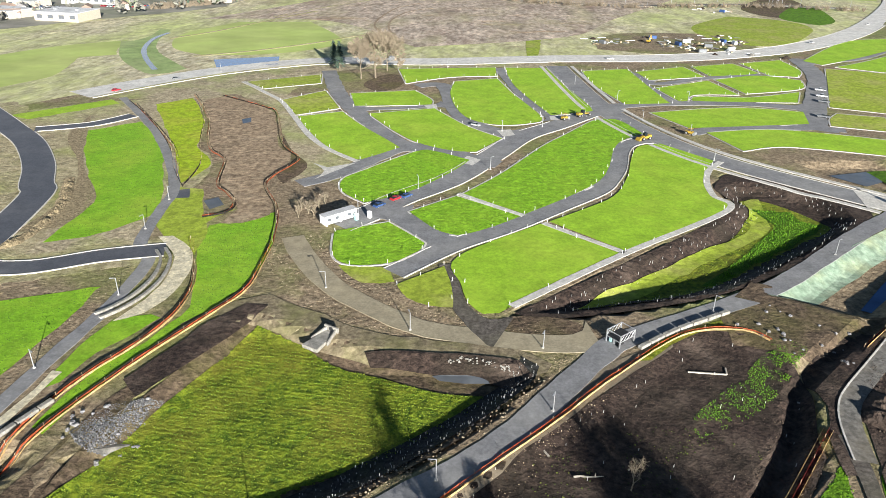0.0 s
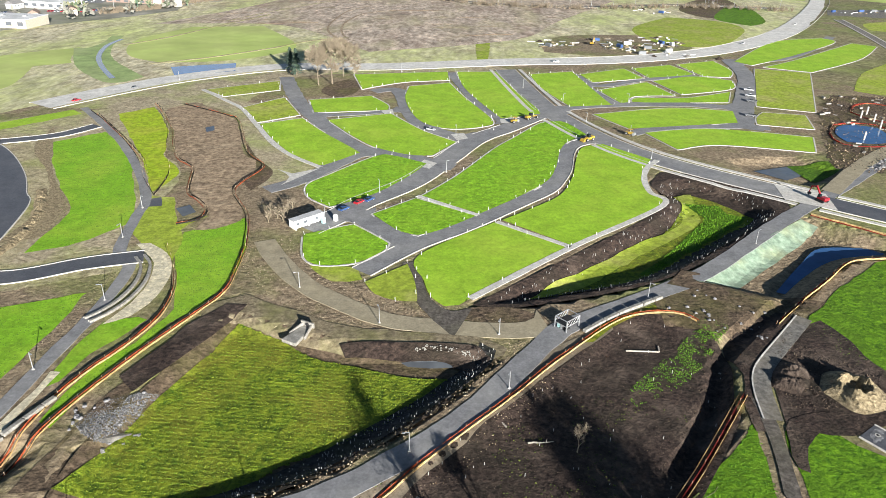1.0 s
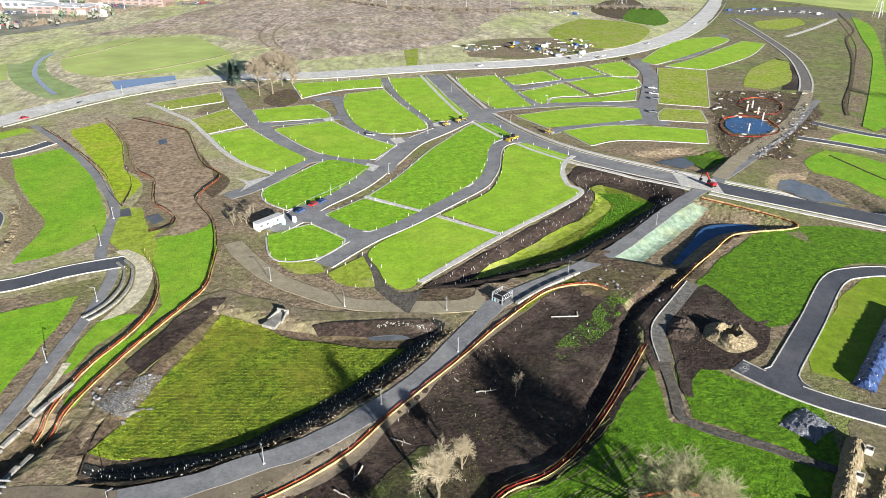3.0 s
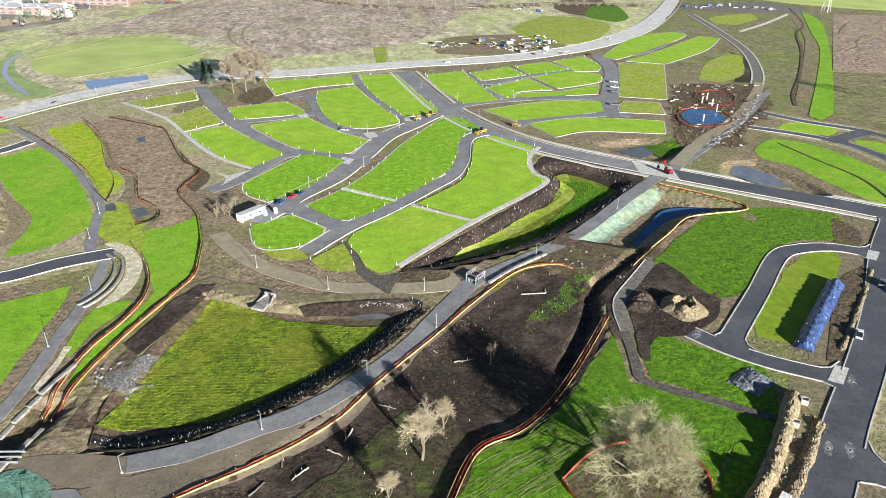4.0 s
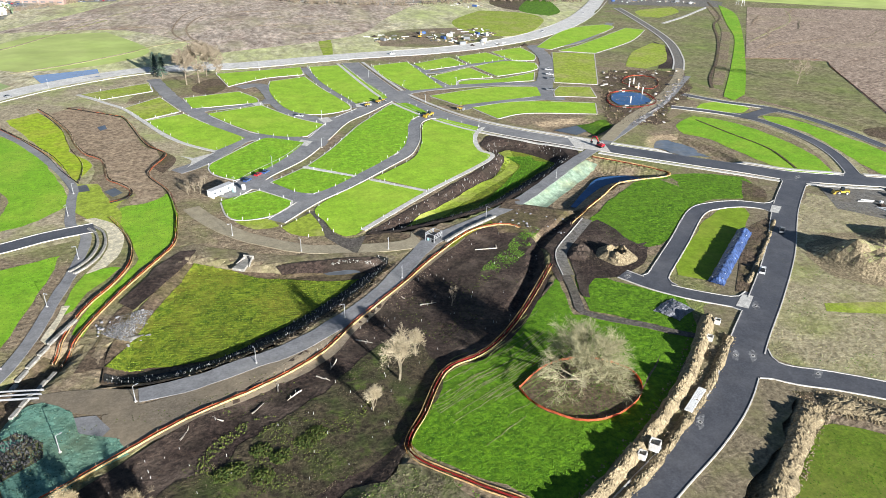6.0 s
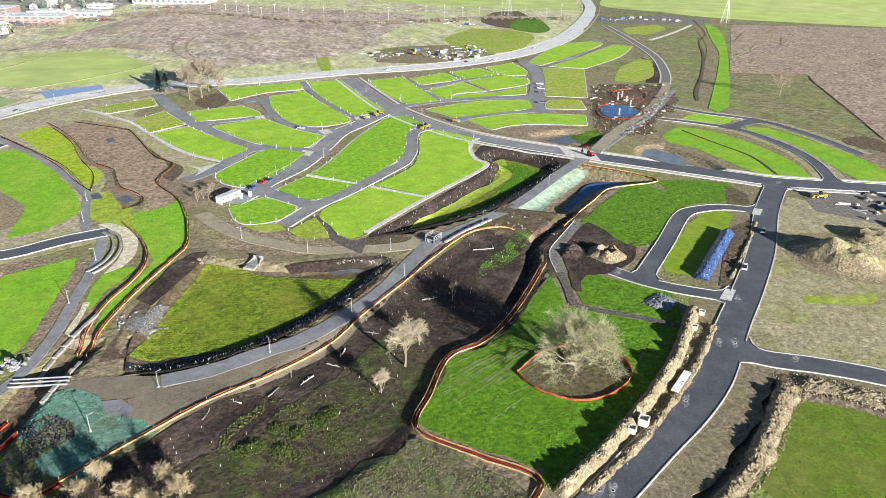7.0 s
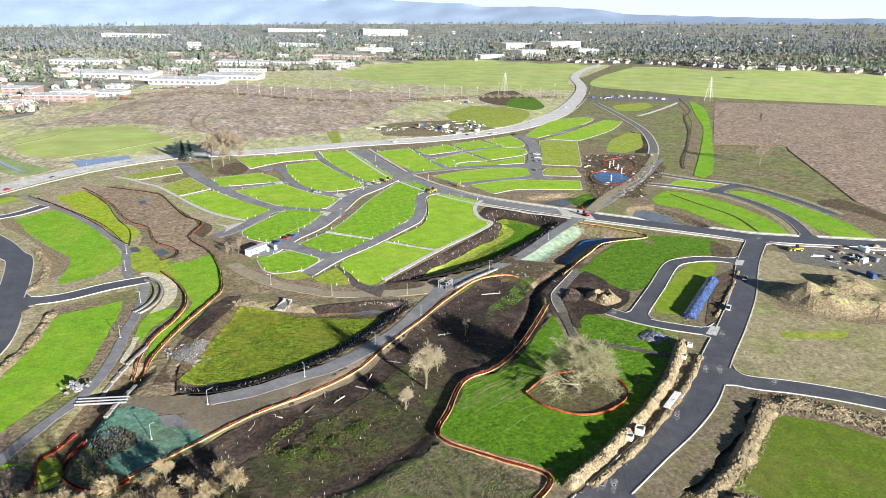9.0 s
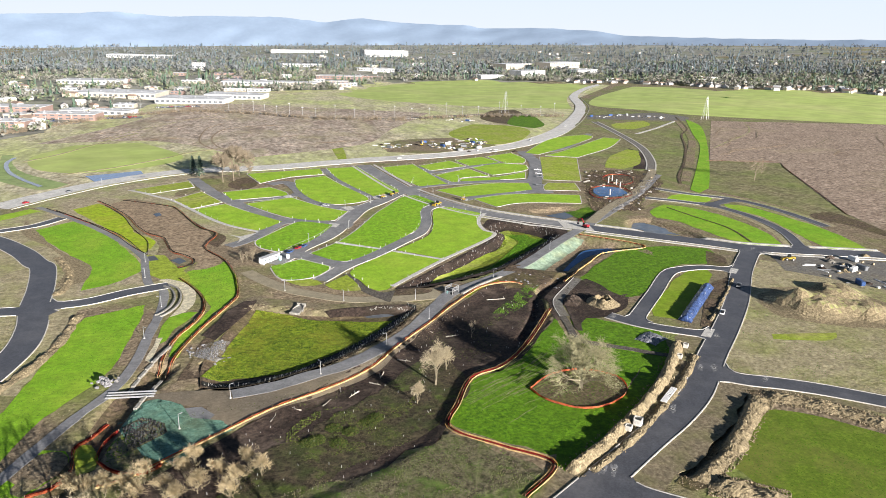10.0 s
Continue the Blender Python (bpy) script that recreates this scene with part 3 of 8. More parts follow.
pickup_spot = [(147, 89), (178, 116.5)]
excavator_spot = [(154.5, 229)]
trailer_spot = [(-43.5, 201), (-35.5, 208.5)]
toilet_spots = [(-34, 206), (-30, 208)]
frame_spot = [(38.5, 141)]
barrier_row = [(42.5, 138), (54, 147), (69, 156)]
bridge_left = [(-98.5, 78), (-85.5, 76)]
wall_left = [(-93.5, 80.5), (-89, 94.5), (-82, 111.5)]
wall_left_b = [(-90, 67.5), (-83.5, 87)]
rockload_spot = [(-101, 86.5)]
cars_arterial = [(-186, 364), (-50, 474), (96, 482), (266, 566), (364, 676), (-166, 396)]
boxes_spot = [(60, 18), (55.5, 16), (109.5, 63), (101.5, 55.5)]
stage_items = [(234, 145), (267.5, 137.5), (245, 134.5), (259, 122), (251, 106), (248.5, 126.5)]
excavator_top = [(138, 554)]
stage_top_items = [(108, 560), (118, 552), (152, 572), (154, 550), (162, 538), (172, 536), (200, 558), (208, 558), (196, 588)]
plaza_posts = [(238, 347), (246, 355), (241.5, 340.5), (238, 329), (217, 308)]
shops = [(-360, 1048), (-268, 960), (-318, 860), (-216, 1004), (-142, 1082), (-96, 1408)]
road_bottom = [(34.5, -3.5), (43.5, -14.5), (55, -24.5)]
manholes = [(129, 69.5), (135.5, 67), (104.5, 47), (109.5, 45.5), (38, 0.5), (41, -0.5), (77, 24), (122, 33.5), (152, 143), (207.5, 174)]
manholes_b = [(98, 98), (103, 97.5), (153, 151), (152.5, 146), (221.5, 166), (229.5, 168), (168.5, 208), (165, 213)]
island_left = [(-193.5, 274), (-183.5, 266), (-178, 259), (-179.5, 251.5), (-185, 246.5), (-204.5, 269)]
island_left_b = [(-174, 242.5), (-165.5, 244.5), (-160.5, 237.5), (-155, 223), (-151, 205.5), (-152.5, 196), (-177.5, 235)]
ridge_left = [(-144, 236.5), (-134, 212), (-131, 191), (-134, 177.5)]
ridge_left_b = [(-120, 154.5), (-121.5, 129), (-125.5, 110.5), (-131, 97), (-135.5, 88)]
earth_left = [(-175.5, 316), (-147, 252), (-125.5, 218.5), (-124, 193.5), (-136, 188.5), (-136, 221), (-149.5, 252.5), (-170, 284)]
bridge_slab = [(144.5, 248.5), (160.5, 237), (156.5, 220.5), (141, 230.5)]
apron_a = [(129.5, 77), (132.5, 75), (125.5, 68.5), (122.5, 71)]
apron_b = [(193, 141), (196, 138.5), (189.5, 132.5), (187, 135)]
apron_c = [(1.5, 273), (7, 268.5), (3.5, 261.5), (-2, 265)]
apron_d = [(14.5, 310), (21, 312), (22.5, 303.5), (17, 300.5)]
apron_e = [(-21, 350), (-15, 353), (-13.5, 340.5), (-18, 341)]
apron_f = [(41, 336), (48.5, 339), (45, 329.5), (41, 330)]
track_n_a = [(-55, 838), (-76, 789), (-83.5, 718.5), (-84.5, 656.5), (-78.5, 617.5), (-68, 585), (-57.5, 570)]
track_n_b = [(-38.5, 784), (-59, 758), (-70, 703.5), (-71.5, 652.5), (-65.5, 605), (-57.5, 578)]
track_n_c = [(-188, 696), (-156, 786), (-108, 888), (-38, 1000)]
track_e_a = [(447, 488), (502.5, 531.5), (569.5, 582), (611, 628.5), (639.5, 671.5)]
pipes_spot = [(76, 28), (85.5, 35.5)]
pad_west = [(-103, 225.5), (-96.5, 228.5), (-94, 220), (-101, 218.5)]
puddle_a = [(-88, 217.5), (-84, 221), (-80, 214.5), (-83.5, 210.5)]
puddle_b = [(-104, 315.5), (-100.5, 319), (-98.5, 311.5), (-101.5, 308.5)]
orange_weed = [(-54, 153), (-50, 154.5), (-41.5, 151), (-36.5, 142), (-39, 139.5), (-46.5, 146.5), (-51.5, 149.5)]
green_west_b = [(-86, 204), (-75, 212), (-81, 200), (-77.5, 182), (-82.5, 189.5)]
mud_low = [(-66, 116), (-59.5, 124.5), (-64, 126.5), (-71, 114), (-74.5, 98.5), (-77, 88.5), (-78, 83.5), (-70.5, 84), (-66.5, 97.5)]
green_mid_b = [(-34.5, 174.5), (-20, 174), (-17.5, 166), (-26.5, 165)]
soil_south = [(13.5, 150.5), (26.5, 150), (34, 144.5), (20.5, 142), (9.5, 145)]
green_barrier = [(41, 133), (45, 138.5), (52, 144.5), (61.5, 150), (71.5, 154), (73.5, 151.5), (67.5, 150.5), (59, 146.5), (51, 140.5), (44, 133.5)]
soil_trench = [(162, 118.5), (182, 130), (187.5, 132), (133, 78), (128.5, 79)]
soil_dig = [(199.5, 171), (202.5, 159.5), (198, 150.5), (188, 141.5), (183, 147.5)]
soil_mound = [(105, 142), (109.5, 144), (112.5, 134.5), (112.5, 124), (117, 116), (108.5, 105.5), (93, 98), (79.5, 100.5), (84.5, 118), (91.5, 131)]
gravel_pond = [(66, 155.5), (80, 162), (102, 152.5), (105, 146.5), (90, 132.5), (77, 138.5), (66, 142.5)]
teal_rubble = [(-92.5, 58), (-87.5, 61.5), (-80.5, 56.5), (-79.5, 51), (-86, 45.5), (-89.5, 43.5)]
loop_weeds = [(-95.5, 48), (-92, 53), (-86.5, 43), (-83, 35), (-90, 34.5), (-94, 39)]
olive_n = [(64, 766), (76, 762), (50, 500), (40, 480), (46, 572)]
trail_n = [(-232, 550), (-208, 596), (-184, 672), (-156, 750)]
trail_n_b = [(-184, 472), (-150, 496), (-112, 538), (-90, 572), (-60, 590)]
green_rail = [(-40, 1020), (-12, 1098), (56, 1068), (70, 978), (26, 932), (-22, 956)]
belt_trench = [(582, 750), (519.5, 636.5), (473.5, 582), (419, 497.5), (358, 414.5), (316, 362.5), (297.5, 333.5)]
plaza_track = [(163.5, 239), (194, 270.5), (226.5, 298.5), (257, 328), (290.5, 367), (310.5, 394.5)]
ne_swale = [(238, 265), (241.5, 237.5), (245.5, 208.5), (238, 178.5)]
rip_b = [(29, 157.5), (45, 164.5), (59, 167), (68, 172), (85, 185.5), (102.5, 200), (116.5, 211.5), (123, 214.5), (117, 205), (93, 184), (73, 168), (59.5, 163), (42.5, 159.5), (30, 155)]
soil_bank_path = [(78.0, 132.5), (91.0, 144.5), (101.5, 151.0), (102.0, 141.0), (90.0, 130.5), (81.5, 119.5), (75.5, 109.0), (75.5, 99.5), (72.0, 99.5), (73.5, 110.0), (77.5, 119.5)]
soil_path_end = [(81.5, 103.5), (93.0, 105.5), (93.5, 101.5), (87.0, 100.0), (81.0, 95.0), (77.5, 87.5), (75.5, 89.0), (78.0, 96.5)]
mud_bank_a = [(-21, 133), (-12, 133.5), (-3.5, 133), (8, 132.5), (14, 131), (17, 126), (12, 122.5), (6, 126), (-5, 127.5), (-19.5, 129.5)]
seep_a = [(-5.5, 127.2), (-0.5, 128.2), (7, 126.8), (7.5, 125.2), (2, 125), (-3.5, 125.6)]
rip_a = [(-70, 78), (-63, 76), (-52, 76), (-42, 79.5), (-32, 83.5), (-23, 87.5), (-13, 94.5), (-2, 104.5), (8.5, 114.5), (17, 125), (18.5, 129.5), (15, 132.5), (12.5, 128), (5.5, 120), (-5, 110), (-15, 101.5), (-24.5, 94), (-33.5, 88), (-44, 83.5), (-53.5, 81), (-64, 81), (-70, 81)]
reeds_b = [(68.5, 174), (81.5, 188.5), (94, 203.5), (105, 219.5), (101.5, 232), (115, 230.5), (115.5, 223), (121.5, 219), (103.5, 202), (86, 187), (72, 174)]
bench_b = [(29, 158), (45, 172), (60.5, 184.5), (78, 200), (95.5, 214.5), (102.5, 240), (108.5, 242), (103, 217.5), (94, 205.5), (75, 190), (58, 174.5), (45, 164.5)]
straw_c = [(-84, 141.5), (-78, 146), (-74.5, 156.5), (-75, 170.5), (-80, 182.5), (-87.5, 190), (-92, 189), (-86.5, 183), (-82, 176), (-79.5, 164), (-80.5, 152.5)]
stakes_w = [(-170, 344), (-146, 312), (-122, 274), (-110, 248), (-100, 230)]
stakes_w_b = [(-136, 346), (-122, 316), (-112, 282), (-102, 254), (-100, 230)]
willow_spots = [(-102, 29), (-97.5, 24), (-92.5, 23.5), (-87.5, 23), (-83.5, 26.5), (-78.5, 21.5), (-73.5, 27.5), (-70, 20), (-65, 24.5), (-60, 20), (-57, 28.5), (-53.5, 23), (-62, 14.5), (-75.5, 17), (-85, 18.5), (-71, 32.5)]
dark_ne = [(328.5, 227.5), (348, 229.5), (347.5, 205), (341.5, 178.5), (332, 170.5), (330, 197.5), (320.5, 216.5)]
green_ne_a = [(254.5, 289.5), (271.5, 299.5), (286.5, 292.5), (289, 281), (274.5, 273), (256.5, 278)]
green_ne_b = [(220, 258.5), (241, 272.5), (255, 259.5), (263.5, 231.5), (263, 200.5), (255, 175), (249, 166), (233, 168.5), (227, 195.5), (222.5, 229.5), (213.5, 241.5)]
green_ne_c = [(287, 265), (300, 252.5), (305, 220), (305.5, 182.5), (295, 148), (286, 141.5), (273, 150.5), (278.5, 182), (287.5, 226.5), (282, 254.5)]
green_gap = [(-97.5, 201), (-101.5, 230), (-92, 228.5), (-84, 206.5), (-78.5, 192.5), (-77, 177.5), (-85, 183.5)]
soil_creek = [(100, 147), (98.5, 133.5), (110.5, 119), (119, 120.5), (100, 107.5), (83.5, 107), (87, 123)]
streaks = [(13, 44.5), (25.5, 51.5), (43, 60.5), (58.5, 71.5), (69, 80)]
road_rail = [(-328, 774), (-310, 790), (-282, 824), (-242, 928), (-178, 1012), (-106, 1060), (-28, 996), (70, 876), (176, 828), (310, 848), (416, 808)]
soil_e = [(106, 30), (115, 27), (94.5, 7), (67, -12), (56.5, -14.5), (54.5, -10), (74, 3), (94, 17.5)]
green_oak_e = [(29.5, 12), (27.5, 2.5), (41, 11.5), (51.5, 18.5), (64, 27), (76.5, 36.5), (88, 47), (101, 60.5), (106, 72.5), (101, 74), (83.5, 53), (58, 30.5)]
green_sw = [(-122, 35.5), (-114.5, 51), (-106, 48), (-104.5, 41.5), (-110.5, 31), (-113.5, 26.5), (-120, 28.5)]
green_sw_b = [(-104.5, 49), (-101, 54), (-97.5, 45.5), (-97.5, 37.5), (-102, 38)]
spot_far_a = [(616, 1712), (680, 1790), (676, 1694), (616, 1624)]
spot_far_b = [(910, 1082), (950, 1104), (944, 1070), (896, 1036)]
yard_far = [(460, 796), (584, 806), (604, 748), (570, 706), (494, 726), (436, 750)]
stage_far_items = [(492, 776), (504, 774), (516, 770), (524, 758), (536, 756), (468, 776), (550, 740), (250, 798), (272, 816), (268, 770), (192, 530), (200, 514), (164, 514), (160, 538)]
stock_dark = [(296, 810), (350, 904), (392, 912), (372, 830), (304, 714), (290, 748)]
weeds_wide = [(-65.5, 16), (-52, 33.5), (-36, 44.5), (-17.5, 58), (5.5, 77.5), (17.5, 74.5), (16.5, 53), (3.5, 37.5), (-15.5, 26.5), (-33, 20), (-49, 9.5)]
pond_plaza = [(217, 330.5), (227.5, 333.5), (236.5, 328.5), (233.5, 309.5), (220, 301.5), (207, 304.5), (208.5, 317.5)]
water_ne = [(182.5, 231.5), (195.5, 242.5), (202.5, 238.5), (207, 220), (206.5, 205.5), (197, 213), (186.5, 224.5)]
plaza_rocks = [(197.5, 266), (214.5, 281), (233, 297.5), (254.5, 321.5), (278.5, 348.5)]
plaza_tan = [(215.5, 267.5), (235.5, 288), (257.5, 305), (256, 296), (231.5, 275)]
plaza_wide = [(245.5, 398), (280, 396), (308.5, 386.5), (269, 319), (243, 300), (214.5, 264), (197, 261.5), (179.5, 265), (200.5, 316)]
ring_b = [(239.5, 359.5), (249.5, 373), (262.5, 378.5), (271.5, 368.5), (264.5, 351), (251.5, 339), (242.5, 344.5)]

pad_dirt = [(-89, 75), (-83, 76), (-72.5, 75), (-62.5, 72.5), (-57.5, 70.5), (-58.5, 67.5), (-61.5, 64), (-73, 65), (-83, 71)]
stub_left = [(-131, 155.5), (-142.5, 162), (-157, 163), (-172.5, 160.5)]
channel_wall = [(-87.5, 142.5), (-84.5, 146.5), (-81.5, 154), (-80.5, 164), (-82.5, 174.5), (-86.5, 181)]
fence_field = [(389.5, 422.5), (422, 414.5), (456, 402.5), (439.5, 373.5), (396, 295), (353, 220)]
creek_upper = [(106.5, 155), (92.5, 143.5), (80.5, 134), (73.5, 124), (68, 111), (60.5, 100), (52, 88.5)]
path_mud = [(77, 110.5), (76.5, 104), (74.5, 93.5), (72, 84), (71.5, 79.5), (77.5, 74), (85.5, 69), (93, 63), (99.5, 58.5)]
swale_ditch = [(-244, 581), (-242.5, 547), (-229.5, 500), (-210.5, 459), (-189.5, 422.5)]
pale_west = [(-257.5, 276), (-219, 315.5), (-173.5, 343.5), (-140.5, 359), (-126, 360.5), (-130.5, 339.5), (-112.5, 282), (-97.5, 255), (-95, 231), (-98.5, 215), (-95, 188.5), (-92.5, 170.5), (-109, 162.5), (-140, 151), (-178.5, 137.5)]
mound_cover = [(170, 84), (176, 100), (192, 110), (210, 108), (226, 98), (232, 82), (226, 66), (210, 58), (192, 62), (178, 72)]
green_path = [(-86.5, 115), (-87, 122.5), (-86.5, 130.5), (-84, 142.5), (-76, 145.5), (-73, 144), (-77.5, 135), (-81.5, 128.5), (-84, 117.5)]
rim_north = [(-62, 150), (-50, 157), (-36, 149), (-18, 140), (0, 138), (14, 135), (22, 131), (17, 126), (0, 128.5), (-20, 130.5), (-36, 137), (-49, 144), (-56, 141)]
pale_north = [(-200, 350), (-142, 420), (-90, 450), (-22, 454), (50, 470), (60, 455), (30, 450), (-40, 440), (-80, 424), (-95, 365), (-65, 338), (-45, 262), (-62, 238), (-68, 260), (-75, 280), (-92, 330), (-112, 355), (-126, 362), (-150, 352)]
rim_pond = [(73, 164), (86, 158), (98, 151), (108, 147), (115, 153), (107, 159), (98, 164), (88, 170), (80, 173)]
# ---- lie of the land ----
# dug basins: outline, depth, width of the bank
BASINS = [(curve_through(basin_a, True), 2.4, 6.0), (curve_through(basin_b, True), 3.0, 7.0),
          (curve_through(basin_pond, True), 3.2, 9.0), (curve_through(wetland, True), 1.0, 6.0),
          (curve_through(basin_ne, True), 2.0, 7.0), (curve_through(basin_mid, True), 2.0, 7.0)]
# heaps of spoil that are part of the land: place, radius, height
HEAPS = [(mound_right[0], 17, 6.5), (mound_right_b[0], 11, 5.5), ((mound_right[0][0] + 24, mound_right[0][1] + 14), 13, 4.0), ((mound_right[0][0] - 9, mound_right[0][1] + 8), 10, 3.5)]


# the town's near edge as seen from the lookout: bearing and distance
TOWN_EDGE = [(-180, 900), (-75, 900), (-40, 820), (-25, 800), (-12.5, 930), (-10, 1060), (-6, 1250), (0, 1560), (9, 1600), (13, 1990), (23, 1990), (30, 1960), (34, 1920), (40, 1790), (49, 1820), (75, 1900), (180, 1900)]
LOOKOUT = (-57.0, -146.0)
EDGE_AZ, EDGE_R = zip(*TOWN_EDGE)


def heights(X, Y):
    """The ground's height: a level site that falls away gently to the plain in the north-west, with dug basins."""
    X, Y = np.asarray(X, float), np.asarray(Y, float)
    az, r = np.degrees(np.arctan2(X - LOOKOUT[0], Y - LOOKOUT[1])), np.hypot(X - LOOKOUT[0], Y - LOOKOUT[1])
    edge = np.interp(az, EDGE_AZ, EDGE_R)
    near = np.minimum(1, edge / np.maximum(r, 1))
    q = 0.0283 * (LOOKOUT[1] + (Y - LOOKOUT[1]) * near) - 0.0172 * (LOOKOUT[0] + (X - LOOKOUT[0]) * near) - 12
    z = -np.where(q > 0, q * q / (q + 1.5), 0)
    beyond = np.clip((r - edge) / (4300 - edge), 0, 1.1)
    z = z + (np.interp(az, (-40, -14, 17, 48, 70), (-45, -38, 18, 78, 85)) - z) * beyond
    for outline, depth, bank in BASINS:
        z = z - depth * ease(inside_depth(X, Y, outline) / bank)
    z = z - 2.2 * ease(1.25 - line_distance(X, Y, channel) / 5.5) - 2.2 * ease(1.3 - line_distance(X, Y, ditch_e) / 3.5) - 1.5 * ease(1.3 - line_distance(X, Y, creek_upper) / 2.6)
    for (x, y), radius, high in HEAPS:
        r = np.hypot(X - x, (Y - y) * 1.2) / radius
        lumps = 0.88 + 0.12 * np.sin(X * 0.45 + Y * 0.2) * np.sin(Y * 0.5 - X * 0.13) + 0.05 * np.sin(X * 1.3 - Y * 0.6) * np.sin(Y * 1.15 + X * 0.5)
        z = z + high * ease(1.25 - r) * lumps
    return z


def height(x, y):
    return float(heights(np.array([x]), np.array([y]))[0])


GRID = 2.5  # spacing of the ground's own lines within the site


def spaced(parts):
    out = []
    for a, b, step in parts:
        out += list(np.arange(a, b, step))
    return np.array(out + [parts[-1][1]])


gx = spaced([(-4600, -600, 250), (-600, -210, 30), (-210, 330, GRID), (330, 900, 30), (900, 1500, 100), (1500, 4600, 310)])
gy = spaced([(-4600, -400, 250), (-400, -90, 31), (-90, 360, GRID), (360, 900, 20), (900, 2200, 100), (2200, 4900, 300)])


def mesh_object(name, verts, faces, material, parent=None, label=""):
    data = bpy.data.meshes.new(name)
    data.from_pydata([tuple(v) for v in verts], [], faces)
    data.materials.append(material)
    ob = new(name, data)
    if parent:
        ob.parent = parent
    if label:
        ob["label"] = label
    return ob


def part(name, bm, material, parent=None, label=""):
    """Links a bmesh as one mesh object under a thing or a part."""
    data = bpy.data.meshes.new(name)
    bm.to_mesh(data)
    bm.free()
    data.materials.append(material)
    ob = new(name, data)
    if parent:
        ob.parent = parent
    if label:
        ob["label"] = label
    return ob


def drape(bm, lift):
    co = np.array([v.co[:] for v in bm.verts])
    for v, z in zip(bm.verts, heights(co[:, 0], co[:, 1])):
        v.co.z = z + lift


def clip(poly, axis, value, keep_low):
    """The part of a plan polygon on one side of a grid line."""
    out = []
    for p, q in zip(poly, poly[1:] + poly[:1]):
        a, c = p[axis] - value, q[axis] - value
        if not keep_low:
            a, c = -a, -c
        if a <= 0:
            out.append(p)
        if (a < 0 < c) or (c < 0 < a):
            s = a / (a - c)
            out.append((p[0] + (q[0] - p[0]) * s, p[1] + (q[1] - p[1]) * s))
    return out


def cells(line):
    """A plan outline cut along the ground's own grid lines."""
    poly, out = [(q.x, q.y) for q in line], []
    x0, x1 = min(p[0] for p in poly), max(p[0] for p in poly)
    for xa, xb in zip(gx, gx[1:]):
        if xb <= x0 or xa >= x1:
            continue
        column = clip(clip(poly, 0, xb, True), 0, xa, False)
        if len(column) < 3:
            continue
        y0, y1 = min(p[1] for p in column), max(p[1] for p in column)
        for ya, yb in zip(gy, gy[1:]):
            if yb <= y0 or ya >= y1:
                continue
            piece = clip(clip(column, 1, yb, True), 1, ya, False)
            clean = [p for p, q in zip(piece, piece[1:] + piece[:1]) if abs(p[0] - q[0]) + abs(p[1] - q[1]) > 1e-6]
            if len(clean) > 2:
                out.append(clean)
    return out


COUNT = [0]  # each sheet lies a few millimetres above the one before


def sheet(name, outline, material, lift=0.06, smooth=True, step=4.0, dug=False, label="", ragged=0.0, level=None):
    """A piece of ground surface within an outline, lying on the land; dug: it follows the banks of a basin."""
    line = curve_through(outline, True, step) if smooth else [Vector(q) for q in outline]
    if ragged:
        line = [q + Vector((noise.noise((q.x * 0.11, q.y * 0.11, 3)), noise.noise((q.x * 0.11, q.y * 0.11, 9)))) * ragged
                + Vector((noise.noise((q.x * 0.4, q.y * 0.4, 5)), noise.noise((q.x * 0.4, q.y * 0.4, 7)))) * ragged * 0.5 for q in line]
    bm = bmesh.new()
    for piece in (cells(line) if dug else [[(q.x, q.y) for q in line]]):
        bm.faces.new([bm.verts.new((*q, 0)) for q in piece])
    bmesh.ops.remove_doubles(bm, verts=bm.verts[:], dist=0.001)
    bm.normal_update()
    bmesh.ops.triangulate(bm, faces=[f for f in bm.faces if len(f.verts) > 4])
    COUNT[0] += 1
    lift += 0.003 * (COUNT[0] % 16)
    if level is None:
        drape(bm, lift)
    else:
        for v in bm.verts:
            v.co.z = level
    for face in bm.faces:
        if face.normal.z < 0:
            face.normal_flip()
    return tagged(part(name, bm, material), label, kind="structure")


def ribbon(line, width, lift, thick=0.12, sunk=False):
    """A bmesh band along a smooth plan line, with sides that go down to the ground."""
    bm, rows = bmesh.new(), []
    n = len(line)
    zs = heights(np.array([q.x for q in line]), np.array([q.y for q in line])) if not sunk else np.zeros(n)
    for i, q in enumerate(line):
        way = (line[min(i + 1, n - 1)] - line[max(i - 1, 0)]).normalized()
        side = Vector((-way.y, way.x)) * width / 2
        rows.append([bm.verts.new((*(q + side * s), zs[i] + z)) for s, z in ((1, lift - thick), (1, lift), (-1, lift), (-1, lift - thick))])
    for a, b in zip(rows, rows[1:]):
        for k in range(3):
            bm.faces.new((a[k], a[k + 1], b[k + 1], b[k]))
    return bm


def offset(line, d, closed=False):
    n, out = len(line), []
    for i, q in enumerate(line):
        a, b = (line[i - 1], line[(i + 1) % n]) if closed else (line[max(i - 1, 0)], line[min(i + 1, n - 1)])
        way = (b - a).normalized()
        out.append(q + Vector((-way.y, way.x)) * d)
    return out


ROADS = []


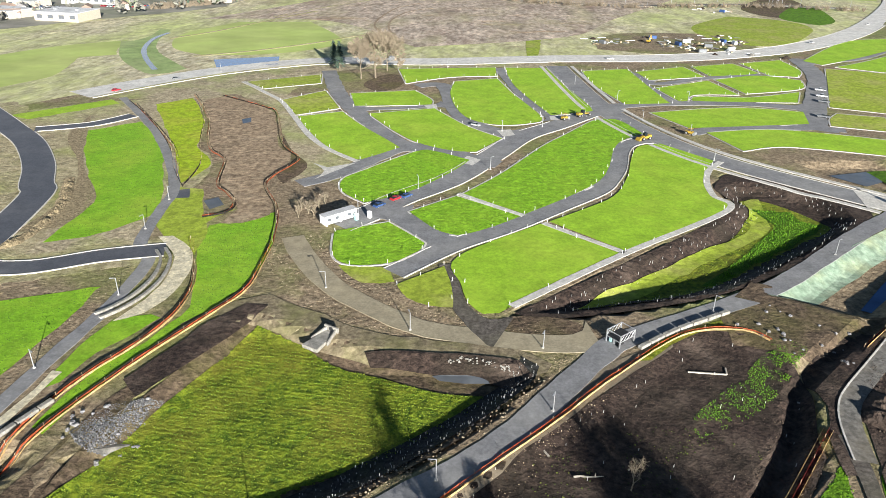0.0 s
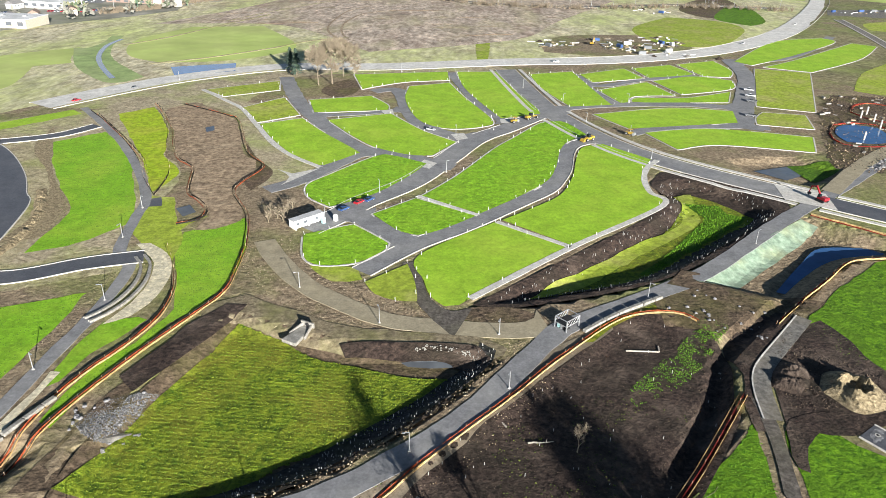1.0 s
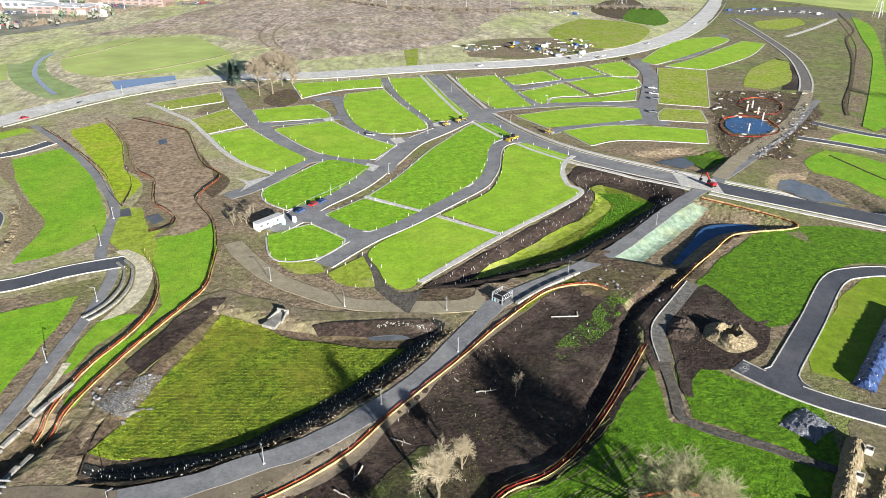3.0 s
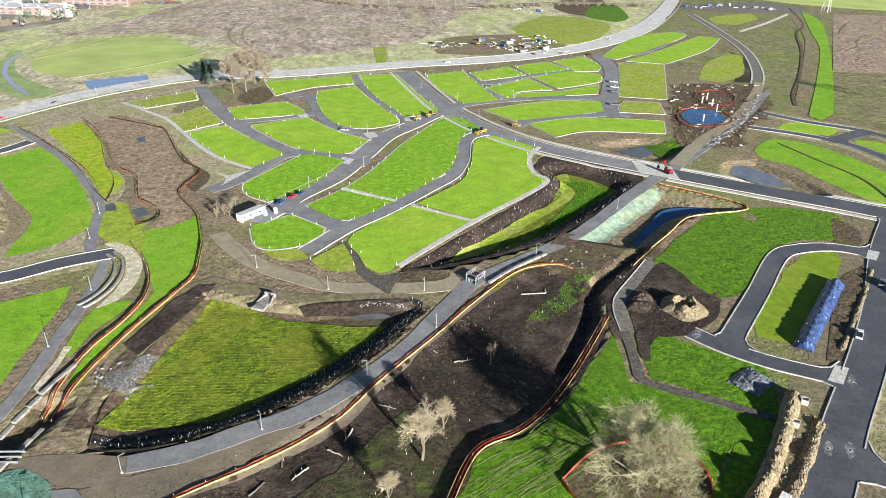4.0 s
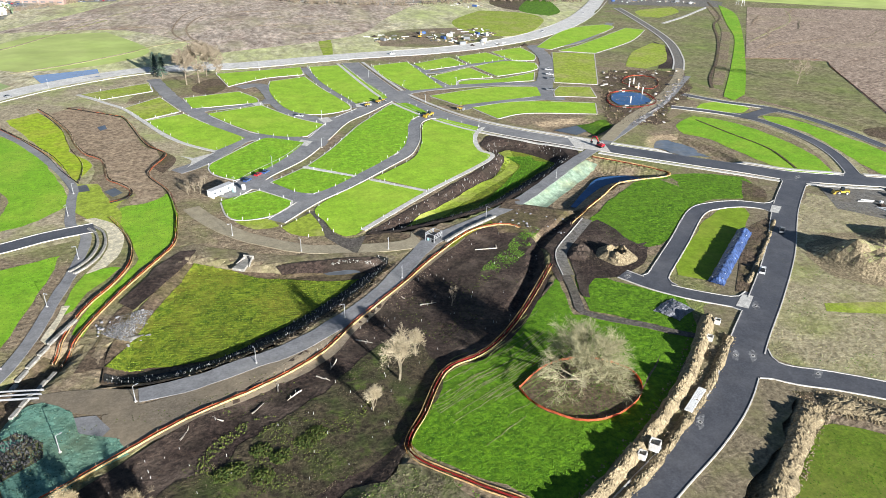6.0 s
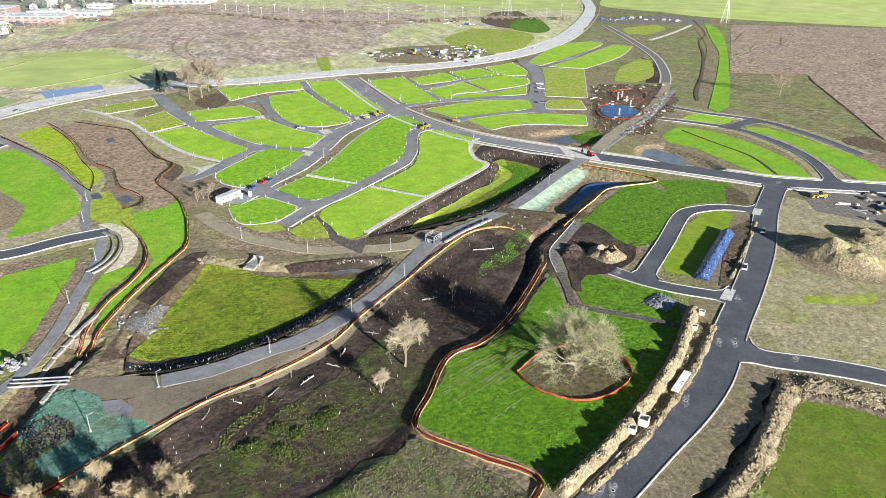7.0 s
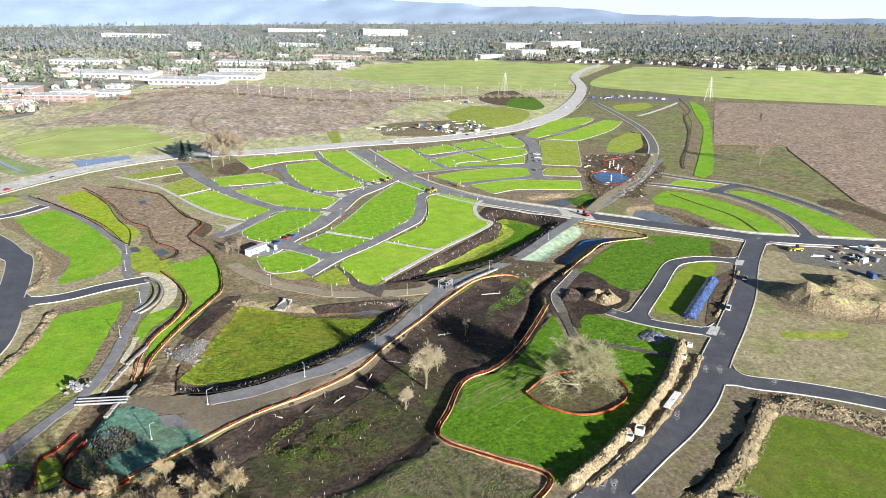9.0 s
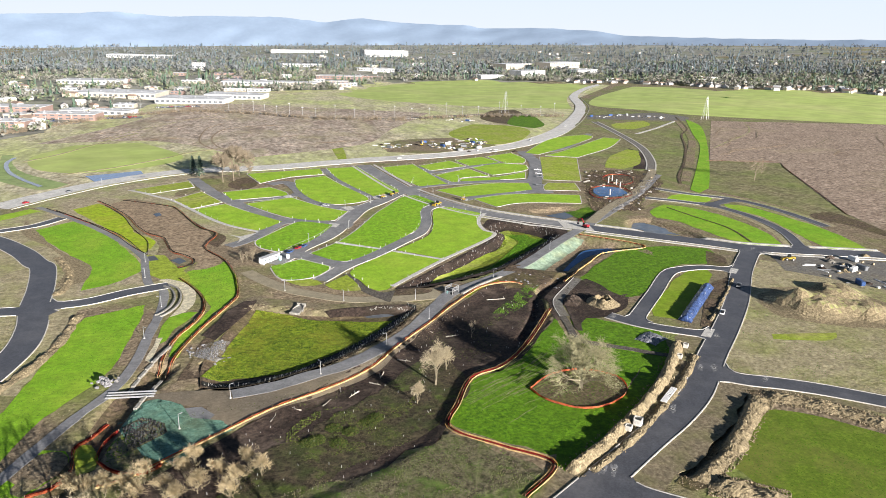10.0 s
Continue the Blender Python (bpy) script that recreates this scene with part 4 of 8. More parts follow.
def lane(name, points, width, material, lift=0.05, kerbs=(1, -1), walk_width=0.0, label="", step=2.5, kerb_width=0.35, verge=0.0, joins=True):
    """Notes a road along a plan line, with raised concrete kerbs, and pavements where walk_width is given."""
    ROADS.append(dict(name=name, line=curve_through(points, False, step), width=width, material=material, lift=lift + (0.0 if name.startswith("ground") else 0.09),
                      kerbs=kerbs, walk=walk_width, label=label, kerb=kerb_width, verge=verge, joins=joins))


def clear_of_roads(line, own=None, slack=0.1):
    """Which points of a plan line lie on no carriageway but their own."""
    X, Y = np.array([q.x for q in line]), np.array([q.y for q in line])
    ok = np.ones(len(line), bool)
    for r in ROADS:
        if r is not own and r["joins"]:
            ok &= line_distance(X, Y, r["line"]) > r["width"] / 2 + slack
    return ok


def runs(line, ok):
    """The stretches of a line whose points are all free."""
    out, run = [], []
    for q, good in zip(line, ok):
        if good:
            run.append(q)
        else:
            if len(run) > 1:
                out.append(run)
            run = []
    return out + ([run] if len(run) > 1 else [])


def build_roads():
    for r in ROADS:
        line, width = r["line"], np.full(len(r["line"]), r["width"], float)
        X, Y = np.array([q.x for q in line]), np.array([q.y for q in line])
        if r["joins"]:
            for other in ROADS:  # corners are rounded where a road meets another
                if other is r or not other["joins"]:
                    continue
                d = line_distance(X, Y, other["line"]) - other["width"] / 2
                ends = ([0] if d[0] < 0 else []) + ([1] if d[-1] < 0 else [])
                for end in ends:
                    n = len(line)
                    mask = (np.arange(n) < 12) if end == 0 else (np.arange(n) > n - 13)
                    R = 5.5
                    extra = np.where(d <= 0, R, np.where(d < R, R - np.sqrt(np.maximum(0, R * R - (R - d) ** 2)), 0))
                    width = np.where(mask, np.maximum(width, r["width"] + 2 * extra), width)
        if not r["kerbs"]:
            width = width * np.array([1 + 0.16 * noise.noise((q.x * 0.15, q.y * 0.15, 2)) for q in line])
        bm, rows = bmesh.new(), []
        zs, n = heights(X, Y), len(line)
        edges = {1: [], -1: []}
        for i, q in enumerate(line):
            way = (line[min(i + 1, n - 1)] - line[max(i - 1, 0)]).normalized()
            side = Vector((-way.y, way.x))
            edges[1].append((q, side, width[i] / 2))
            edges[-1].append((q, -side, width[i] / 2))
            rows.append([bm.verts.new((*(q + side * s * width[i] / 2), zs[i] + z)) for s, z in ((1, r["lift"] - 0.15), (1, r["lift"]), (-1, r["lift"]), (-1, r["lift"] - 0.15))])
        for a, c in zip(rows, rows[1:]):
            for k in range(3):
                bm.faces.new((a[k], a[k + 1], c[k + 1], c[k]))
        road = tagged(part(r["name"], bm, r["material"]), r["label"], kind="structure")
        for s in r["kerbs"]:
            bands = [("kerb", r["kerb"] / 2, r["kerb"], 0.13)]
            if r["walk"]:
                bands.append(("pavement", r["kerb"] + r["verge"] + r["walk"] / 2, r["walk"], 0.11))
            for name, out, wide, up in bands:
                rim = [q + side * (half + out) for q, side, half in edges[s]]
                for run in runs(rim, clear_of_roads(rim, r)):
                    part(name, ribbon(run, wide, r["lift"] + up, 0.3), CONCRETE, road)


# ---- ground ----
GX, GY = np.meshgrid(gx, gy)
GZ = heights(GX, GY)
cols = len(gx)
# where a dug sheet covers the land it is the surface, and the ground under it is left out
COVERED = np.zeros((len(gy) - 1, cols - 1), bool)
for outline in (curve_through(basin_a, True), curve_through(soil_b, True), curve_through(basin_pond, True), curve_through(wetland, True)):
    dug = inside_depth(GX, GY, outline) > 0.01
    GZ[dug] -= 0.9  # the rim of the land dips under the sheet
    COVERED |= dug[:-1, :-1] & dug[1:, :-1] & dug[:-1, 1:] & dug[1:, 1:]
ground = mesh_object("ground", np.stack([GX.ravel(), GY.ravel(), GZ.ravel()], 1),
                     [(r * cols + c, r * cols + c + 1, (r + 1) * cols + c + 1, (r + 1) * cols + c) for r in range(len(gy) - 1) for c in range(cols - 1) if not COVERED[r, c]], EARTH)
tagged(ground, "bare brown earth and thin dry grass across the site", kind="structure")

# fields and bare areas
sheet("ground_plain", [(-1500, -200), (-330, 150), (-205, 352), (-139, 420), (-89, 454), (-21, 462), (60, 485), (187, 516), (254, 558), (336, 645), (427, 770), (576, 1065), (842, 1412), (1077, 1735), (900, 2300), (-100, 1900), (-1500, 1500)],
      FALLOW, 0.03, smooth=False, dug=True, label="fallow tan land beyond the arterial road")
sheet("ground_plain", [(330, 620), (262, 470), (300, 330), (360, 150), (420, -300), (2200, -300), (2200, 1000), (1090, 1700), (850, 1392), (588, 1050), (440, 760)], OLIVE_GROUND, 0.03, smooth=False, dug=True,
      label="fallow olive land east of the site")
sheet("ground_field", field_brown_n, BROWN, 0.05 + 0.1, dug=True, label="brown harrowed field with vehicle tracks", step=20)
sheet("ground_field", field_brown_e, PLOUGHED, 0.05 + 0.1, dug=True, label="reddish brown ploughed field beside the site", step=20)
sheet("ground_field", field_far_a, LAWN_PALE, 0.06 + 0.1, dug=True, label="pale green grass field before the town", step=25)
sheet("ground_field", field_far_b, LAWN_PALE, 0.06 + 0.1, dug=True, label="pale green grass field before the town", step=25)
sheet("ground_field", green_oval, LAWN_PALE, 0.08 + 0.1, dug=True, label="oval of mown green grass beside the arterial road", step=10)
sheet("ground_field", green_belt, LAWN_FRESH, 0.08 + 0.1, dug=True, label="bright green grass belt along the ploughed field", step=8)
sheet("ground_bare", pale_north, PALE_EARTH, -0.012, label="pale dry earth and thin grass beside the arterial road", dug=True, ragged=3)
sheet("ground_bare", pale_west, PALE_EARTH, -0.012, label="pale dry earth and thin grass along the new streets", dug=True, ragged=2)
sheet("ground_bare", brown_west, BROWN_DARK, 0.12, label="graded brown earth bed inside orange fence", ragged=1, dug=True)

# harrow lines and tyre lines on the bare fields
rnd = random.Random(44)
for outline, count, heading, words in ((field_brown_n, 60, 14, "dark harrow line on the brown field"), (field_brown_e, 34, 38, "pale tyre line on the ploughed field")):
    xs, ys = [q[0] for q in outline], [q[1] for q in outline]
    for k in range(count):
        x, y, turn = rnd.uniform(min(xs), max(xs)), rnd.uniform(min(ys), max(ys)), radians(heading + rnd.gauss(0, 9))
        reach = rnd.uniform(30, 120)
        run = [Vector((x + math.cos(turn) * s * reach + 6 * noise.noise((k, s * 2, 0)), y + math.sin(turn) * s * reach + 6 * noise.noise((k, s * 2, 7)))) for s in [j / 8 - 0.5 for j in range(9)]]
        if inside_depth(np.array([q.x for q in run]), np.array([q.y for q in run]), outline).min() > 4:
            dark = rnd.random() < 0.65
            tagged(part("ground_line", ribbon(run, rnd.uniform(1.0, 3.0) if dark else 1.0, 0.4 + 0.002 * k, 0.1), BROWN_DARK if dark else VERGE), words, kind="structure")

# plots of grass, each with its concrete path round it
LOTS = [("crescent", lot_crescent, LAWN_WILD, 1), ("corner", lot_corner, LAWN_WILD, 1), ("south", lot_south, LAWN, 0), ("meadow", lot_meadow, LAWN, 0),
        ("trailer", lot_trailer, LAWN_WILD, 1), ("stub", lot_stub, LAWN_DULL, 0), ("na", lot_north_a, LAWN_WILD, 1), ("nb", lot_north_b, LAWN, 1),
        ("nc", lot_north_c, LAWN_DULL, 1), ("nd", lot_north_d, LAWN_DULL, 1), ("ca", lot_court_a, LAWN, 1), ("cb", lot_court_b, LAWN, 1),
        ("cc", lot_court_c, LAWN, 1), ("cd", lot_court_d, LAWN, 1), ("ne", lot_north_e, LAWN, 1), ("ea", lot_east_a, LAWN, 1), ("eb", lot_east_b, LAWN, 1),
        ("ec", lot_east_c, LAWN, 1), ("ed", lot_east_d, LAWN, 1), ("ee", lot_east_e, LAWN, 1), ("ef", lot_east_f, LAWN, 1), ("eg", lot_east_g, LAWN, 1),
        ("eh", lot_east_h, LAWN, 1), ("ei", lot_east_i, LAWN, 1), ("ej", lot_east_j, LAWN_DULL, 1), ("ek", lot_east_k, LAWN_DULL, 1), ("el", lot_east_l, LAWN, 1), ("em", lot_east_m, LAWN, 1)]
# roads
lane("road_crescent", road_crescent, 11, ASPHALT_OLD, label="grey asphalt residential street with concrete kerbs")
lane("road_alley", road_alley, 7.5, ASPHALT_OLD, label="narrow grey asphalt lane between plots", lift=0.055)
lane("road_link", road_link, 9, ASPHALT_OLD, kerbs=(), lift=0.06, label="short grey asphalt link street")
lane("road_north", road_north, 9, ASPHALT_OLD, kerbs=(), lift=0.065, label="grey asphalt street through the plots")
lane("road_west", road_west_stub, 8, ASPHALT_OLD, kerbs=(), lift=0.07, label="grey asphalt street end")
lane("road_court", road_court, 9, ASPHALT_OLD, kerbs=(), lift=0.075, label="curving asphalt lane to a turning court")
lane("road_lot", road_lot_alley, 5, ASPHALT_OLD, kerbs=(), lift=0.08, label="narrow asphalt alley")
lane("road_mews", road_mews, 6, ASPHALT_OLD, kerbs=(), lift=0.085, label="narrow asphalt alley")
lane("road_mews", road_mews_b, 6, ASPHALT_OLD, kerbs=(), lift=0.06, label="narrow asphalt alley")
lane("road_east", road_east, 9, ASPHALT_OLD, kerbs=(), lift=0.07, label="grey asphalt street with concrete paths")
lane("road_cross", road_cross, 12, ASPHALT_OLD, kerbs=(), lift=0.08, label="grey asphalt street with parked cars")
lane("road_back", road_back, 7, ASPHALT_OLD, kerbs=(), lift=0.06, label="narrow asphalt lane behind plots")
lane("road_back", road_back_b, 6, ASPHALT_OLD, kerbs=(), lift=0.065, label="narrow asphalt lane behind plots")
lane("road_upper", road_upper, 8, ASPHALT_OLD, kerbs=(), lift=0.07, label="grey asphalt street between plots")
lane("road_main", road_main, 13, ASPHALT_OLD, walk_width=2.2, verge=2.0, lift=0.095, label="wide asphalt collector road with concrete pavements")
lane("road_main_new", road_main[5:], 12.6, ASPHALT, kerbs=(), lift=0.105, label="new dark asphalt on the collector road", joins=False)
lane("road_arterial", road_arterial, 22, PAVED, lift=0.1, label="pale concrete arterial road along the site", step=8)
lane("road_gravel", road_gravel, 7, GRAVEL, kerbs=(), lift=0.07, label="tan gravel haul track")
lane("road_spur", road_spur, 4.5, ROAD_DIRT, kerbs=(), lift=0.075, label="dark rutted dirt track onto the gravel track")
lane("road_haul", road_haul, 6.2, ASPHALT_OLD, kerbs=(), lift=0.08, label="worn grey asphalt haul road")
lane("road_right", road_right, 9.9, ASPHALT, walk_width=0, lift=0.09, label="new dark asphalt street with concrete kerbs")
lane("road_branch", road_branch, 8.5, ASPHALT, lift=0.085, label="new dark asphalt side street with concrete kerbs")
lane("road_loop", road_loop, 6.5, ASPHALT, lift=0.08, label="new dark asphalt lane with concrete kerbs")
lane("road_loop", road_loop_b, 6.5, ASPHALT, lift=0.075, label="new dark asphalt lane curving round a green island")
lane("road_left", road_left, 11, ASPHALT, lift=0.09, label="new dark asphalt street with concrete kerbs")
lane("road_left", stub_left, 9, ASPHALT, lift=0.088, label="new dark asphalt side street with concrete kerbs")
lane("road_left", road_left_b, 8, ASPHALT, lift=0.085, label="new dark asphalt side street with concrete kerbs")
lane("road_left", road_left_c, 7, ASPHALT, lift=0.08, label="short new dark asphalt lane")
lane("road_path", road_path_left, 3.8, ASPHALT_OLD, kerbs=(), lift=0.07, label="grey asphalt access track", joins=False)
lane("road_northeast", road_ne_a, 6.4, ASPHALT, lift=0.08, label="new dark asphalt street with concrete kerbs")
lane("road_northeast", road_ne_b, 6.4, ASPHALT, lift=0.085, label="new dark asphalt street with concrete kerbs")
lane("road_northeast", road_ne_c, 8, ASPHALT, kerbs=(), lift=0.075, label="new dark asphalt link street")

lane("pavement_south", walk_south, 2.4, CONCRETE, kerbs=(), lift=0.22, label="pale concrete path along the plot edge", step=2, joins=False)
lane("pavement_split", walk_split_a, 2.0, CONCRETE, kerbs=(), lift=0.22, label="pale concrete path between two plots", joins=False)
lane("pavement_split", walk_split_b, 2.0, CONCRETE, kerbs=(), lift=0.22, label="pale concrete path between two plots", joins=False)
lane("pavement_northwest", walk_nw, 2.4, CONCRETE, kerbs=(), lift=0.22, label="pale concrete path round the plots", joins=False)
lane("pavement_northeast", walk_ne, 7, CRUSHED, kerbs=(1, -1), kerb_width=1.2, lift=0.1, label="curving grey lane with pale edges", joins=False)
lane("pavement_northeast", walk_ne_b, 4, CONCRETE, kerbs=(), lift=0.12, label="pale concrete path", joins=False)
lane("track", path_mud, 3.0, ROAD_DIRT, kerbs=(), lift=0.1, label="muddy path across the grass", joins=False)
lane("track", swale_ditch, 3.5, MURKY, kerbs=(), lift=0.35, label="narrow ditch of water in the swale", joins=False)
lane("pavement_creek", walk_creek, 4.0, CRUSHED, kerbs=(-1,), lift=0.13, label="grey concrete path along the creek", joins=False)
lane("road_rail", road_rail, 12, CRUSHED, kerbs=(1, -1), kerb_width=0.8, lift=0.1, step=12, label="railway track bed with pale edges", joins=False)
for points in (track_n_a, track_n_b, track_n_c, track_e_a):
    lane("track", points, 1.8, BROWN_DARK if points in (track_n_a, track_n_b) else DRY, kerbs=(), lift=0.2, label="old vehicle track across the field", step=8, joins=False)
lane("track", belt_trench, 2.4, UMBER, kerbs=(), lift=0.2, label="dark open trench beside the green belt", step=5, joins=False)
lane("track", plaza_track, 7, GRAVEL, kerbs=(), lift=0.16, label="pale gravel haul track past the plaza", step=5, joins=False)
lane("track", ne_swale, 1.0, UMBER, kerbs=(), lift=0.2, label="narrow dark ditch in the grass", step=5, joins=False)
for points in (trail_n, trail_n_b):
    lane("track", points, 2.8, DRY, kerbs=(), lift=0.3, label="pale tan foot track across the field", step=8, joins=False)
lane("track", tan_trail, 8, EARTH, kerbs=(), lift=0.13, label="bare tan track beside the green belt", joins=False)
for points in (road_left, road_left_b, road_right, road_branch, road_ne_a, road_ne_b):
    lane("ground_verge", points, 30 if points in (road_left, road_right) else 17, VERGE if points in (road_right, road_branch) else DRY, kerbs=(), lift=0.03 if points in (road_left, road_right) else 0.025, label="dry tan verge of a new street", joins=False)
sheet("pavement_apron", apron_west, CONCRETE, 0.13, label="pale concrete apron")

lane("road_bottom", road_bottom, 9, ASPHALT, lift=0.08, label="new dark asphalt side street with concrete kerbs")
build_roads()
for key, outline, grass, kerbed in LOTS:
    plot = sheet("lawn_plot", outline, grass, 0.24, step=3.0, label="empty building plot of bright green grass" if grass != LAWN_DULL else "empty building plot of thin yellowing grass")
    if kerbed:
        line = curve_through(outline, True, 3.0)
        turn = sum(a.x * b.y - b.x * a.y for a, b in zip(line, line[1:] + line[:1]))
        line = offset(line, -0.5 if turn > 0 else 0.5, True)
        line = line + line[:1]
        for run in runs(line, clear_of_roads(line, None, -0.6)):
            part("path_edge", ribbon(run, 0.6, 0.22, 0.3), CONCRETE, plot, "pale concrete kerb and path")


# green areas
for outline, grass, words in ((green_west, LAWN_FRESH, "fresh green grass beside a new street"), (green_yellow, LAWN_YELLOW, "yellow green weedy strip"),
                              (green_strip, LAWN_FRESH, "bright green grass strip between silt fences"), (green_low, LAWN_FRESH, "fresh green grass beside the gravel track"),
                              (green_top, LAWN, "green grass strip along the arterial"), (green_gap, LAWN_DULL, "thin green grass beside the culvert pad"), (green_field_a, LAWN_MID, "deep green grass field beside the pond"),
                              (green_island, LAWN_ISLAND, "bright green grass island inside the lane"), (green_south, LAWN_MID, "green grass below the lane"),
                              (green_oak, LAWN_MID, "deep green grass round the old oak"), (dry_field, DRY, "dry tan grass field beside the new street"),
                              (green_oak_e, LAWN_MID, "deep green grass beside the spoil bank"), (green_corner, LAWN_OLIVE, "olive green grass plot behind spoil banks"), (green_ne_a, LAWN, "green grass wedge between new streets"),
                              (green_ne_b, LAWN_FRESH, "green grass slope between new streets"), (green_ne_c, LAWN_FRESH, "green grass strip between new streets")):
    sheet("ground_grass", outline, grass, 0.05, ragged=1.0, label=words, dug=outline in (green_strip, green_low, dry_field))
ROCK_FLOOR = surface("dark_rubble", (0.012, 0.012, 0.014), (0.06, 0.058, 0.056), (0.035, 0.04, 0.022), 0.9, 0.1, bump=1.0, bump_size=0.5)
# soil_creek and soil_mound carry shade in their dark soil colour
for outline, stuff, words in ((plaza_tan, SPOIL, "tan dug earth beside the haul track"), (stage_right, CRUSHED, "muddy grey storage yard"),
                              (stage_top, EARTH, "muddy storage yard beside the arterial"), (stage_green, LAWN_DULL, "rough green mound top"), (stage_mound, LAWN_MID, "green grass on a stockpile"),
                              (green_up, LAWN_DULL, "yellow green plot beside the curving path"), (green_up_b, LAWN_DULL, "yellow green plot beside the path"), (dark_up, MULCH, "dark soil bed along the path"),
                              (brown_patch_n, UMBER, "bare brown patch under the old trees"), (soil_creek, MULCH, "churned soil beside the creek path, darkened for shade"), (soil_e, UMBER, "dark dug soil beside a ditch"), (green_sw, LAWN_WILD, "green grass beside the creek fence"), (green_sw_b, LAWN_DULL, "thin grass between creek fences"), (dark_west, UMBER, "dark soil strip along the bed"), (swale_west, LAWN_PALE, "green grass field beyond the arterial"),
                              (swale_green, SWALE, "pale green swale with a narrow ditch"), (olive_n, LAWN_DULL, "thin green strip across the field"), (green_rail, LAWN, "green grass before the railway"), (straw_c, STRAW, "pale straw mulch beside the concrete channel"), (teal_rubble, WEED, "dark broken rock in the sprayed seed"), (loop_weeds, WEED, "dark weeds inside the fence loop"), (dark_ne, UMBER, "dark ditch bank along the new street"), (straw_b, STRAW, "pale straw mulch along the track"),
                              (rubble_a, CRUSHED, "grey broken rock"), (oak_ring, UMBER, "bare brown earth under the old oak"), (spot_far_a, LAWN_DEEP, "dark hollow in the grass field"), (spot_far_b, LAWN_DEEP, "dark hollow in the grass field"), (yard_far, CRUSHED, "grey storage yard beside the arterial"), (stock_dark, UMBER, "dark stockpiled soil beside the arterial"), (green_dry, LAWN_DULL, "green strip in the dry field"),
                              (soil_trench, UMBER, "dark soil of a filled pipe trench"), (soil_dig, UMBER, "dug brown soil beside the lane"), (soil_mound, MULCH, "churned brown soil round a heap, darkened for shade"), (gravel_pond, UMBER, "dark stony ground beside the pond"), (pad_west, ASPHALT, "dark rubber pad over a culvert"), (orange_weed, DRY, "dry orange tan weeds"), (green_west_b, LAWN_DULL, "thin green grass beside the bed"), (mud_low, UMBER, "dark mud beside the basin"), (green_mid_b, LAWN_DULL, "thin green grass beside the gravel track"), (soil_south, UMBER, "dark soil along the path"), (green_path, LAWN_FRESH, "green grass between the track and the silt fence"), (green_barrier, MEADOW, "thin green verge beside the barrier row"), (pad_haul, ASPHALT_OLD, "grey asphalt turning pad"), (island_left, DRY, "dry tan island inside the street bend"), (island_left_b, DRY, "dry tan island inside the street bend"), (earth_left, SPOIL, "tan dug earth beside the new street")):
    sheet("ground_patch", outline, stuff, 0.09, ragged=0.5, label=words, dug=outline in (stage_top, stage_green, stage_mound, olive_n, green_rail, dark_ne, spot_far_a, spot_far_b, yard_far, stock_dark, swale_west, swale_green, brown_patch_n, soil_e, soil_creek, gravel_pond, soil_mound, green_path, green_up, green_up_b, green_barrier))
sheet("ground_patch", plaza_wide, UMBER, 0.1, ragged=7, step=3, label="churned brown soil round the unfinished plaza")
for outline in (apron_a, apron_b, apron_c, apron_d, apron_e, apron_f, bridge_slab):
    sheet("pavement_apron", outline, CONCRETE, 0.2, smooth=False, label="pale concrete apron across the street mouth")
# dead tan grass left in streaks by mowing
rnd = random.Random(12)
streak_line = curve_through(streaks, False, 2.0)
for k in range(80):
    run = offset(streak_line, rnd.gauss(-1, 7))
    i = rnd.randrange(0, len(run) - 12)
    run = [q + Vector((noise.noise((q.x * 0.2, q.y * 0.2, k)), noise.noise((q.x * 0.2, q.y * 0.2, k + 50)))) * 0.8 for q in run[i:i + rnd.randrange(4, 13)]]
    tagged(part("ground_streak", ribbon(run, rnd.uniform(0.08, 0.3), 0.105 + 0.0004 * k, 0.1), STREAK), "streak of dead tan grass on the green", kind="structure")
sheet("ground_verge", verge_haul, COMPACT, 0.04, ragged=0.8, dug=True, label="compacted olive brown verge of the haul road")
sheet("ground_verge", pad_dirt, COMPACT, 0.07, ragged=0.8, dug=True, label="compacted brown dirt pad at the haul road's end")
sheet("ground_patch", mound_cover, SPOIL, 0.12, ragged=2.5, dug=True, label="tan dug earth heaped on the dry field")
sheet("ground_bare", rim_north, VERGE, 0.2, ragged=1.5, dug=True, label="brown earth along the basin's upper rim")
sheet("ground_soil", bank_strip_a, MULCH, 0.34, dug=True, ragged=0.5, label="dark soil strip beside the basin")
sheet("ground_soil", [tuple(q) for q in BASINS[0][0]], UMBER, 0.05, smooth=False, dug=True, label="dark soil banks of a stormwater basin")
sheet("ground_meadow", grass_a, MEADOW, 0.3, dug=True, ragged=0.8, label="yellow green meadow on the basin floor")
sheet("ground_soil", [tuple(q) for q in curve_through(soil_b, True)], MULCH, 0.05, smooth=False, dug=True, label="dark soil banks of a stormwater basin")
sheet("ground_meadow", grass_b, MEADOW, 0.3, dug=True, ragged=0.8, label="yellow green grass on the basin floor")
sheet("ground_soil", [tuple(q) for q in BASINS[2][0]], EARTH, 0.05, smooth=False, dug=True, label="bare banks of a pond")
sheet("ground_soil", rim_pond, UMBER, 0.16, ragged=1, dug=True, label="dark stony rim of the pond")
sheet("ground_meadow", bench_b, LAWN_DULL, 0.36, dug=True, ragged=1.2, label="yellow green bench along the basin")
sheet("ground_meadow", reeds_b, LAWN_DEEP, 0.36, dug=True, ragged=1.5, label="deep green reeds in the wet basin")
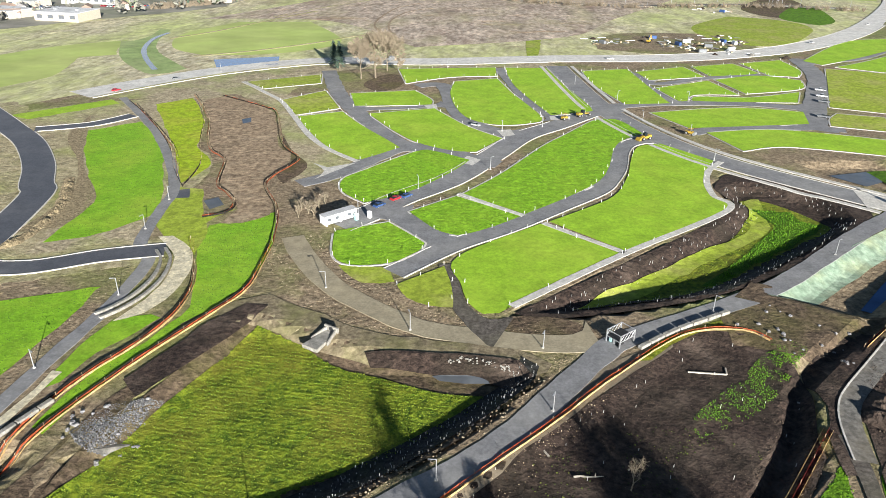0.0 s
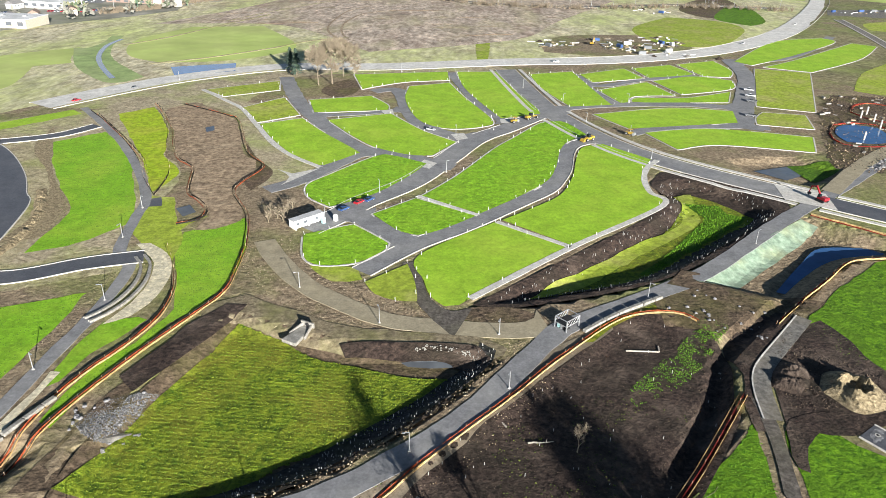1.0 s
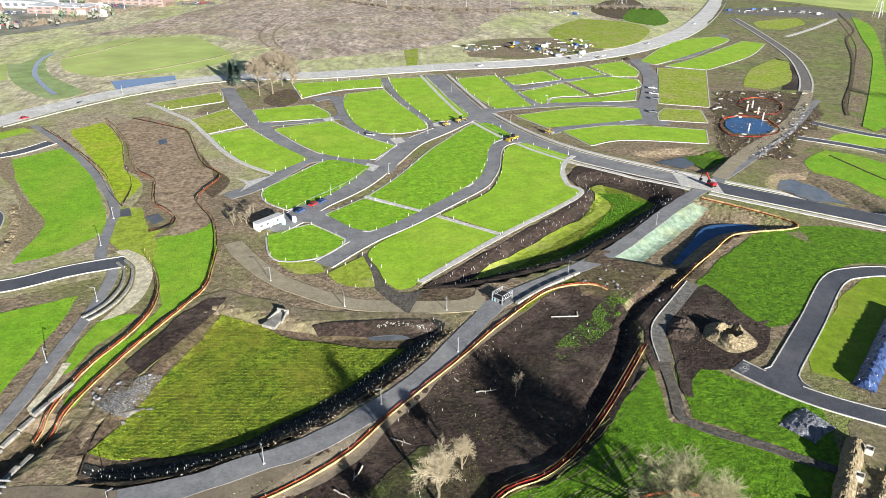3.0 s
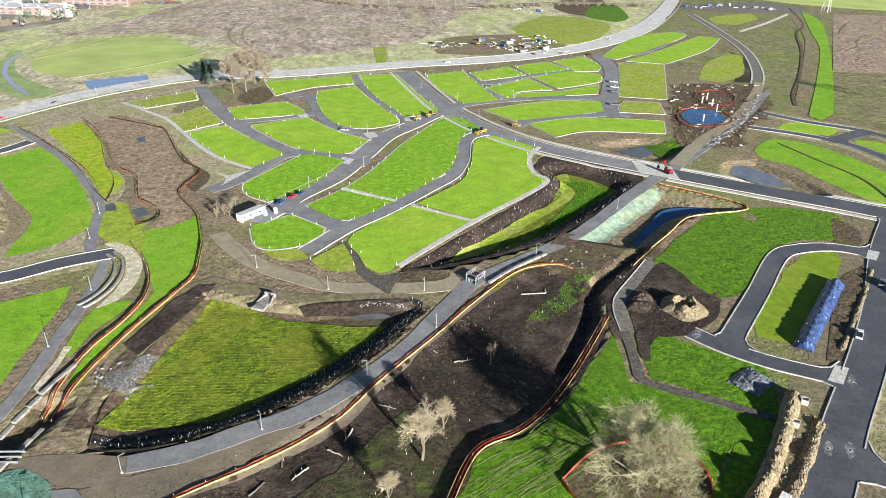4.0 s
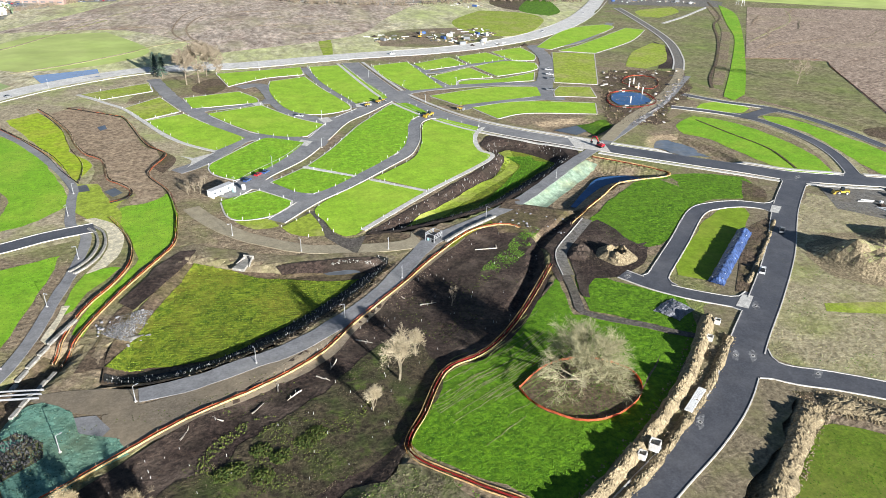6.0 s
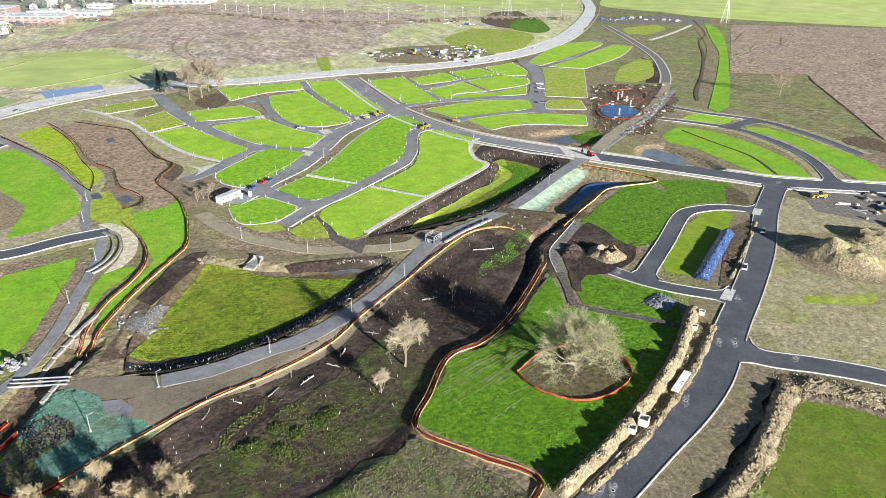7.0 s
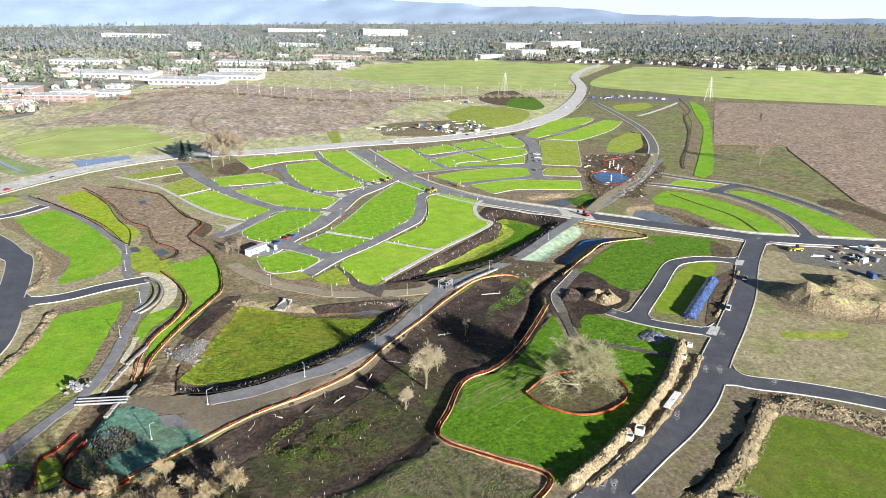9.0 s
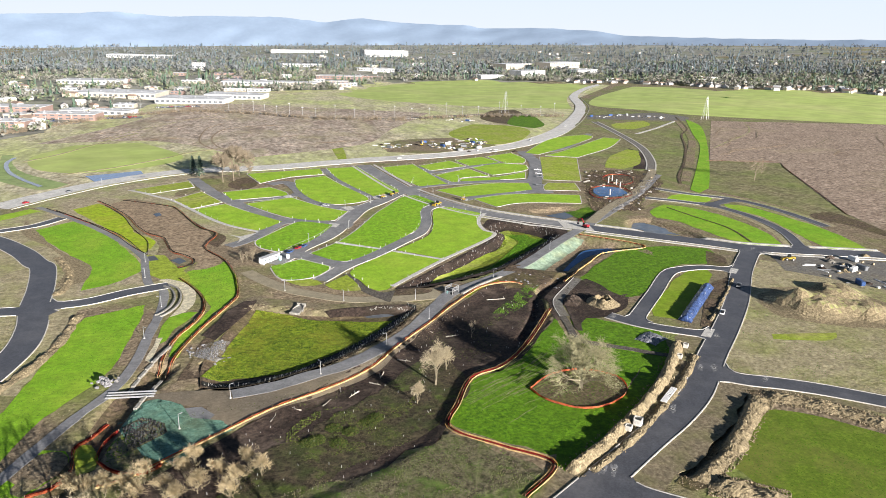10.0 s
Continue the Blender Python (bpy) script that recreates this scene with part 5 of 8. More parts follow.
# next two sheets: shade beside the path is painted in with the soil
sheet("ground_soil", soil_bank_path, MULCH, 0.13, dug=True, ragged=0.8, label="churned soil between the creek and the path, darkened for shade")
sheet("ground_soil", soil_path_end, MULCH, 0.16, dug=True, ragged=1.2, label="churned soil at the path's end, darkened for shade")
sheet("ground_soil", mud_bank_a, MULCH, 0.42, dug=True, ragged=0.6, label="dark wet soil at the basin's inner corner")
sheet("water", seep_a, MURKY, 0.47, dug=True, ragged=0.4, label="shallow standing water in the basin's corner")
for outline in (rip_a, rip_b):
    sheet("ground_soil", outline, ROCK_FLOOR, 0.34, dug=True, ragged=0.4, label="band of black rock at the foot of the bank")
# the channel's shade is put into the dark soil colour of its sides
creek_line = curve_through(channel, False, 3)
sheet("ground_soil", [tuple(q) for q in offset(creek_line, 4.2)] + [tuple(q) for q in offset(creek_line, -4.2)][::-1], UMBER, 0.14, smooth=False, dug=True, label="brown soil sides of the creek channel, darkened for shade")
sheet("ground_sprayed", turf_spray, SPRAYED_PALE, 0.3, dug=True, ragged=0.6, label="pale turquoise sprayed seed on a bank")
sheet("ground_sprayed", spray_low, SPRAYED, 0.1, dug=True, ragged=1, label="turquoise sprayed seed beside the creek")
sheet("ground_wetland", [tuple(q) for q in BASINS[3][0]], MULCH, 0.05, smooth=False, dug=True, label="dark bare soil of a creek bottom")
for outline, stuff, words in ((weeds_right, WEED, "mixed weeds and dead grass"), (weeds_wide, WEED_DARK, "dark weeds and dead stalks on the creek bottom")):
    sheet("ground_weeds", outline, stuff, 0.15, dug=True, ragged=3.5, label=words)
sheet("ground_grass", green_basin_mid, LAWN_DEEP, 0.3, dug=True, ragged=1, label="green reeds in a small basin")
sheet("water", water_mid, MURKY, level=-1.7, label="still water in a small basin")
sheet("water", water_pond, WATER, level=-2.5, label="still dark water of a pond")
sheet("water", puddle_a, MURKY, 0.25, label="puddle on the earth bed")
sheet("water", puddle_b, MURKY, 0.25, label="puddle on the earth bed")
sheet("water", pond_west, WATER, 0.25, dug=True, label="still blue water of a pond")
sheet("water", pond_plaza, WATER, 0.35, label="still blue water of a round pond")
sheet("water", water_ne, SHALLOW, level=-1.75, ragged=3, step=2, label="shallow water on a wet patch")


# fences
def silt_fence(points, tall=0.9, inner=ORANGE, label="orange mesh and cream silt fence on stakes", layers=None):
    line = curve_through(points, False, 2.5)
    base = line[0]
    zs = heights([q.x for q in line], [q.y for q in line])
    fence = tagged(new("silt_fence"), label, "fence")
    for shift, material, words, high in layers or ((0.0, inner, "orange mesh", tall * 0.85), (-1.2, CREAM, "cream fabric", tall * 0.75)):
        bm, rows = bmesh.new(), []
        for i, q in enumerate(offset(line, shift)):
            wob = noise.noise((q.x * 0.4, q.y * 0.4, shift)) * 0.25
            z = zs[i]
            rows.append((bm.verts.new((q.x + wob * 0.4, q.y + wob * 0.4, z)), bm.verts.new((q.x, q.y, z + high + wob))))
        for a, b in zip(rows, rows[1:]):
            bm.faces.new((a[0], a[1], b[1], b[0]))
        bmesh.ops.solidify(bm, geom=bm.faces[:], thickness=0.07)
        part("fabric", bm, material, fence, words)
    stick = None
    for q, z in list(zip(line, zs))[::3]:
        if stick is None:
            bm = bmesh.new()
            bmesh.ops.create_cube(bm, size=1, matrix=Matrix.LocRotScale((0, 0, 0.5), None, (0.1, 0.1, 1.3)))
            stick = part("stake", bm, TIMBER, fence)
            ob = stick
        else:
            ob = new("stake", stick.data)
            ob.parent = fence
        ob.matrix_basis = pose(q.x + 0.15, q.y + 0.15, z, 6 * noise.noise((q.x, q.y, 0)), 6 * noise.noise((q.x, q.y, 5)), 30)
    return fence


for points in (stakes_w, stakes_w_b):
    silt_fence(points, 1.0, FABRIC_DARK, "black silt fence on timber stakes", ((0.0, FABRIC_DARK, "black strip", 0.7),))
silt_fence(fence_yellow, 1.0, ORANGE, "gold fabric silt fence with low orange mesh on stakes", ((0.0, ORANGE, "orange mesh", 0.5), (-0.9, CREAM, "gold fabric", 0.6)))
silt_fence(fence_red, 1.0, DEEP_RED, "dark red mesh and cream silt fence on stakes", ((0.9, CREAM, "cream fabric", 0.5), (0.0, DEEP_RED, "dark red mesh", 0.65), (-0.8, CREAM, "cream fabric", 0.55)))
silt_fence(fence_pond, 1.0, CREAM, "cream silt fence with red mesh beside the pond", ((0.0, DEEP_RED, "red mesh", 0.4), (-0.7, CREAM, "cream fabric", 0.7)))
# the black strip behind the mesh stands in for the fence's shadow
for points in (fence_left_a, fence_left_b[:8]):
    silt_fence(points, 0.9, ORANGE, "orange mesh and pale silt fence on stakes", ((0.5, FABRIC_DARK, "black strip", 0.6), (0.0, ORANGE, "orange mesh", 0.45), (-0.8, CREAM, "pale fabric", 0.5)))
for points in (fence_wet, fence_wet_b):
    silt_fence(points, 1.0, ORANGE, "red orange mesh fence on stakes beside the creek", ((0.0, DEEP_RED, "red mesh", 0.8), (-0.6, ORANGE, "orange mesh", 0.7)))
silt_fence(fence_field, 1.0, FABRIC_DARK, "brown silt fence along the ploughed field", ((0.0, RUST_FABRIC, "brown fabric", 0.45),))
for points in (fence_left_b[7:], fence_left_c, fence_left_d):
    silt_fence(points, 0.9, ORANGE, "black silt fence and pale orange mesh on stakes", ((0.5, FABRIC_DARK, "black strip", 0.7), (-0.5, ORANGE, "faded orange mesh", 0.45)))


# ---- plants ----
BARK = plain("pale_bark", (0.34, 0.29, 0.2), 0.9, vary=0.25)
OAK_BARK = plain("dark_oak_bark", (0.2, 0.175, 0.12), 0.95, vary=0.35)
TWIG = plain("dry_twigs", (0.48, 0.41, 0.28), 0.9, vary=0.3)
GOLD = plain("golden_twigs", (0.55, 0.45, 0.28), 0.9, vary=0.3)
MOSS = plain("mossy_twigs", (0.36, 0.335, 0.2), 0.95, vary=0.4, scale=1.0)
RUST = plain("brown_twigs", (0.31, 0.255, 0.185), 0.95, vary=0.35)


def foliage(name, a, b, c):
    """Leaf colour that varies from clump to clump."""
    m = surface(name, a, b, None, 0.6, 0.05, bump=0)
    t = m.node_tree
    geo = [n for n in t.nodes if n.bl_idname == "ShaderNodeNewGeometry"][0]
    ramp = t.nodes.new("ShaderNodeValToRGB")
    ramp.color_ramp.elements[0].color, ramp.color_ramp.elements[1].color = (*a, 1), (*c, 1)
    ramp.color_ramp.elements.new(0.55).color = (*b, 1)
    t.links.new(geo.outputs["Random Per Island"], ramp.inputs[0])
    t.links.new(ramp.outputs[0], t.nodes["Principled BSDF"].inputs["Base Color"])
    return m


CONIFER = foliage("conifer_needles", (0.06, 0.1, 0.07), (0.09, 0.135, 0.095), (0.13, 0.17, 0.12))
# distance haze is painted into the leaf colours of the far woods
CONIFER_FAR = foliage("haze_tinted_conifers", (0.075, 0.1, 0.105), (0.1, 0.13, 0.14), (0.13, 0.16, 0.17))
TREES_FAR = foliage("haze_tinted_bare_trees", (0.12, 0.135, 0.14), (0.155, 0.17, 0.175), (0.19, 0.2, 0.2))
BROADLEAF = foliage("mixed_leaves", (0.17, 0.165, 0.145), (0.24, 0.23, 0.2), (0.21, 0.22, 0.165))
BUSH = foliage("bush_leaves", (0.03, 0.05, 0.012), (0.07, 0.1, 0.02), (0.13, 0.13, 0.035))


class Tubes:
    """Gathers tapered three-sided tubes, and writes them as one mesh."""

    def __init__(self):
        self.verts, self.faces = [], []

    def add(self, a, b, ra, rb):
        way = (b - a).normalized()
        side = way.orthogonal().normalized()
        other, n = way.cross(side), len(self.verts)
        for q, r in ((a, ra), (b, rb)):
            for k in range(3):
                s = 2.0944 * k
                self.verts.append(q + (side * math.cos(s) + other * math.sin(s)) * r)
        self.faces += [(n + k, n + (k + 1) % 3, n + 3 + (k + 1) % 3, n + 3 + k) for k in range(3)]

    def mesh(self, name, material, parent, label=""):
        return mesh_object(name, self.verts, self.faces, material, parent, label)


def bare_tree(place, high, spread, seed, limbs=9, depth=4, label="", twig=TWIG, bark=BARK, trunk_share=0.3, droop=0.0, category="tree", name="bare_tree", thick=1.0, lean_up=0.5, fine=0.045):
    """A leafless tree: a tapered trunk, limbs that fork, and a haze of twigs."""
    rnd = random.Random(seed)
    z0 = height(*place)
    tree = tagged(new(name), label, category)
    tree.location = (*place, z0)
    trunk, limbs_mesh, twigs = Tubes(), Tubes(), Tubes()
    r0 = high * 0.022 * thick
    spots, p = [Vector((0, 0, -0.2))], Vector((0, 0, -0.2))
    stem = high * (trunk_share + 0.35)
    for k in range(5):
        p = p + Vector((rnd.uniform(-0.06, 0.06) * high * 0.2, rnd.uniform(-0.06, 0.06) * high * 0.2, stem / 5))
        spots.append(p)
    for k in range(5):
        trunk.add(spots[k], spots[k + 1], r0 * (1 - k * 0.15), r0 * (0.85 - k * 0.15))

    def grow(at, way, length, radius, level):
        steps = 2
        for s in range(steps):
            way = (way + Vector((rnd.gauss(0, 0.16), rnd.gauss(0, 0.16), rnd.gauss(0, 0.1) + (0.06 if level < 2 else -droop)))).normalized()
            to = at + way * length / steps
            (limbs_mesh if level < 2 else twigs).add(at, to, max(radius, fine), max(radius * 0.75, fine * 0.8))
            radius *= 0.75
            if level < depth and (s or level):
                for _ in range(3 if level < depth - 1 else 3):
                    fork = (way + Vector((rnd.gauss(0, 0.55), rnd.gauss(0, 0.55), rnd.gauss(0.1, 0.4)))).normalized()
                    grow(to, fork, length * rnd.uniform(0.5, 0.72), radius * 0.62, level + 1)
            at = to

    for k in range(limbs):
        s = trunk_share + (1 - trunk_share) * (k + rnd.random()) / limbs
        q = spots[min(5, 1 + int(s * 4.99))] if s < 1 else spots[5]
        turn = k * 2.4 + rnd.uniform(-0.4, 0.4)
        rise = lean_up + 0.9 * (k / limbs)
        way = Vector((math.cos(turn), math.sin(turn), rise)).normalized()
        grow(q, way, spread * rnd.uniform(0.42, 0.62) * (1.1 - 0.45 * k / limbs), r0 * 0.45, 0)
    trunk.mesh("trunk", bark, tree)
    limbs_mesh.mesh("branchwork", bark, tree)
    twigs.mesh("crown", twig, tree)
    return tree


def clump_mesh(count, radius, high, seed, size=0.5):
    """Many small crossed leaf clumps within a mound, as verts and faces."""
    rnd = random.Random(seed)
    verts, faces = [], []
    for _ in range(count):
        turn, r = rnd.uniform(0, 6.283), radius * math.sqrt(rnd.random())
        c = Vector((r * math.cos(turn), r * math.sin(turn), high * rnd.random() * (1 - 0.7 * (r / radius) ** 2)))
        for _ in range(2):
            u = Vector((rnd.gauss(0, 1), rnd.gauss(0, 1), rnd.gauss(0, 1))).normalized() * size * rnd.uniform(0.5, 1.2)
            v = u.orthogonal().normalized() * size * rnd.uniform(0.5, 1.0)
            n = len(verts)
            verts += [c - u, c + v, c + u, c - v]
            faces.append((n, n + 1, n + 2, n + 3))
    return verts, faces


def bush(place, radius, high, seed, material=BUSH, label="low green bush on bare soil", count=120):
    verts, faces = clump_mesh(count, radius, high, seed, 0.14 + radius * 0.06)
    ob = tagged(mesh_object("bush", verts, faces, material), label, "bush")
    ob.location = (*place, height(*place))
    return ob


bare_tree(oak_spot_l[0], 14.5, 13, 5, limbs=34, depth=4, fine=0.019, twig=MOSS, bark=OAK_BARK, trunk_share=0.16, droop=0.05, thick=2.4, lean_up=0.4,
          label="large old leafless oak with mossy drooping limbs")
for i, (place, high) in enumerate(zip(trees_mid, (21, 13, 11))):
    bare_tree(place, high, high * 0.38, 20 + i, limbs=12, depth=4, fine=0.013, label="leafless pale cottonwood on dark soil", trunk_share=0.05, lean_up=3.2)
bare_tree(trees_mid[3], 9, 3.2, 27, limbs=7, depth=3, fine=0.016, twig=RUST, bark=RUST, label="thin dark leafless sapling on the creek bottom", trunk_share=0.2, lean_up=2.0)
for i, place in enumerate(bare_n):
    bare_tree(place, (22, 26, 20)[i], 13, 40 + i, limbs=9, depth=4, fine=0.085, twig=RUST, bark=RUST, label="tall leafless tree on a brown patch beside the arterial")
bare_tree(bare_e[0], 16, 11, 50, limbs=9, depth=3, twig=RUST, bark=RUST, label="lone leafless tree in the fallow field", thick=1.2)
for i, place in enumerate(willow_spots):
    bare_tree(place, 8.0 + (i * 37 % 5) * 0.6, 4.4, 60 + i, limbs=24, depth=3, name="bare_shrub", category="shrub", trunk_share=0.04, lean_up=1.8, thick=0.5, fine=0.02, twig=GOLD,
              label="leafless tan willow shrub along the creek")
for i, place in enumerate(brush_trailer):
    bare_tree(place, 7.0, 3.0, 80 + i, limbs=9, depth=2, name="bare_shrub", category="shrub", trunk_share=0.05, lean_up=1.8, twig=RUST, bark=BARK,
              label="leafless brown saplings beside the site office")
for i, place in enumerate(brush_mid):
    bush(place, 2.8, 0.8, 90 + i, BUSH, "tangled green and brown thicket on the creek bottom", 320)


# conifers beside the arterial
def conifer(place, high, seed):
    rnd = random.Random(seed)
    tree = tagged(new("conifer"), "dark green conifer beside the arterial road", "tree")
    tree.location = (*place, height(*place))
    t = Tubes()
    t.add(Vector((0, 0, -0.2)), Vector((0, 0, high * 0.9)), 0.4, 0.08)
    t.mesh("trunk", RUST, tree)
    verts, faces = [], []
    for k in range(420):
        s = rnd.random() ** 0.8
        r = high * 0.24 * (1 - s) * rnd.uniform(0.5, 1.05) + 0.15
        turn = rnd.uniform(0, 6.283)
        c = Vector((r * math.cos(turn), r * math.sin(turn), high * (0.08 + 0.92 * s)))
        out, side = Vector((math.cos(turn), math.sin(turn), -0.35)), Vector((-math.sin(turn), math.cos(turn), 0))
        n, size = len(verts), rnd.uniform(0.7, 1.5)
        verts += [c - out * size, c + side * size * 0.5, c + out * size, c - side * size * 0.5]
        faces.append((n, n + 1, n + 2, n + 3))
    mesh_object("crown", verts, faces, CONIFER, tree)
    return tree


for i, place in enumerate(conifers_n):
    conifer(place, 15 + 2 * i, 100 + i)


# ---- stuff on the ground: tussocks, plants in tubes, clods ----
def scatter(name, outline, count, seed, material, size, high, label, margin=0.0, keep=None, rows=0.0):
    """Small tufts strewn over an area, as one mesh."""
    rnd = np.random.default_rng(seed)
    line = curve_through(outline, True)
    xs, ys = [q.x for q in line], [q.y for q in line]
    X, Y = rnd.uniform(min(xs), max(xs), count * 3), rnd.uniform(min(ys), max(ys), count * 3)
    if rows:
        Y = np.round((Y + 0.12 * X) / rows) * rows - 0.12 * X + rnd.normal(0, rows * 0.12, len(Y))
    inside = inside_depth(X, Y, line) > margin
    X, Y = X[inside][:count], Y[inside][:count]
    if keep is not None:
        ok = keep(X, Y)
        X, Y = X[ok], Y[ok]
    Z, n = heights(X, Y), len(X)
    S, Hh, A = size * rnd.uniform(0.6, 1.4, n), high * rnd.uniform(0.5, 1.5, n), rnd.uniform(0, 6.283, n)
    verts = np.empty((n, 5, 3))
    for k in range(4):
        verts[:, k] = np.stack([X + S * np.cos(A + 1.5708 * k), Y + S * np.sin(A + 1.5708 * k), Z - 0.05], 1)
    verts[:, 4] = np.stack([X + rnd.normal(0, 0.3, n) * S, Y + rnd.normal(0, 0.3, n) * S, Z + Hh], 1)
    base = np.arange(n)[:, None] * 5
    faces = np.concatenate([base + [k, (k + 1) % 4, 4] for k in range(4)])
    return tagged(mesh_object(name, verts.reshape(-1, 3), faces.tolist(), material), label, "ground cover", kind="stuff")


def patchy(freq, seed, level):
    return lambda X, Y: np.array([noise.noise((x * freq, y * freq, seed)) + 0.5 * noise.noise((x * freq * 3, y * freq * 3, seed)) > level for x, y in zip(X, Y)], bool)


TUSSOCK = foliage("tussock_blades", (0.06, 0.12, 0.008), (0.16, 0.24, 0.018), (0.25, 0.29, 0.03))
CLOD = foliage("clods", (0.025, 0.018, 0.015), (0.06, 0.044, 0.034), (0.14, 0.105, 0.075))
CLOD_PALE = foliage("pale_clods", (0.14, 0.105, 0.06), (0.27, 0.215, 0.13), (0.42, 0.35, 0.23))
YELLOW_TUFT = foliage("yellow_green_tufts", (0.14, 0.31, 0.006), (0.24, 0.46, 0.012), (0.34, 0.54, 0.02))
LOOSE = foliage("loose_clods", (0.08, 0.06, 0.04), (0.25, 0.19, 0.12), (0.48, 0.4, 0.28))
DARK_TUFT = foliage("dark_green_tufts", (0.035, 0.1, 0.004), (0.08, 0.2, 0.008), (0.14, 0.28, 0.015))
GREEN_TUFT = foliage("green_tufts", (0.05, 0.13, 0.012), (0.11, 0.22, 0.02), (0.18, 0.3, 0.03))
scatter("tussocks", grass_a, 17000, 1, TUSSOCK, 0.3, 0.4, "yellow green tussocks of the basin meadow in rows", rows=1.3)
scatter("tussocks", grass_b, 6000, 2, TUSSOCK, 0.3, 0.4, "yellow green tussocks of the basin floor")
scatter("tufts", green_oak, 9000, 3, DARK_TUFT, 0.25, 0.18, "green tufts in the grass round the oak")
scatter("tufts", lot_crescent, 6000, 4, GREEN_TUFT, 0.32, 0.28, "green tufts on the rough plot")
scatter("tufts", lot_north_a, 1500, 5, GREEN_TUFT, 0.32, 0.28, "green tufts on the rough plot")
scatter("tufts", lot_trailer, 1200, 6, GREEN_TUFT, 0.32, 0.28, "green tufts on the rough plot")
scatter("tufts", lot_corner, 1200, 7, GREEN_TUFT, 0.32, 0.28, "green tufts on the rough plot")
scatter("clods", wetland, 12000, 8, CLOD, 0.2, 0.13, "dark clods on the creek bottom")
scatter("tufts", weeds_right, 9000, 9, foliage("weed_tufts", (0.06, 0.05, 0.035), (0.17, 0.145, 0.095), (0.15, 0.18, 0.05)), 0.3, 0.36, "mixed weeds and dead stalks", keep=patchy(0.09, 2, -0.15))
scatter("tufts", weeds_low, 2600, 10, foliage("creek_weeds", (0.035, 0.045, 0.014), (0.07, 0.08, 0.02), (0.12, 0.14, 0.03)), 0.4, 0.35, "weeds on the creek bottom", keep=lambda X, Y: np.array([noise.noise((x * 0.13, y * 0.13, 2)) > -0.02 for x, y in zip(X, Y)], bool))
scatter("tufts", weeds_mid, 7000, 11, GREEN_TUFT, 0.15, 0.2, "bright green weeds on dark soil", keep=lambda X, Y: np.array([noise.noise((x * 0.2, y * 0.2, 6)) + 0.7 * noise.noise((x * 0.9, y * 0.9, 2)) > -0.05 for x, y in zip(X, Y)], bool))
scatter("clods", plaza_wide, 1800, 12, CLOD, 0.6, 0.5, "clods and rubble round the plaza")
scatter("clods", dry_field, 9000, 13, foliage("dead_grass", (0.24, 0.2, 0.11), (0.38, 0.33, 0.2), (0.3, 0.32, 0.1)), 0.35, 0.18, "dead grass tufts")
scatter("clods", rubble_a, 2200, 14, foliage("broken_rock", (0.07, 0.07, 0.075), (0.14, 0.14, 0.14), (0.26, 0.25, 0.24)), 0.25, 0.2, "broken grey rock")
PLANTING = plain("plant_tube", (0.75, 0.75, 0.72), 0.6)


def tubes_on_bank(outline, low, high_, count, seed, label):
    rnd = np.random.default_rng(seed)
    line = curve_through(outline, True)
    xs, ys = [q.x for q in line], [q.y for q in line]
    X, Y = rnd.uniform(min(xs), max(xs), count * 12), rnd.uniform(min(ys), max(ys), count * 12)
    d = inside_depth(X, Y, line)
    ok = (d > low) & (d < high_)
    t = Tubes()
    for x, y, z, tall in zip(X[ok][:count], Y[ok][:count], heights(X[ok][:count], Y[ok][:count]), rnd.uniform(0.5, 1.1, count)):
        t.add(Vector((x, y, z - 0.1)), Vector((x, y, z + tall)), 0.06, 0.05)
    tagged(t.mesh("plant_tubes", PLANTING, None), label, "plant tubes", kind="stuff")


tubes_on_bank(rip_a, 0.3, 8, 330, 1, "white plant tubes and stems on a dark bank")
tubes_on_bank(basin_b, 0.5, 7, 260, 2, "white plant tubes and stems on a dark bank")
tubes_on_bank(wetland, 2, 30, 120, 3, "white plant tubes on the creek bottom")


# ---- spoil banks ----
def spoil_bank(points, width, high, seed, label, material=None):
    """A lumpy ridge of dug earth along a plan line."""
    line = curve_through(points, False, 0.5)
    n = len(line)
    bm, rows = bmesh.new(), []
    for i, q in enumerate(line):
        way = (line[min(i + 1, n - 1)] - line[max(i - 1, 0)]).normalized()
        side = Vector((-way.y, way.x))
        end = min(1, min(i, n - 1 - i) / 7)
        row = []
        for k in range(-10, 11):
            s = k / 10
            wide = width / 2 * (1 + 0.3 * noise.noise((q.x * 0.25, q.y * 0.25, seed)))
            at = q + side * s * wide
            top = high * end * max(0, 1 - s * s) * (0.75 + 0.7 * noise.noise((q.x * 0.2, q.y * 0.2, seed + 4)))
            lump = (0.5 * noise.noise((at.x * 0.7, at.y * 0.7, seed + 9)) + 0.45 * abs(noise.noise((at.x * 1.5, at.y * 1.5, seed + 14))) + 0.3 * noise.noise((at.x * 3.1, at.y * 3.1, seed + 19))) * (1 - s * s) * end * min(1, high / 1.5)
            row.append(bm.verts.new((at.x, at.y, max(0, top + lump) - 0.15)))
        rows.append(row)
    for a, b in zip(rows, rows[1:]):
        for k in range(20):
            bm.faces.new((a[k], b[k], b[k + 1], a[k + 1]))
    rise = [v.co.z for v in bm.verts]
    drape(bm, 0)
    for v, z in zip(bm.verts, rise):
        v.co.z += z
    bmesh.ops.recalc_face_normals(bm, faces=bm.faces[:])
    return tagged(part("spoil_bank", bm, material or SPOIL), label, "spoil bank")


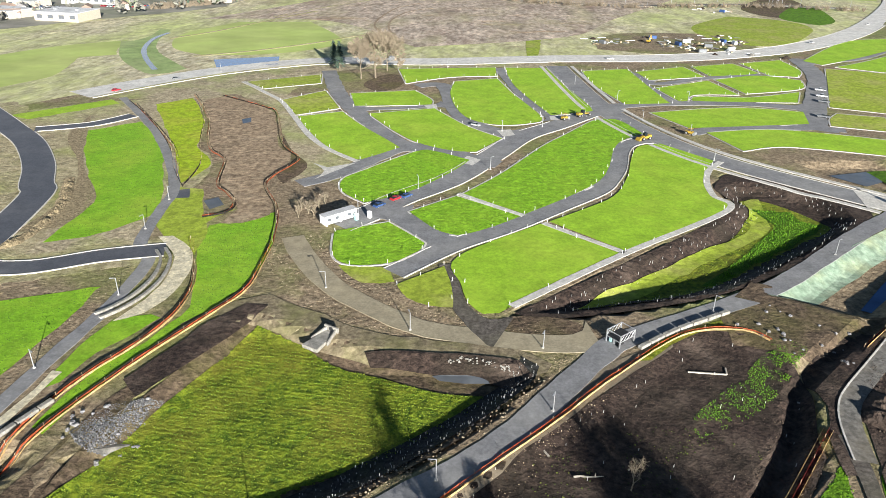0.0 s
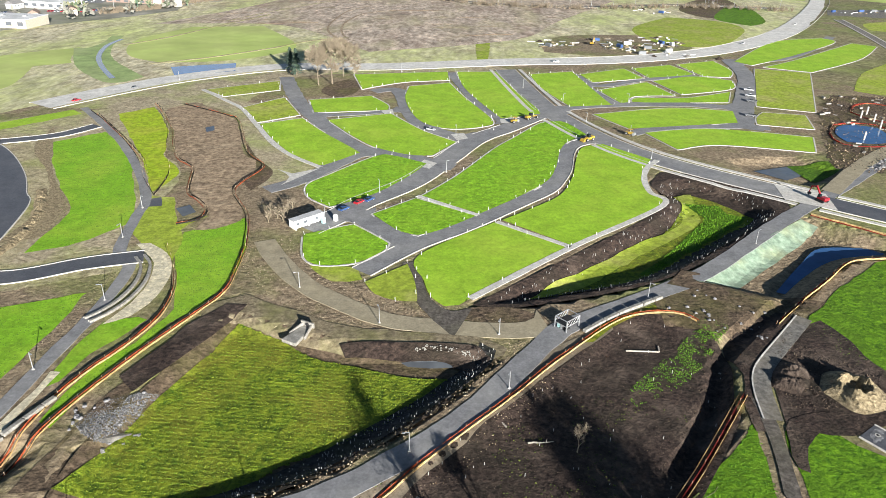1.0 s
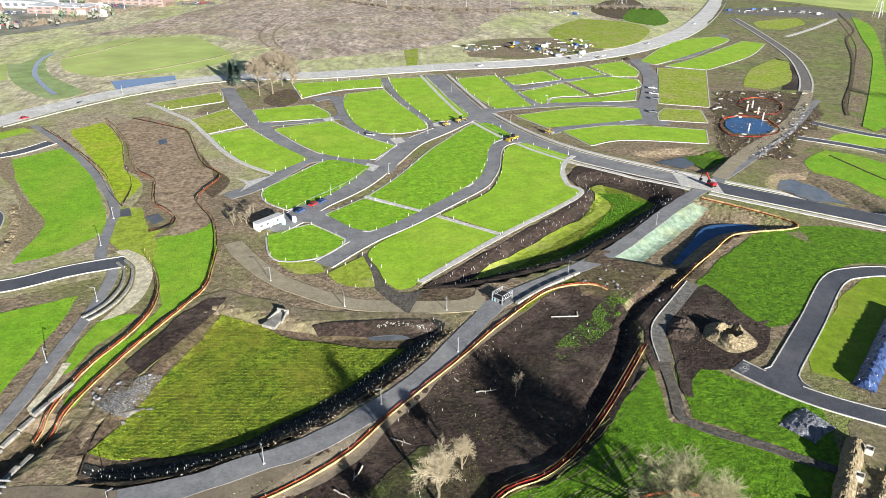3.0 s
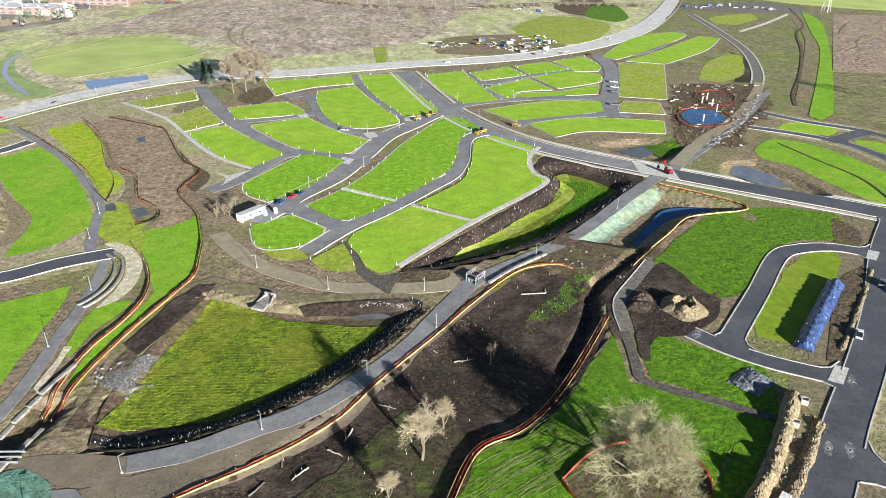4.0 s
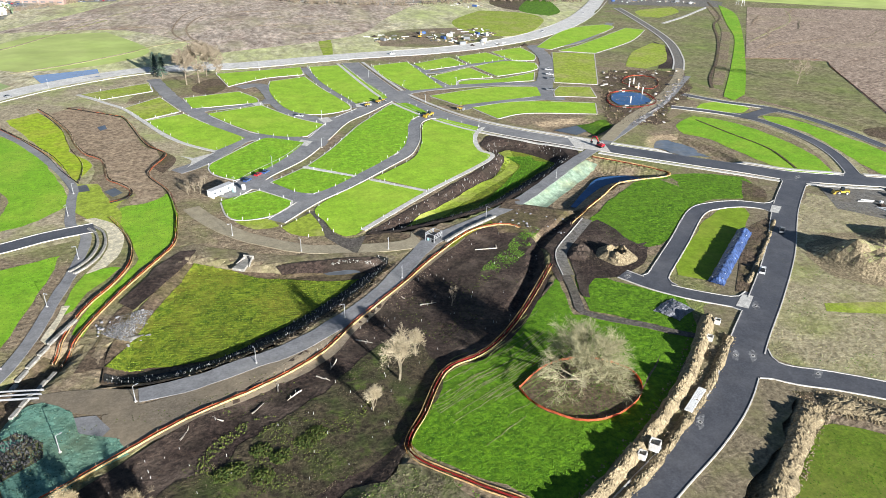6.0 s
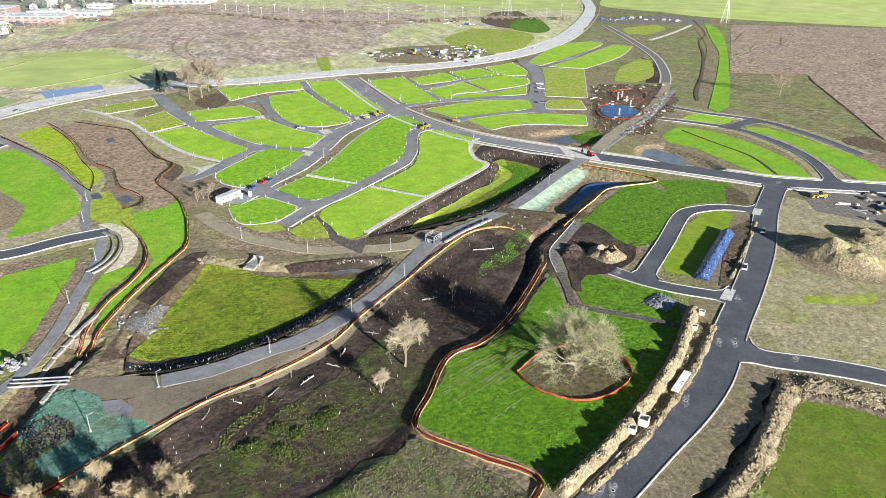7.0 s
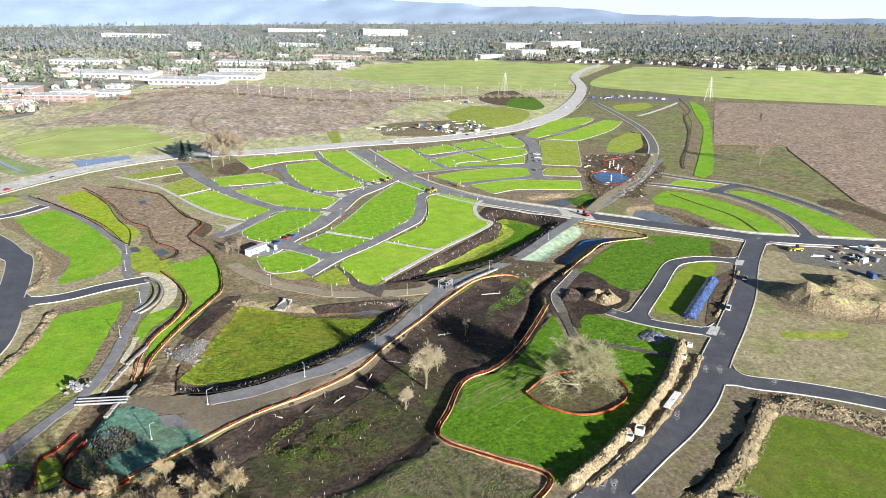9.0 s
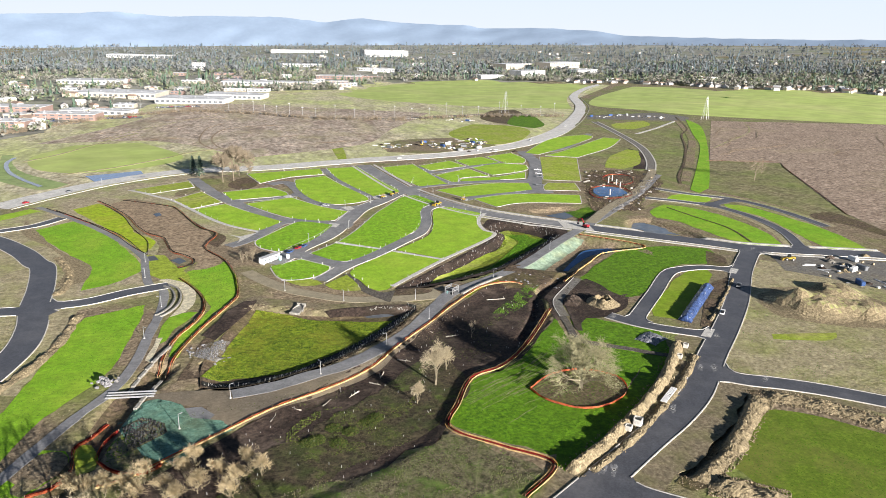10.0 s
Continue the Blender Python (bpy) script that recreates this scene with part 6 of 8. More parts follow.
spoil_bank(spoil_west, 4.6, 3.3, 1, "long bank of tan dug earth beside a pipe trench")
spoil_bank(spoil_mid, 3.4, 1.1, 2, "low bank of tan dug earth beside the kerb")
spoil_bank([(136, 83), (150, 95.5), (164, 108.5), (184, 128)], 2.4, 0.9, 8, "narrow bank of dug earth along the pipe trench")
spoil_bank(spoil_e1, 9.0, 2.0, 3, "rough bank of tan clods beside a ditch")
spoil_bank(spoil_e2, 8.0, 1.7, 4, "rough bank of tan clods beside the green plot")
spoil_bank(spoil_e3, 8.0, 1.5, 5, "rough bank of tan clods along the side street")


def hollow_heap(place, radius, high, seed, label):
    """A round heap of dug earth with a steep hollow bitten out of its middle."""
    bm, rings, around = bmesh.new(), 16, 44
    grid = []
    for r in range(rings + 1):
        row = []
        for k in range(around):
            turn, s = 6.2832 * k / around, r / rings
            wide = radius * (1 + 0.22 * noise.noise((math.cos(turn) * 1.3, math.sin(turn) * 1.3, seed)))
            x, y = place[0] + wide * s * math.cos(turn), place[1] + wide * s * math.sin(turn)
            crest = high * (0.75 + 0.35 * noise.noise((math.cos(turn) * 1.8, math.sin(turn) * 1.8, seed + 5)))
            top = crest * (s / 0.45) ** 2.2 if s < 0.45 else crest * (1 - (s - 0.45) / 0.55) ** 1.1
            lump = 0.35 * noise.noise((x * 1.1, y * 1.1, seed)) + 0.2 * noise.noise((x * 2.9, y * 2.9, seed))
            row.append(bm.verts.new((x, y, max(0.03, top + lump * min(1, top)))))
        grid.append(row)
    for a, b in zip(grid, grid[1:]):
        for k in range(around):
            bm.faces.new((a[k], a[(k + 1) % around], b[(k + 1) % around], b[k]))
    bmesh.ops.remove_doubles(bm, verts=bm.verts[:], dist=0.002)
    rise = [v.co.z for v in bm.verts]
    drape(bm, 0.1)
    for v, z in zip(bm.verts, rise):
        v.co.z += z
    bmesh.ops.recalc_face_normals(bm, faces=bm.faces[:])
    return tagged(part("spoil_bank", bm, SPOIL), label, "spoil bank")


hollow_heap((mound_creek[0][0] + 1, mound_creek[0][1]), 7.6, 3.8, 6, "steep round heap of tan earth with a dug hollow")
spoil_bank([(mound_dark[0][0] - 4, mound_dark[0][1] - 5), mound_dark[0], (mound_dark[0][0] + 4, mound_dark[0][1] + 6)], 8, 2.2, 7, "dark heap of topsoil", MULCH)

for points, width, tall, words in ((ridge_left, 5, 1.2, "low ridge of dug earth along a pipe trench"), (ridge_left_b, 5, 1.2, "low ridge of dug earth along the new street")):
    spoil_bank(points, width, tall, 21, words)
# tall bare trees south of the creek, whose shadows reach the track
for i, place in enumerate(((-86, -8), (-80, -12), (-93, -4), (-100, -8), (-71, -14), (-107, -2), (-58, -18), (-40, -22))):
    bare_tree(place, 21, 9, 130 + i, limbs=10, depth=3, label="tall leafless tree by the creek", fine=0.025)

# clods along the spoil banks
for k, (points, wide) in enumerate(((spoil_west, 8), (spoil_e1, 11), (spoil_e2, 11), (spoil_e3, 10), (spoil_mid, 4))):
    line = curve_through(points, False, 3)
    scatter("clods", [tuple(q) for q in offset(line, wide / 2)] + [tuple(q) for q in offset(line, -wide / 2)][::-1], 1500, 40 + k, CLOD_PALE, 0.32, 0.35, "tan clods fallen from a spoil bank")
for k, outline in enumerate((lot_south, lot_meadow, lot_north_b, lot_court_a, lot_court_c, green_field_a, green_west, green_low, green_strip)):
    scatter("tufts", outline, 2600, 60 + k, YELLOW_TUFT if k < 5 else GREEN_TUFT, 0.35, 0.16, "tufts in the new grass", 0.5)

# loose earth thrown up along the tracks
for k, (points, wide, near) in enumerate(((road_gravel, 22, 3.9), (road_haul[1:9], 20, 3.9), (road_left, 30, 6.2), (road_right, 26, 6.5), (road_path_left, 14, 3.0))):
    line = curve_through(points, False, 3)
    own = [tuple(q) for q in line]
    scatter("clods", [tuple(q) for q in offset(line, wide / 2)] + [tuple(q) for q in offset(line, -wide / 2)][::-1], 2600, 80 + k, LOOSE, 0.22, 0.14, "loose clods along a track",
            keep=lambda X, Y, own=own, near=near: line_distance(X, Y, own) > near)

# black rock at the foot of the banks, reeds, rubble in the sprayed seed
BLACK_ROCK = foliage("black_rock", (0.012, 0.012, 0.014), (0.03, 0.03, 0.032), (0.09, 0.088, 0.085))
scatter("rocks", rip_b, 4200, 120, BLACK_ROCK, 0.28, 0.4, "black rock at the foot of the bank")
scatter("rocks", rip_a, 4200, 121, BLACK_ROCK, 0.28, 0.4, "black rock at the foot of the bank")
scatter("reeds", reeds_b, 3200, 122, DARK_TUFT, 0.35, 0.7, "deep green reeds in the wet basin")
scatter("rocks", teal_rubble, 420, 123, BLACK_ROCK, 0.4, 0.5, "dark broken rock in the sprayed seed")
scatter("tufts", loop_weeds, 160, 124, TUSSOCK, 0.25, 0.2, "weeds inside the fence loop")
scatter("tufts", spray_low, 900, 125, foliage("teal_tufts", (0.04, 0.09, 0.06), (0.09, 0.17, 0.12), (0.16, 0.26, 0.19)), 0.35, 0.25, "tufts sprayed turquoise")
scatter("tufts", [(-92, 40), (-60, 30), (-20, 45), (30, 75), (60, 105), (40, 112), (0, 92), (-40, 66), (-80, 58)], 2600, 126, foliage("wet_weeds", (0.03, 0.04, 0.012), (0.06, 0.075, 0.02), (0.13, 0.16, 0.03)), 0.3, 0.2, "sparse weeds on the dark creek bottom",
        keep=lambda X, Y: np.array([noise.noise((x * 0.07, y * 0.07, 4)) > 0.05 for x, y in zip(X, Y)], bool))
scatter("tufts", dry_field, 3200, 127, GREEN_TUFT, 0.4, 0.15, "thin green grass in the dry field", keep=lambda X, Y: np.array([noise.noise((x * 0.05, y * 0.05, 8)) > 0.08 for x, y in zip(X, Y)], bool))

# weeds and dead stalks in patches across the lower creek bottom
scatter("tufts", weeds_wide, 15000, 130, foliage("creek_grass", (0.035, 0.05, 0.014), (0.065, 0.085, 0.02), (0.12, 0.14, 0.03)), 0.24, 0.2, "dark green weeds on the creek bottom", keep=patchy(0.06, 3, -0.05))
scatter("tufts", weeds_wide, 13000, 131, foliage("dead_stalks", (0.06, 0.048, 0.03), (0.11, 0.09, 0.055), (0.19, 0.155, 0.095)), 0.17, 0.26, "dead brown stalks on the creek bottom", keep=patchy(0.07, 9, -0.02))
scatter("tufts", weeds_right, 7000, 132, DARK_TUFT, 0.24, 0.22, "green tufts among the dead weeds", keep=patchy(0.08, 5, 0.12))
scatter("tufts", green_corner, 2600, 133, DARK_TUFT, 0.3, 0.16, "tufts in the green plot")
scatter("clods", soil_e, 1400, 134, LOOSE, 0.3, 0.3, "clods along the ditch")
scatter("clods", soil_creek, 1200, 135, CLOD, 0.3, 0.3, "dark clods beside the creek path")


# ---- the town on the plain, and the hills behind it ----

def town_place(az, r):
    return LOOKOUT[0] + r * math.sin(radians(az)), LOOKOUT[1] + r * math.cos(radians(az))


ROOF_WHITE = plain("white_membrane_roof", (0.62, 0.62, 0.62), 0.7, vary=0.25, scale=0.05)
ROOF_GREY = plain("grey_shingles", (0.22, 0.21, 0.21), 0.85)
ROOF_BROWN = plain("brown_shingles", (0.27, 0.2, 0.16), 0.85)
WALL_WHITE = plain("white_siding", (0.55, 0.54, 0.52), 0.7, vary=0.3, scale=0.08)
WALL_TAN = plain("tan_siding", (0.5, 0.44, 0.36), 0.7)
WALL_BRICK = plain("red_brick_wall", (0.3, 0.21, 0.18), 0.85)
GLAZING = plain("grey_window_glass", (0.12, 0.13, 0.145), 0.2)
TOWN_FLOOR = surface("town_ground", (0.2, 0.2, 0.16), (0.38, 0.36, 0.31), (0.22, 0.25, 0.14), 0.03, 0.006, bump=0)


def box(bm, x0, y0, z0, x1, y1, z1):
    made = bmesh.ops.create_cube(bm, size=1, matrix=Matrix.LocRotScale(((x0 + x1) / 2, (y0 + y1) / 2, (z0 + z1) / 2), None, (x1 - x0, y1 - y0, z1 - z0)))
    return made["verts"]


def house(wide, deep, tall, wall, roof, label):
    """A gabled house with eaves, windows and a door; its base is at the origin."""
    ob = tagged(new("house"), label, "house", "houses of the town")
    bm = bmesh.new()
    box(bm, -wide / 2, -deep / 2, -3, wide / 2, deep / 2, tall)
    part("wall", bm, wall, ob)
    bm = bmesh.new()
    e, rise = 0.6, deep * 0.32
    a = [bm.verts.new(v) for v in ((-wide / 2 - e, -deep / 2 - e, tall), (wide / 2 + e, -deep / 2 - e, tall), (wide / 2 + e, deep / 2 + e, tall), (-wide / 2 - e, deep / 2 + e, tall),
                                   (-wide / 2 - e, 0, tall + rise), (wide / 2 + e, 0, tall + rise))]
    for f in ((0, 1, 5, 4), (2, 3, 4, 5), (0, 4, 3), (1, 2, 5), (3, 2, 1, 0)):
        bm.faces.new([a[k] for k in f])
    part("roof", bm, roof, ob)
    for k in range(3):
        bm = bmesh.new()
        x = (k - 1) * wide * 0.3
        box(bm, x - 0.7, -deep / 2 - 0.05, tall * 0.5, x + 0.7, -deep / 2 + 0.05, tall * 0.5 + 1.3)
        part("window", bm, GLAZING, ob)
    return ob


def block(wide, deep, tall, wall, roof, label, storeys=1, name="commercial_building"):
    """A flat-roofed building with a parapet, roof plant and rows of windows."""
    ob = tagged(new(name), label, "building")
    bm = bmesh.new()
    box(bm, -wide / 2, -deep / 2, -4, wide / 2, deep / 2, tall)
    part("wall", bm, wall, ob)
    bm = bmesh.new()
    box(bm, -wide / 2 - 0.3, -deep / 2 - 0.3, tall, wide / 2 + 0.3, deep / 2 + 0.3, tall + 0.5)
    part("roof", bm, roof, ob)
    for k in range(max(2, int(wide / 22))):
        bm = bmesh.new()
        x = -wide / 2 + (k + 0.5) * wide / max(2, int(wide / 22))
        box(bm, x - 1.6, -1.3, tall + 0.5, x + 1.6, 1.3, tall + 2.0)
        part("roof_unit", bm, STEEL, ob)
    for s in range(storeys):
        z = (s + 0.35) * tall / storeys
        for k in range(max(3, int(wide / 9))):
            bm = bmesh.new()
            x = -wide / 2 + (k + 0.5) * wide / max(3, int(wide / 9))
            box(bm, x - 2.6, -deep / 2 - 0.12, z, x + 2.6, -deep / 2 + 0.1, z + 0.42 * tall / storeys)
            part("window", bm, GLAZING, ob)
    return ob


BUILT = []
# commercial buildings: place, size, height, turn, walls, storeys
for (x, y), (wide, deep, tall), turn, wall, roof, storeys, words in (
        ((-356, 1030), (105, 38, 8), 12, WALL_BRICK, ROOF_WHITE, 2, "red brick shop row with a white flat roof"),
        ((-262, 940), (80, 34, 8), 12, WALL_BRICK, ROOF_WHITE, 2, "red brick shop row with a white flat roof"),
        ((-322, 850), (70, 32, 8), 12, WALL_BRICK, ROOF_WHITE, 2, "red brick shop row with a white flat roof"),
        ((-400, 790), (60, 30, 7), 15, WALL_WHITE, ROOF_WHITE, 1, "white showroom beside the railway"),
        ((-214, 1010), (60, 30, 7), 20, WALL_WHITE, ROOF_WHITE, 1, "white flat-roofed showroom near the railway"),
        ((-238, 1310), (150, 80, 9), 14, WALL_TAN, ROOF_WHITE, 1, "large warehouse with a white roof"),
        ((-105, 1215), (120, 70, 9), 16, WALL_WHITE, ROOF_WHITE, 1, "large store with a white roof"),
        ((-30, 1300), (110, 60, 9), 18, WALL_WHITE, ROOF_WHITE, 1, "large store with a white roof"),
        ((16, 1640), (140, 60, 9), 20, WALL_WHITE, ROOF_WHITE, 1, "long warehouse with a white roof"),
        ((120, 1610), (100, 50, 8), 22, WALL_TAN, ROOF_WHITE, 1, "warehouse with a white roof"),
        ((250, 1790), (120, 50, 8), 20, WALL_BRICK, ROOF_WHITE, 1, "red and white shop row"),
        ((700, 1850), (90, 40, 9), -20, WALL_WHITE, ROOF_WHITE, 2, "white flat-roofed building behind the field"),
        ((838, 1880), (110, 50, 16), -25, WALL_WHITE, ROOF_WHITE, 4, "white four-storey building behind the field"),
        ((1048, 2100), (170, 60, 22), -28, WALL_TAN, ROOF_WHITE, 5, "large tan hospital-like building behind the field"),
        ((1032, 1890), (110, 40, 12), -28, WALL_WHITE, ROOF_WHITE, 3, "white building behind the field"),
        ((900, 2150), (130, 60, 18), -26, WALL_TAN, ROOF_WHITE, 4, "tan four-storey building behind the field"),
        ((420, 2150), (120, 60, 9), 5, WALL_WHITE, ROOF_WHITE, 1, "warehouse with a white roof among trees"),
        ((200, 2300), (140, 60, 9), 10, WALL_WHITE, ROOF_WHITE, 1, "warehouse with a white roof among trees"),
        ((-330, 1600), (130, 60, 9), 10, WALL_WHITE, ROOF_WHITE, 1, "warehouse with a white roof among trees"),
        ((640, 3000), (200, 70, 25), -5, WALL_WHITE, ROOF_WHITE, 4, "long white building far off among trees"),
        ((300, 3300), (260, 70, 12), 5, WALL_WHITE, ROOF_WHITE, 1, "long white building far off among trees"),
        ((-350, 2900), (240, 70, 12), 15, WALL_WHITE, ROOF_WHITE, 1, "long white building far off among trees"),
        ((-120, 2150), (36, 20, 22), 10, WALL_WHITE, ROOF_WHITE, 3, "tall white office block among trees")):
    BUILT.append((x, y, wide))
    b = block(wide, deep, tall, wall, roof, words, storeys)
    b.matrix_basis = pose(x, y, height(x, y), 0, 0, -turn)

# further shops and sheds of the same kinds along the railway
rnd = random.Random(19)
for i in range(120):
    az = rnd.uniform(-40, 4) if i < 95 else rnd.uniform(4, 40)
    x, y = town_place(az, np.interp(az, EDGE_AZ, EDGE_R) + 25 + 700 * rnd.random() ** 1.4)
    wide, deep = rnd.uniform(18, 60), rnd.uniform(12, 34)
    if all(math.hypot(x - p, y - q) > (wide + w) * 0.52 for p, q, w in BUILT):
        BUILT.append((x, y, wide))
        b = block(wide, deep, rnd.uniform(5, 8), (WALL_WHITE, WALL_TAN, WALL_BRICK)[i % 3], (ROOF_WHITE, ROOF_WHITE, ROOF_GREY)[i % 3 if i % 2 else 0], "flat-roofed shop or shed in the town")
        b.matrix_basis = pose(x, y, height(x, y), 0, 0, -15 + rnd.uniform(-8, 8))

# car parks with rows of parked cars
for x, y, wide, deep in ((-300, 900, 60, 26), (-200, 950, 60, 24), (-390, 840, 60, 26), (-130, 1120, 70, 24), (-440, 730, 60, 30), (-360, 760, 50, 24), (60, 1560, 80, 24)):
    lot = sheet("car_park", [(x - wide / 2, y - deep / 2), (x + wide / 2, y - deep / 2), (x + wide / 2, y + deep / 2), (x - wide / 2, y + deep / 2)], ASPHALT_OLD, 0.5, smooth=False, dug=True, label="grey asphalt car park of the shops")

# houses
rnd = random.Random(7)
KINDS = [house(14, 10, 5.5, WALL_WHITE, ROOF_GREY, "white house with a grey gable roof"), house(13, 9, 6, WALL_TAN, ROOF_BROWN, "tan house with a brown gable roof"),
         house(16, 10, 5, WALL_WHITE, ROOF_BROWN, "white house with a brown gable roof"), house(15, 10, 5.5, WALL_TAN, ROOF_WHITE, "house with a pale gable roof")]
for i in range(296):
    az = rnd.uniform(27, 56) if i % 3 == 0 else rnd.uniform(-38, 58)
    edge = np.interp(az, EDGE_AZ, EDGE_R)
    r = edge + (rnd.uniform(10, 110) if i % 3 == 0 else 60 + rnd.random() ** 1.5 * 1500)
    x, y = town_place(az, r)
    m = pose(x, y, height(x, y), 0, 0, rnd.uniform(0, 360))
    if i < 4:
        KINDS[i].matrix_basis = m
    else:
        copy_thing(KINDS[i % 4], m)


OLIVE = foliage("olive_leaves", (0.1, 0.14, 0.085), (0.15, 0.19, 0.115), (0.24, 0.22, 0.13))


sheet("ground_town", [town_place(az, float(np.interp(az, EDGE_AZ, EDGE_R)) * 1.005) for az in range(-60, 64, 3)] + [town_place(az, 4290) for az in range(63, -61, -6)], TOWN_FLOOR, 0.2, smooth=False, dug=True,
      label="streets and gardens of the town")


# woods
def woods(count, seed, conifers, material, near, far, label, tall=(9, 20), start=0):
    """Many small uneven trees between the town's edge and the hills, as one mesh."""
    rnd = np.random.default_rng(seed)
    az = rnd.uniform(-45, 60, count)
    edge = np.interp(az, EDGE_AZ, EDGE_R)
    u = rnd.random(count) ** 1.25
    r = 1 / ((1 - u) / np.maximum(edge * near, start) + u / far)
    X, Y = LOOKOUT[0] + r * np.sin(np.radians(az)), LOOKOUT[1] + r * np.cos(np.radians(az))
    thin = np.array([noise.noise((x * 0.004, y * 0.004, seed)) for x, y in zip(X, Y)]) > -0.22
    for x, y, wide in BUILT:
        thin &= (np.hypot(X - x, Y - y) > wide * 0.62) & ~((np.abs(X - x + (Y - y) * x / max(y, 1)) < wide * 0.5) & (Y < y) & (Y > y - 70))
    shops = (az < -4) & (r < edge + 420)  # few trees stand among the shops
    thin &= ~shops | (rnd.random(count) < 0.12)
    X, Y = X[thin], Y[thin]
    n = len(X)
    Z, T = heights(X, Y), rnd.uniform(*tall, n)
    verts, faces = [], []
    for x, y, z, t in zip(X, Y, Z, T):
        if conifers:
            for k in range(3):
                b, low, top, wide, turn = len(verts), t * (0.08 + 0.27 * k), t * (0.48 + 0.26 * k), t * 0.2 * (1 - 0.24 * k), rnd.uniform(0, 6)
                for s in range(5):
                    c, q = turn + s * 1.2566, wide * rnd.uniform(0.7, 1.25)
                    verts.append((x + q * math.cos(c), y + q * math.sin(c), z + low))
                verts.append((x, y, z + top))
                faces += [(b + s, b + (s + 1) % 5, b + 5) for s in range(5)]
            continue
        # an open crown of many small clumps about a short stem
        spots = rnd.normal(0, 1, (22, 3)) * (t * 0.17, t * 0.17, t * 0.16)
        ways = rnd.normal(0, 1, (22, 2, 3)) * t * 0.085
        for q, (u, v) in zip(spots, ways):
            b, cx, cy, cz = len(verts), x + q[0], y + q[1], z + max(t * 0.12, t * 0.55 + q[2])
            verts += [(cx - u[0], cy - u[1], cz - u[2]), (cx + v[0], cy + v[1], cz + v[2]), (cx + u[0], cy + u[1], cz + u[2]), (cx - v[0], cy - v[1], cz - v[2])]
            faces.append((b, b + 1, b + 2, b + 3))
    return tagged(mesh_object("woods", verts, faces, material), label, "trees", kind="stuff")


woods(2000, 11, True, CONIFER, 1.03, 2900, "dark conifers among the houses of the town", (11, 24))
woods(7500, 12, False, BROADLEAF, 1.02, 2900, "leafless and brown trees among the houses of the town", (9, 17))
woods(5500, 13, False, OLIVE, 1.03, 2900, "green and yellowing trees among the houses", (8, 15))
# these two belts wear the leaf colours with painted haze
woods(2600, 14, True, CONIFER_FAR, 1.03, 4450, "far conifers towards the hills, tinted blue grey for haze", (13, 26), 2300)
woods(6500, 15, False, TREES_FAR, 1.03, 4400, "far trees towards the hills, tinted blue grey for haze", (12, 22), 2200)

# bare hedge along the railway
t = Tubes()
rnd = random.Random(5)
for a, b in zip(road_rail, road_rail[1:]):
    for k in range(95):
        s, off = rnd.random(), rnd.uniform(-34, -12)
        x, y = a[0] + (b[0] - a[0]) * s, a[1] + (b[1] - a[1]) * s + off
        z, tall = height(x, y), rnd.uniform(3, 7)
        for _ in range(7):
            c = Vector((x, y, z))
            t.add(c, c + Vector((rnd.gauss(0, 0.35) * tall, rnd.gauss(0, 0.35) * tall, tall * rnd.uniform(0.6, 1))), 0.22, 0.1)
tagged(t.mesh("hedge", RUST, None), "leafless brown hedge along the railway", "hedge", kind="stuff")

# hills, with the blue of distance haze painted into their base colour
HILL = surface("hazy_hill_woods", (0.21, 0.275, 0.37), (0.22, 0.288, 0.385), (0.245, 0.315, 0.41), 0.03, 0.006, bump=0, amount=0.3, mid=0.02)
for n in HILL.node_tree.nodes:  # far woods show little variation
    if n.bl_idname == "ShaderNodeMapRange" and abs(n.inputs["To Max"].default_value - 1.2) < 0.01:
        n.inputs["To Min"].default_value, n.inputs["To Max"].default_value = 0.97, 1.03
RIDGE = [(-60, 120), (-14, 133), (-10.6, 142), (-7, 161), (-3.3, 142), (0, 154), (4.7, 158), (7.7, 132), (10.7, 165), (14.2, 140), (19, 139), (20, 120), (24.4, 133), (28.7, 125), (31.2, 99), (38.9, 101), (44.4, 106), (49, 118), (70, 140)]
ridge_az, ridge_h = zip(*RIDGE)
verts, faces, steps = [], [], 221
for i in range(steps):
    az = -60 + 130 * i / (steps - 1)
    top = np.interp(az, ridge_az, ridge_h) + 5 * noise.noise((az * 0.8, 0, 1)) + 2.5 * noise.noise((az * 3, 0, 2))
    low = float(np.interp(az, (-40, -14, 17, 48, 70), (-60, -52, 5, 65, 70)))
    for k in range(9):
        s = k / 8
        r = 4320 + 380 * s + 40 * noise.noise((az * 0.5, s * 3, 4))
        x, y = town_place(az, r)
        verts.append((x, y, low + (top - low) * (s ** 0.85) if k < 8 else top))
for i in range(steps - 1):
    for k in range(8):
        a = i * 9 + k
        faces.append((a, a + 9, a + 10, a + 1))
hills = tagged(mesh_object("backdrop_hills", verts, faces, HILL), "long wooded hills on the horizon, painted blue with haze", kind="structure")
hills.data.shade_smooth()

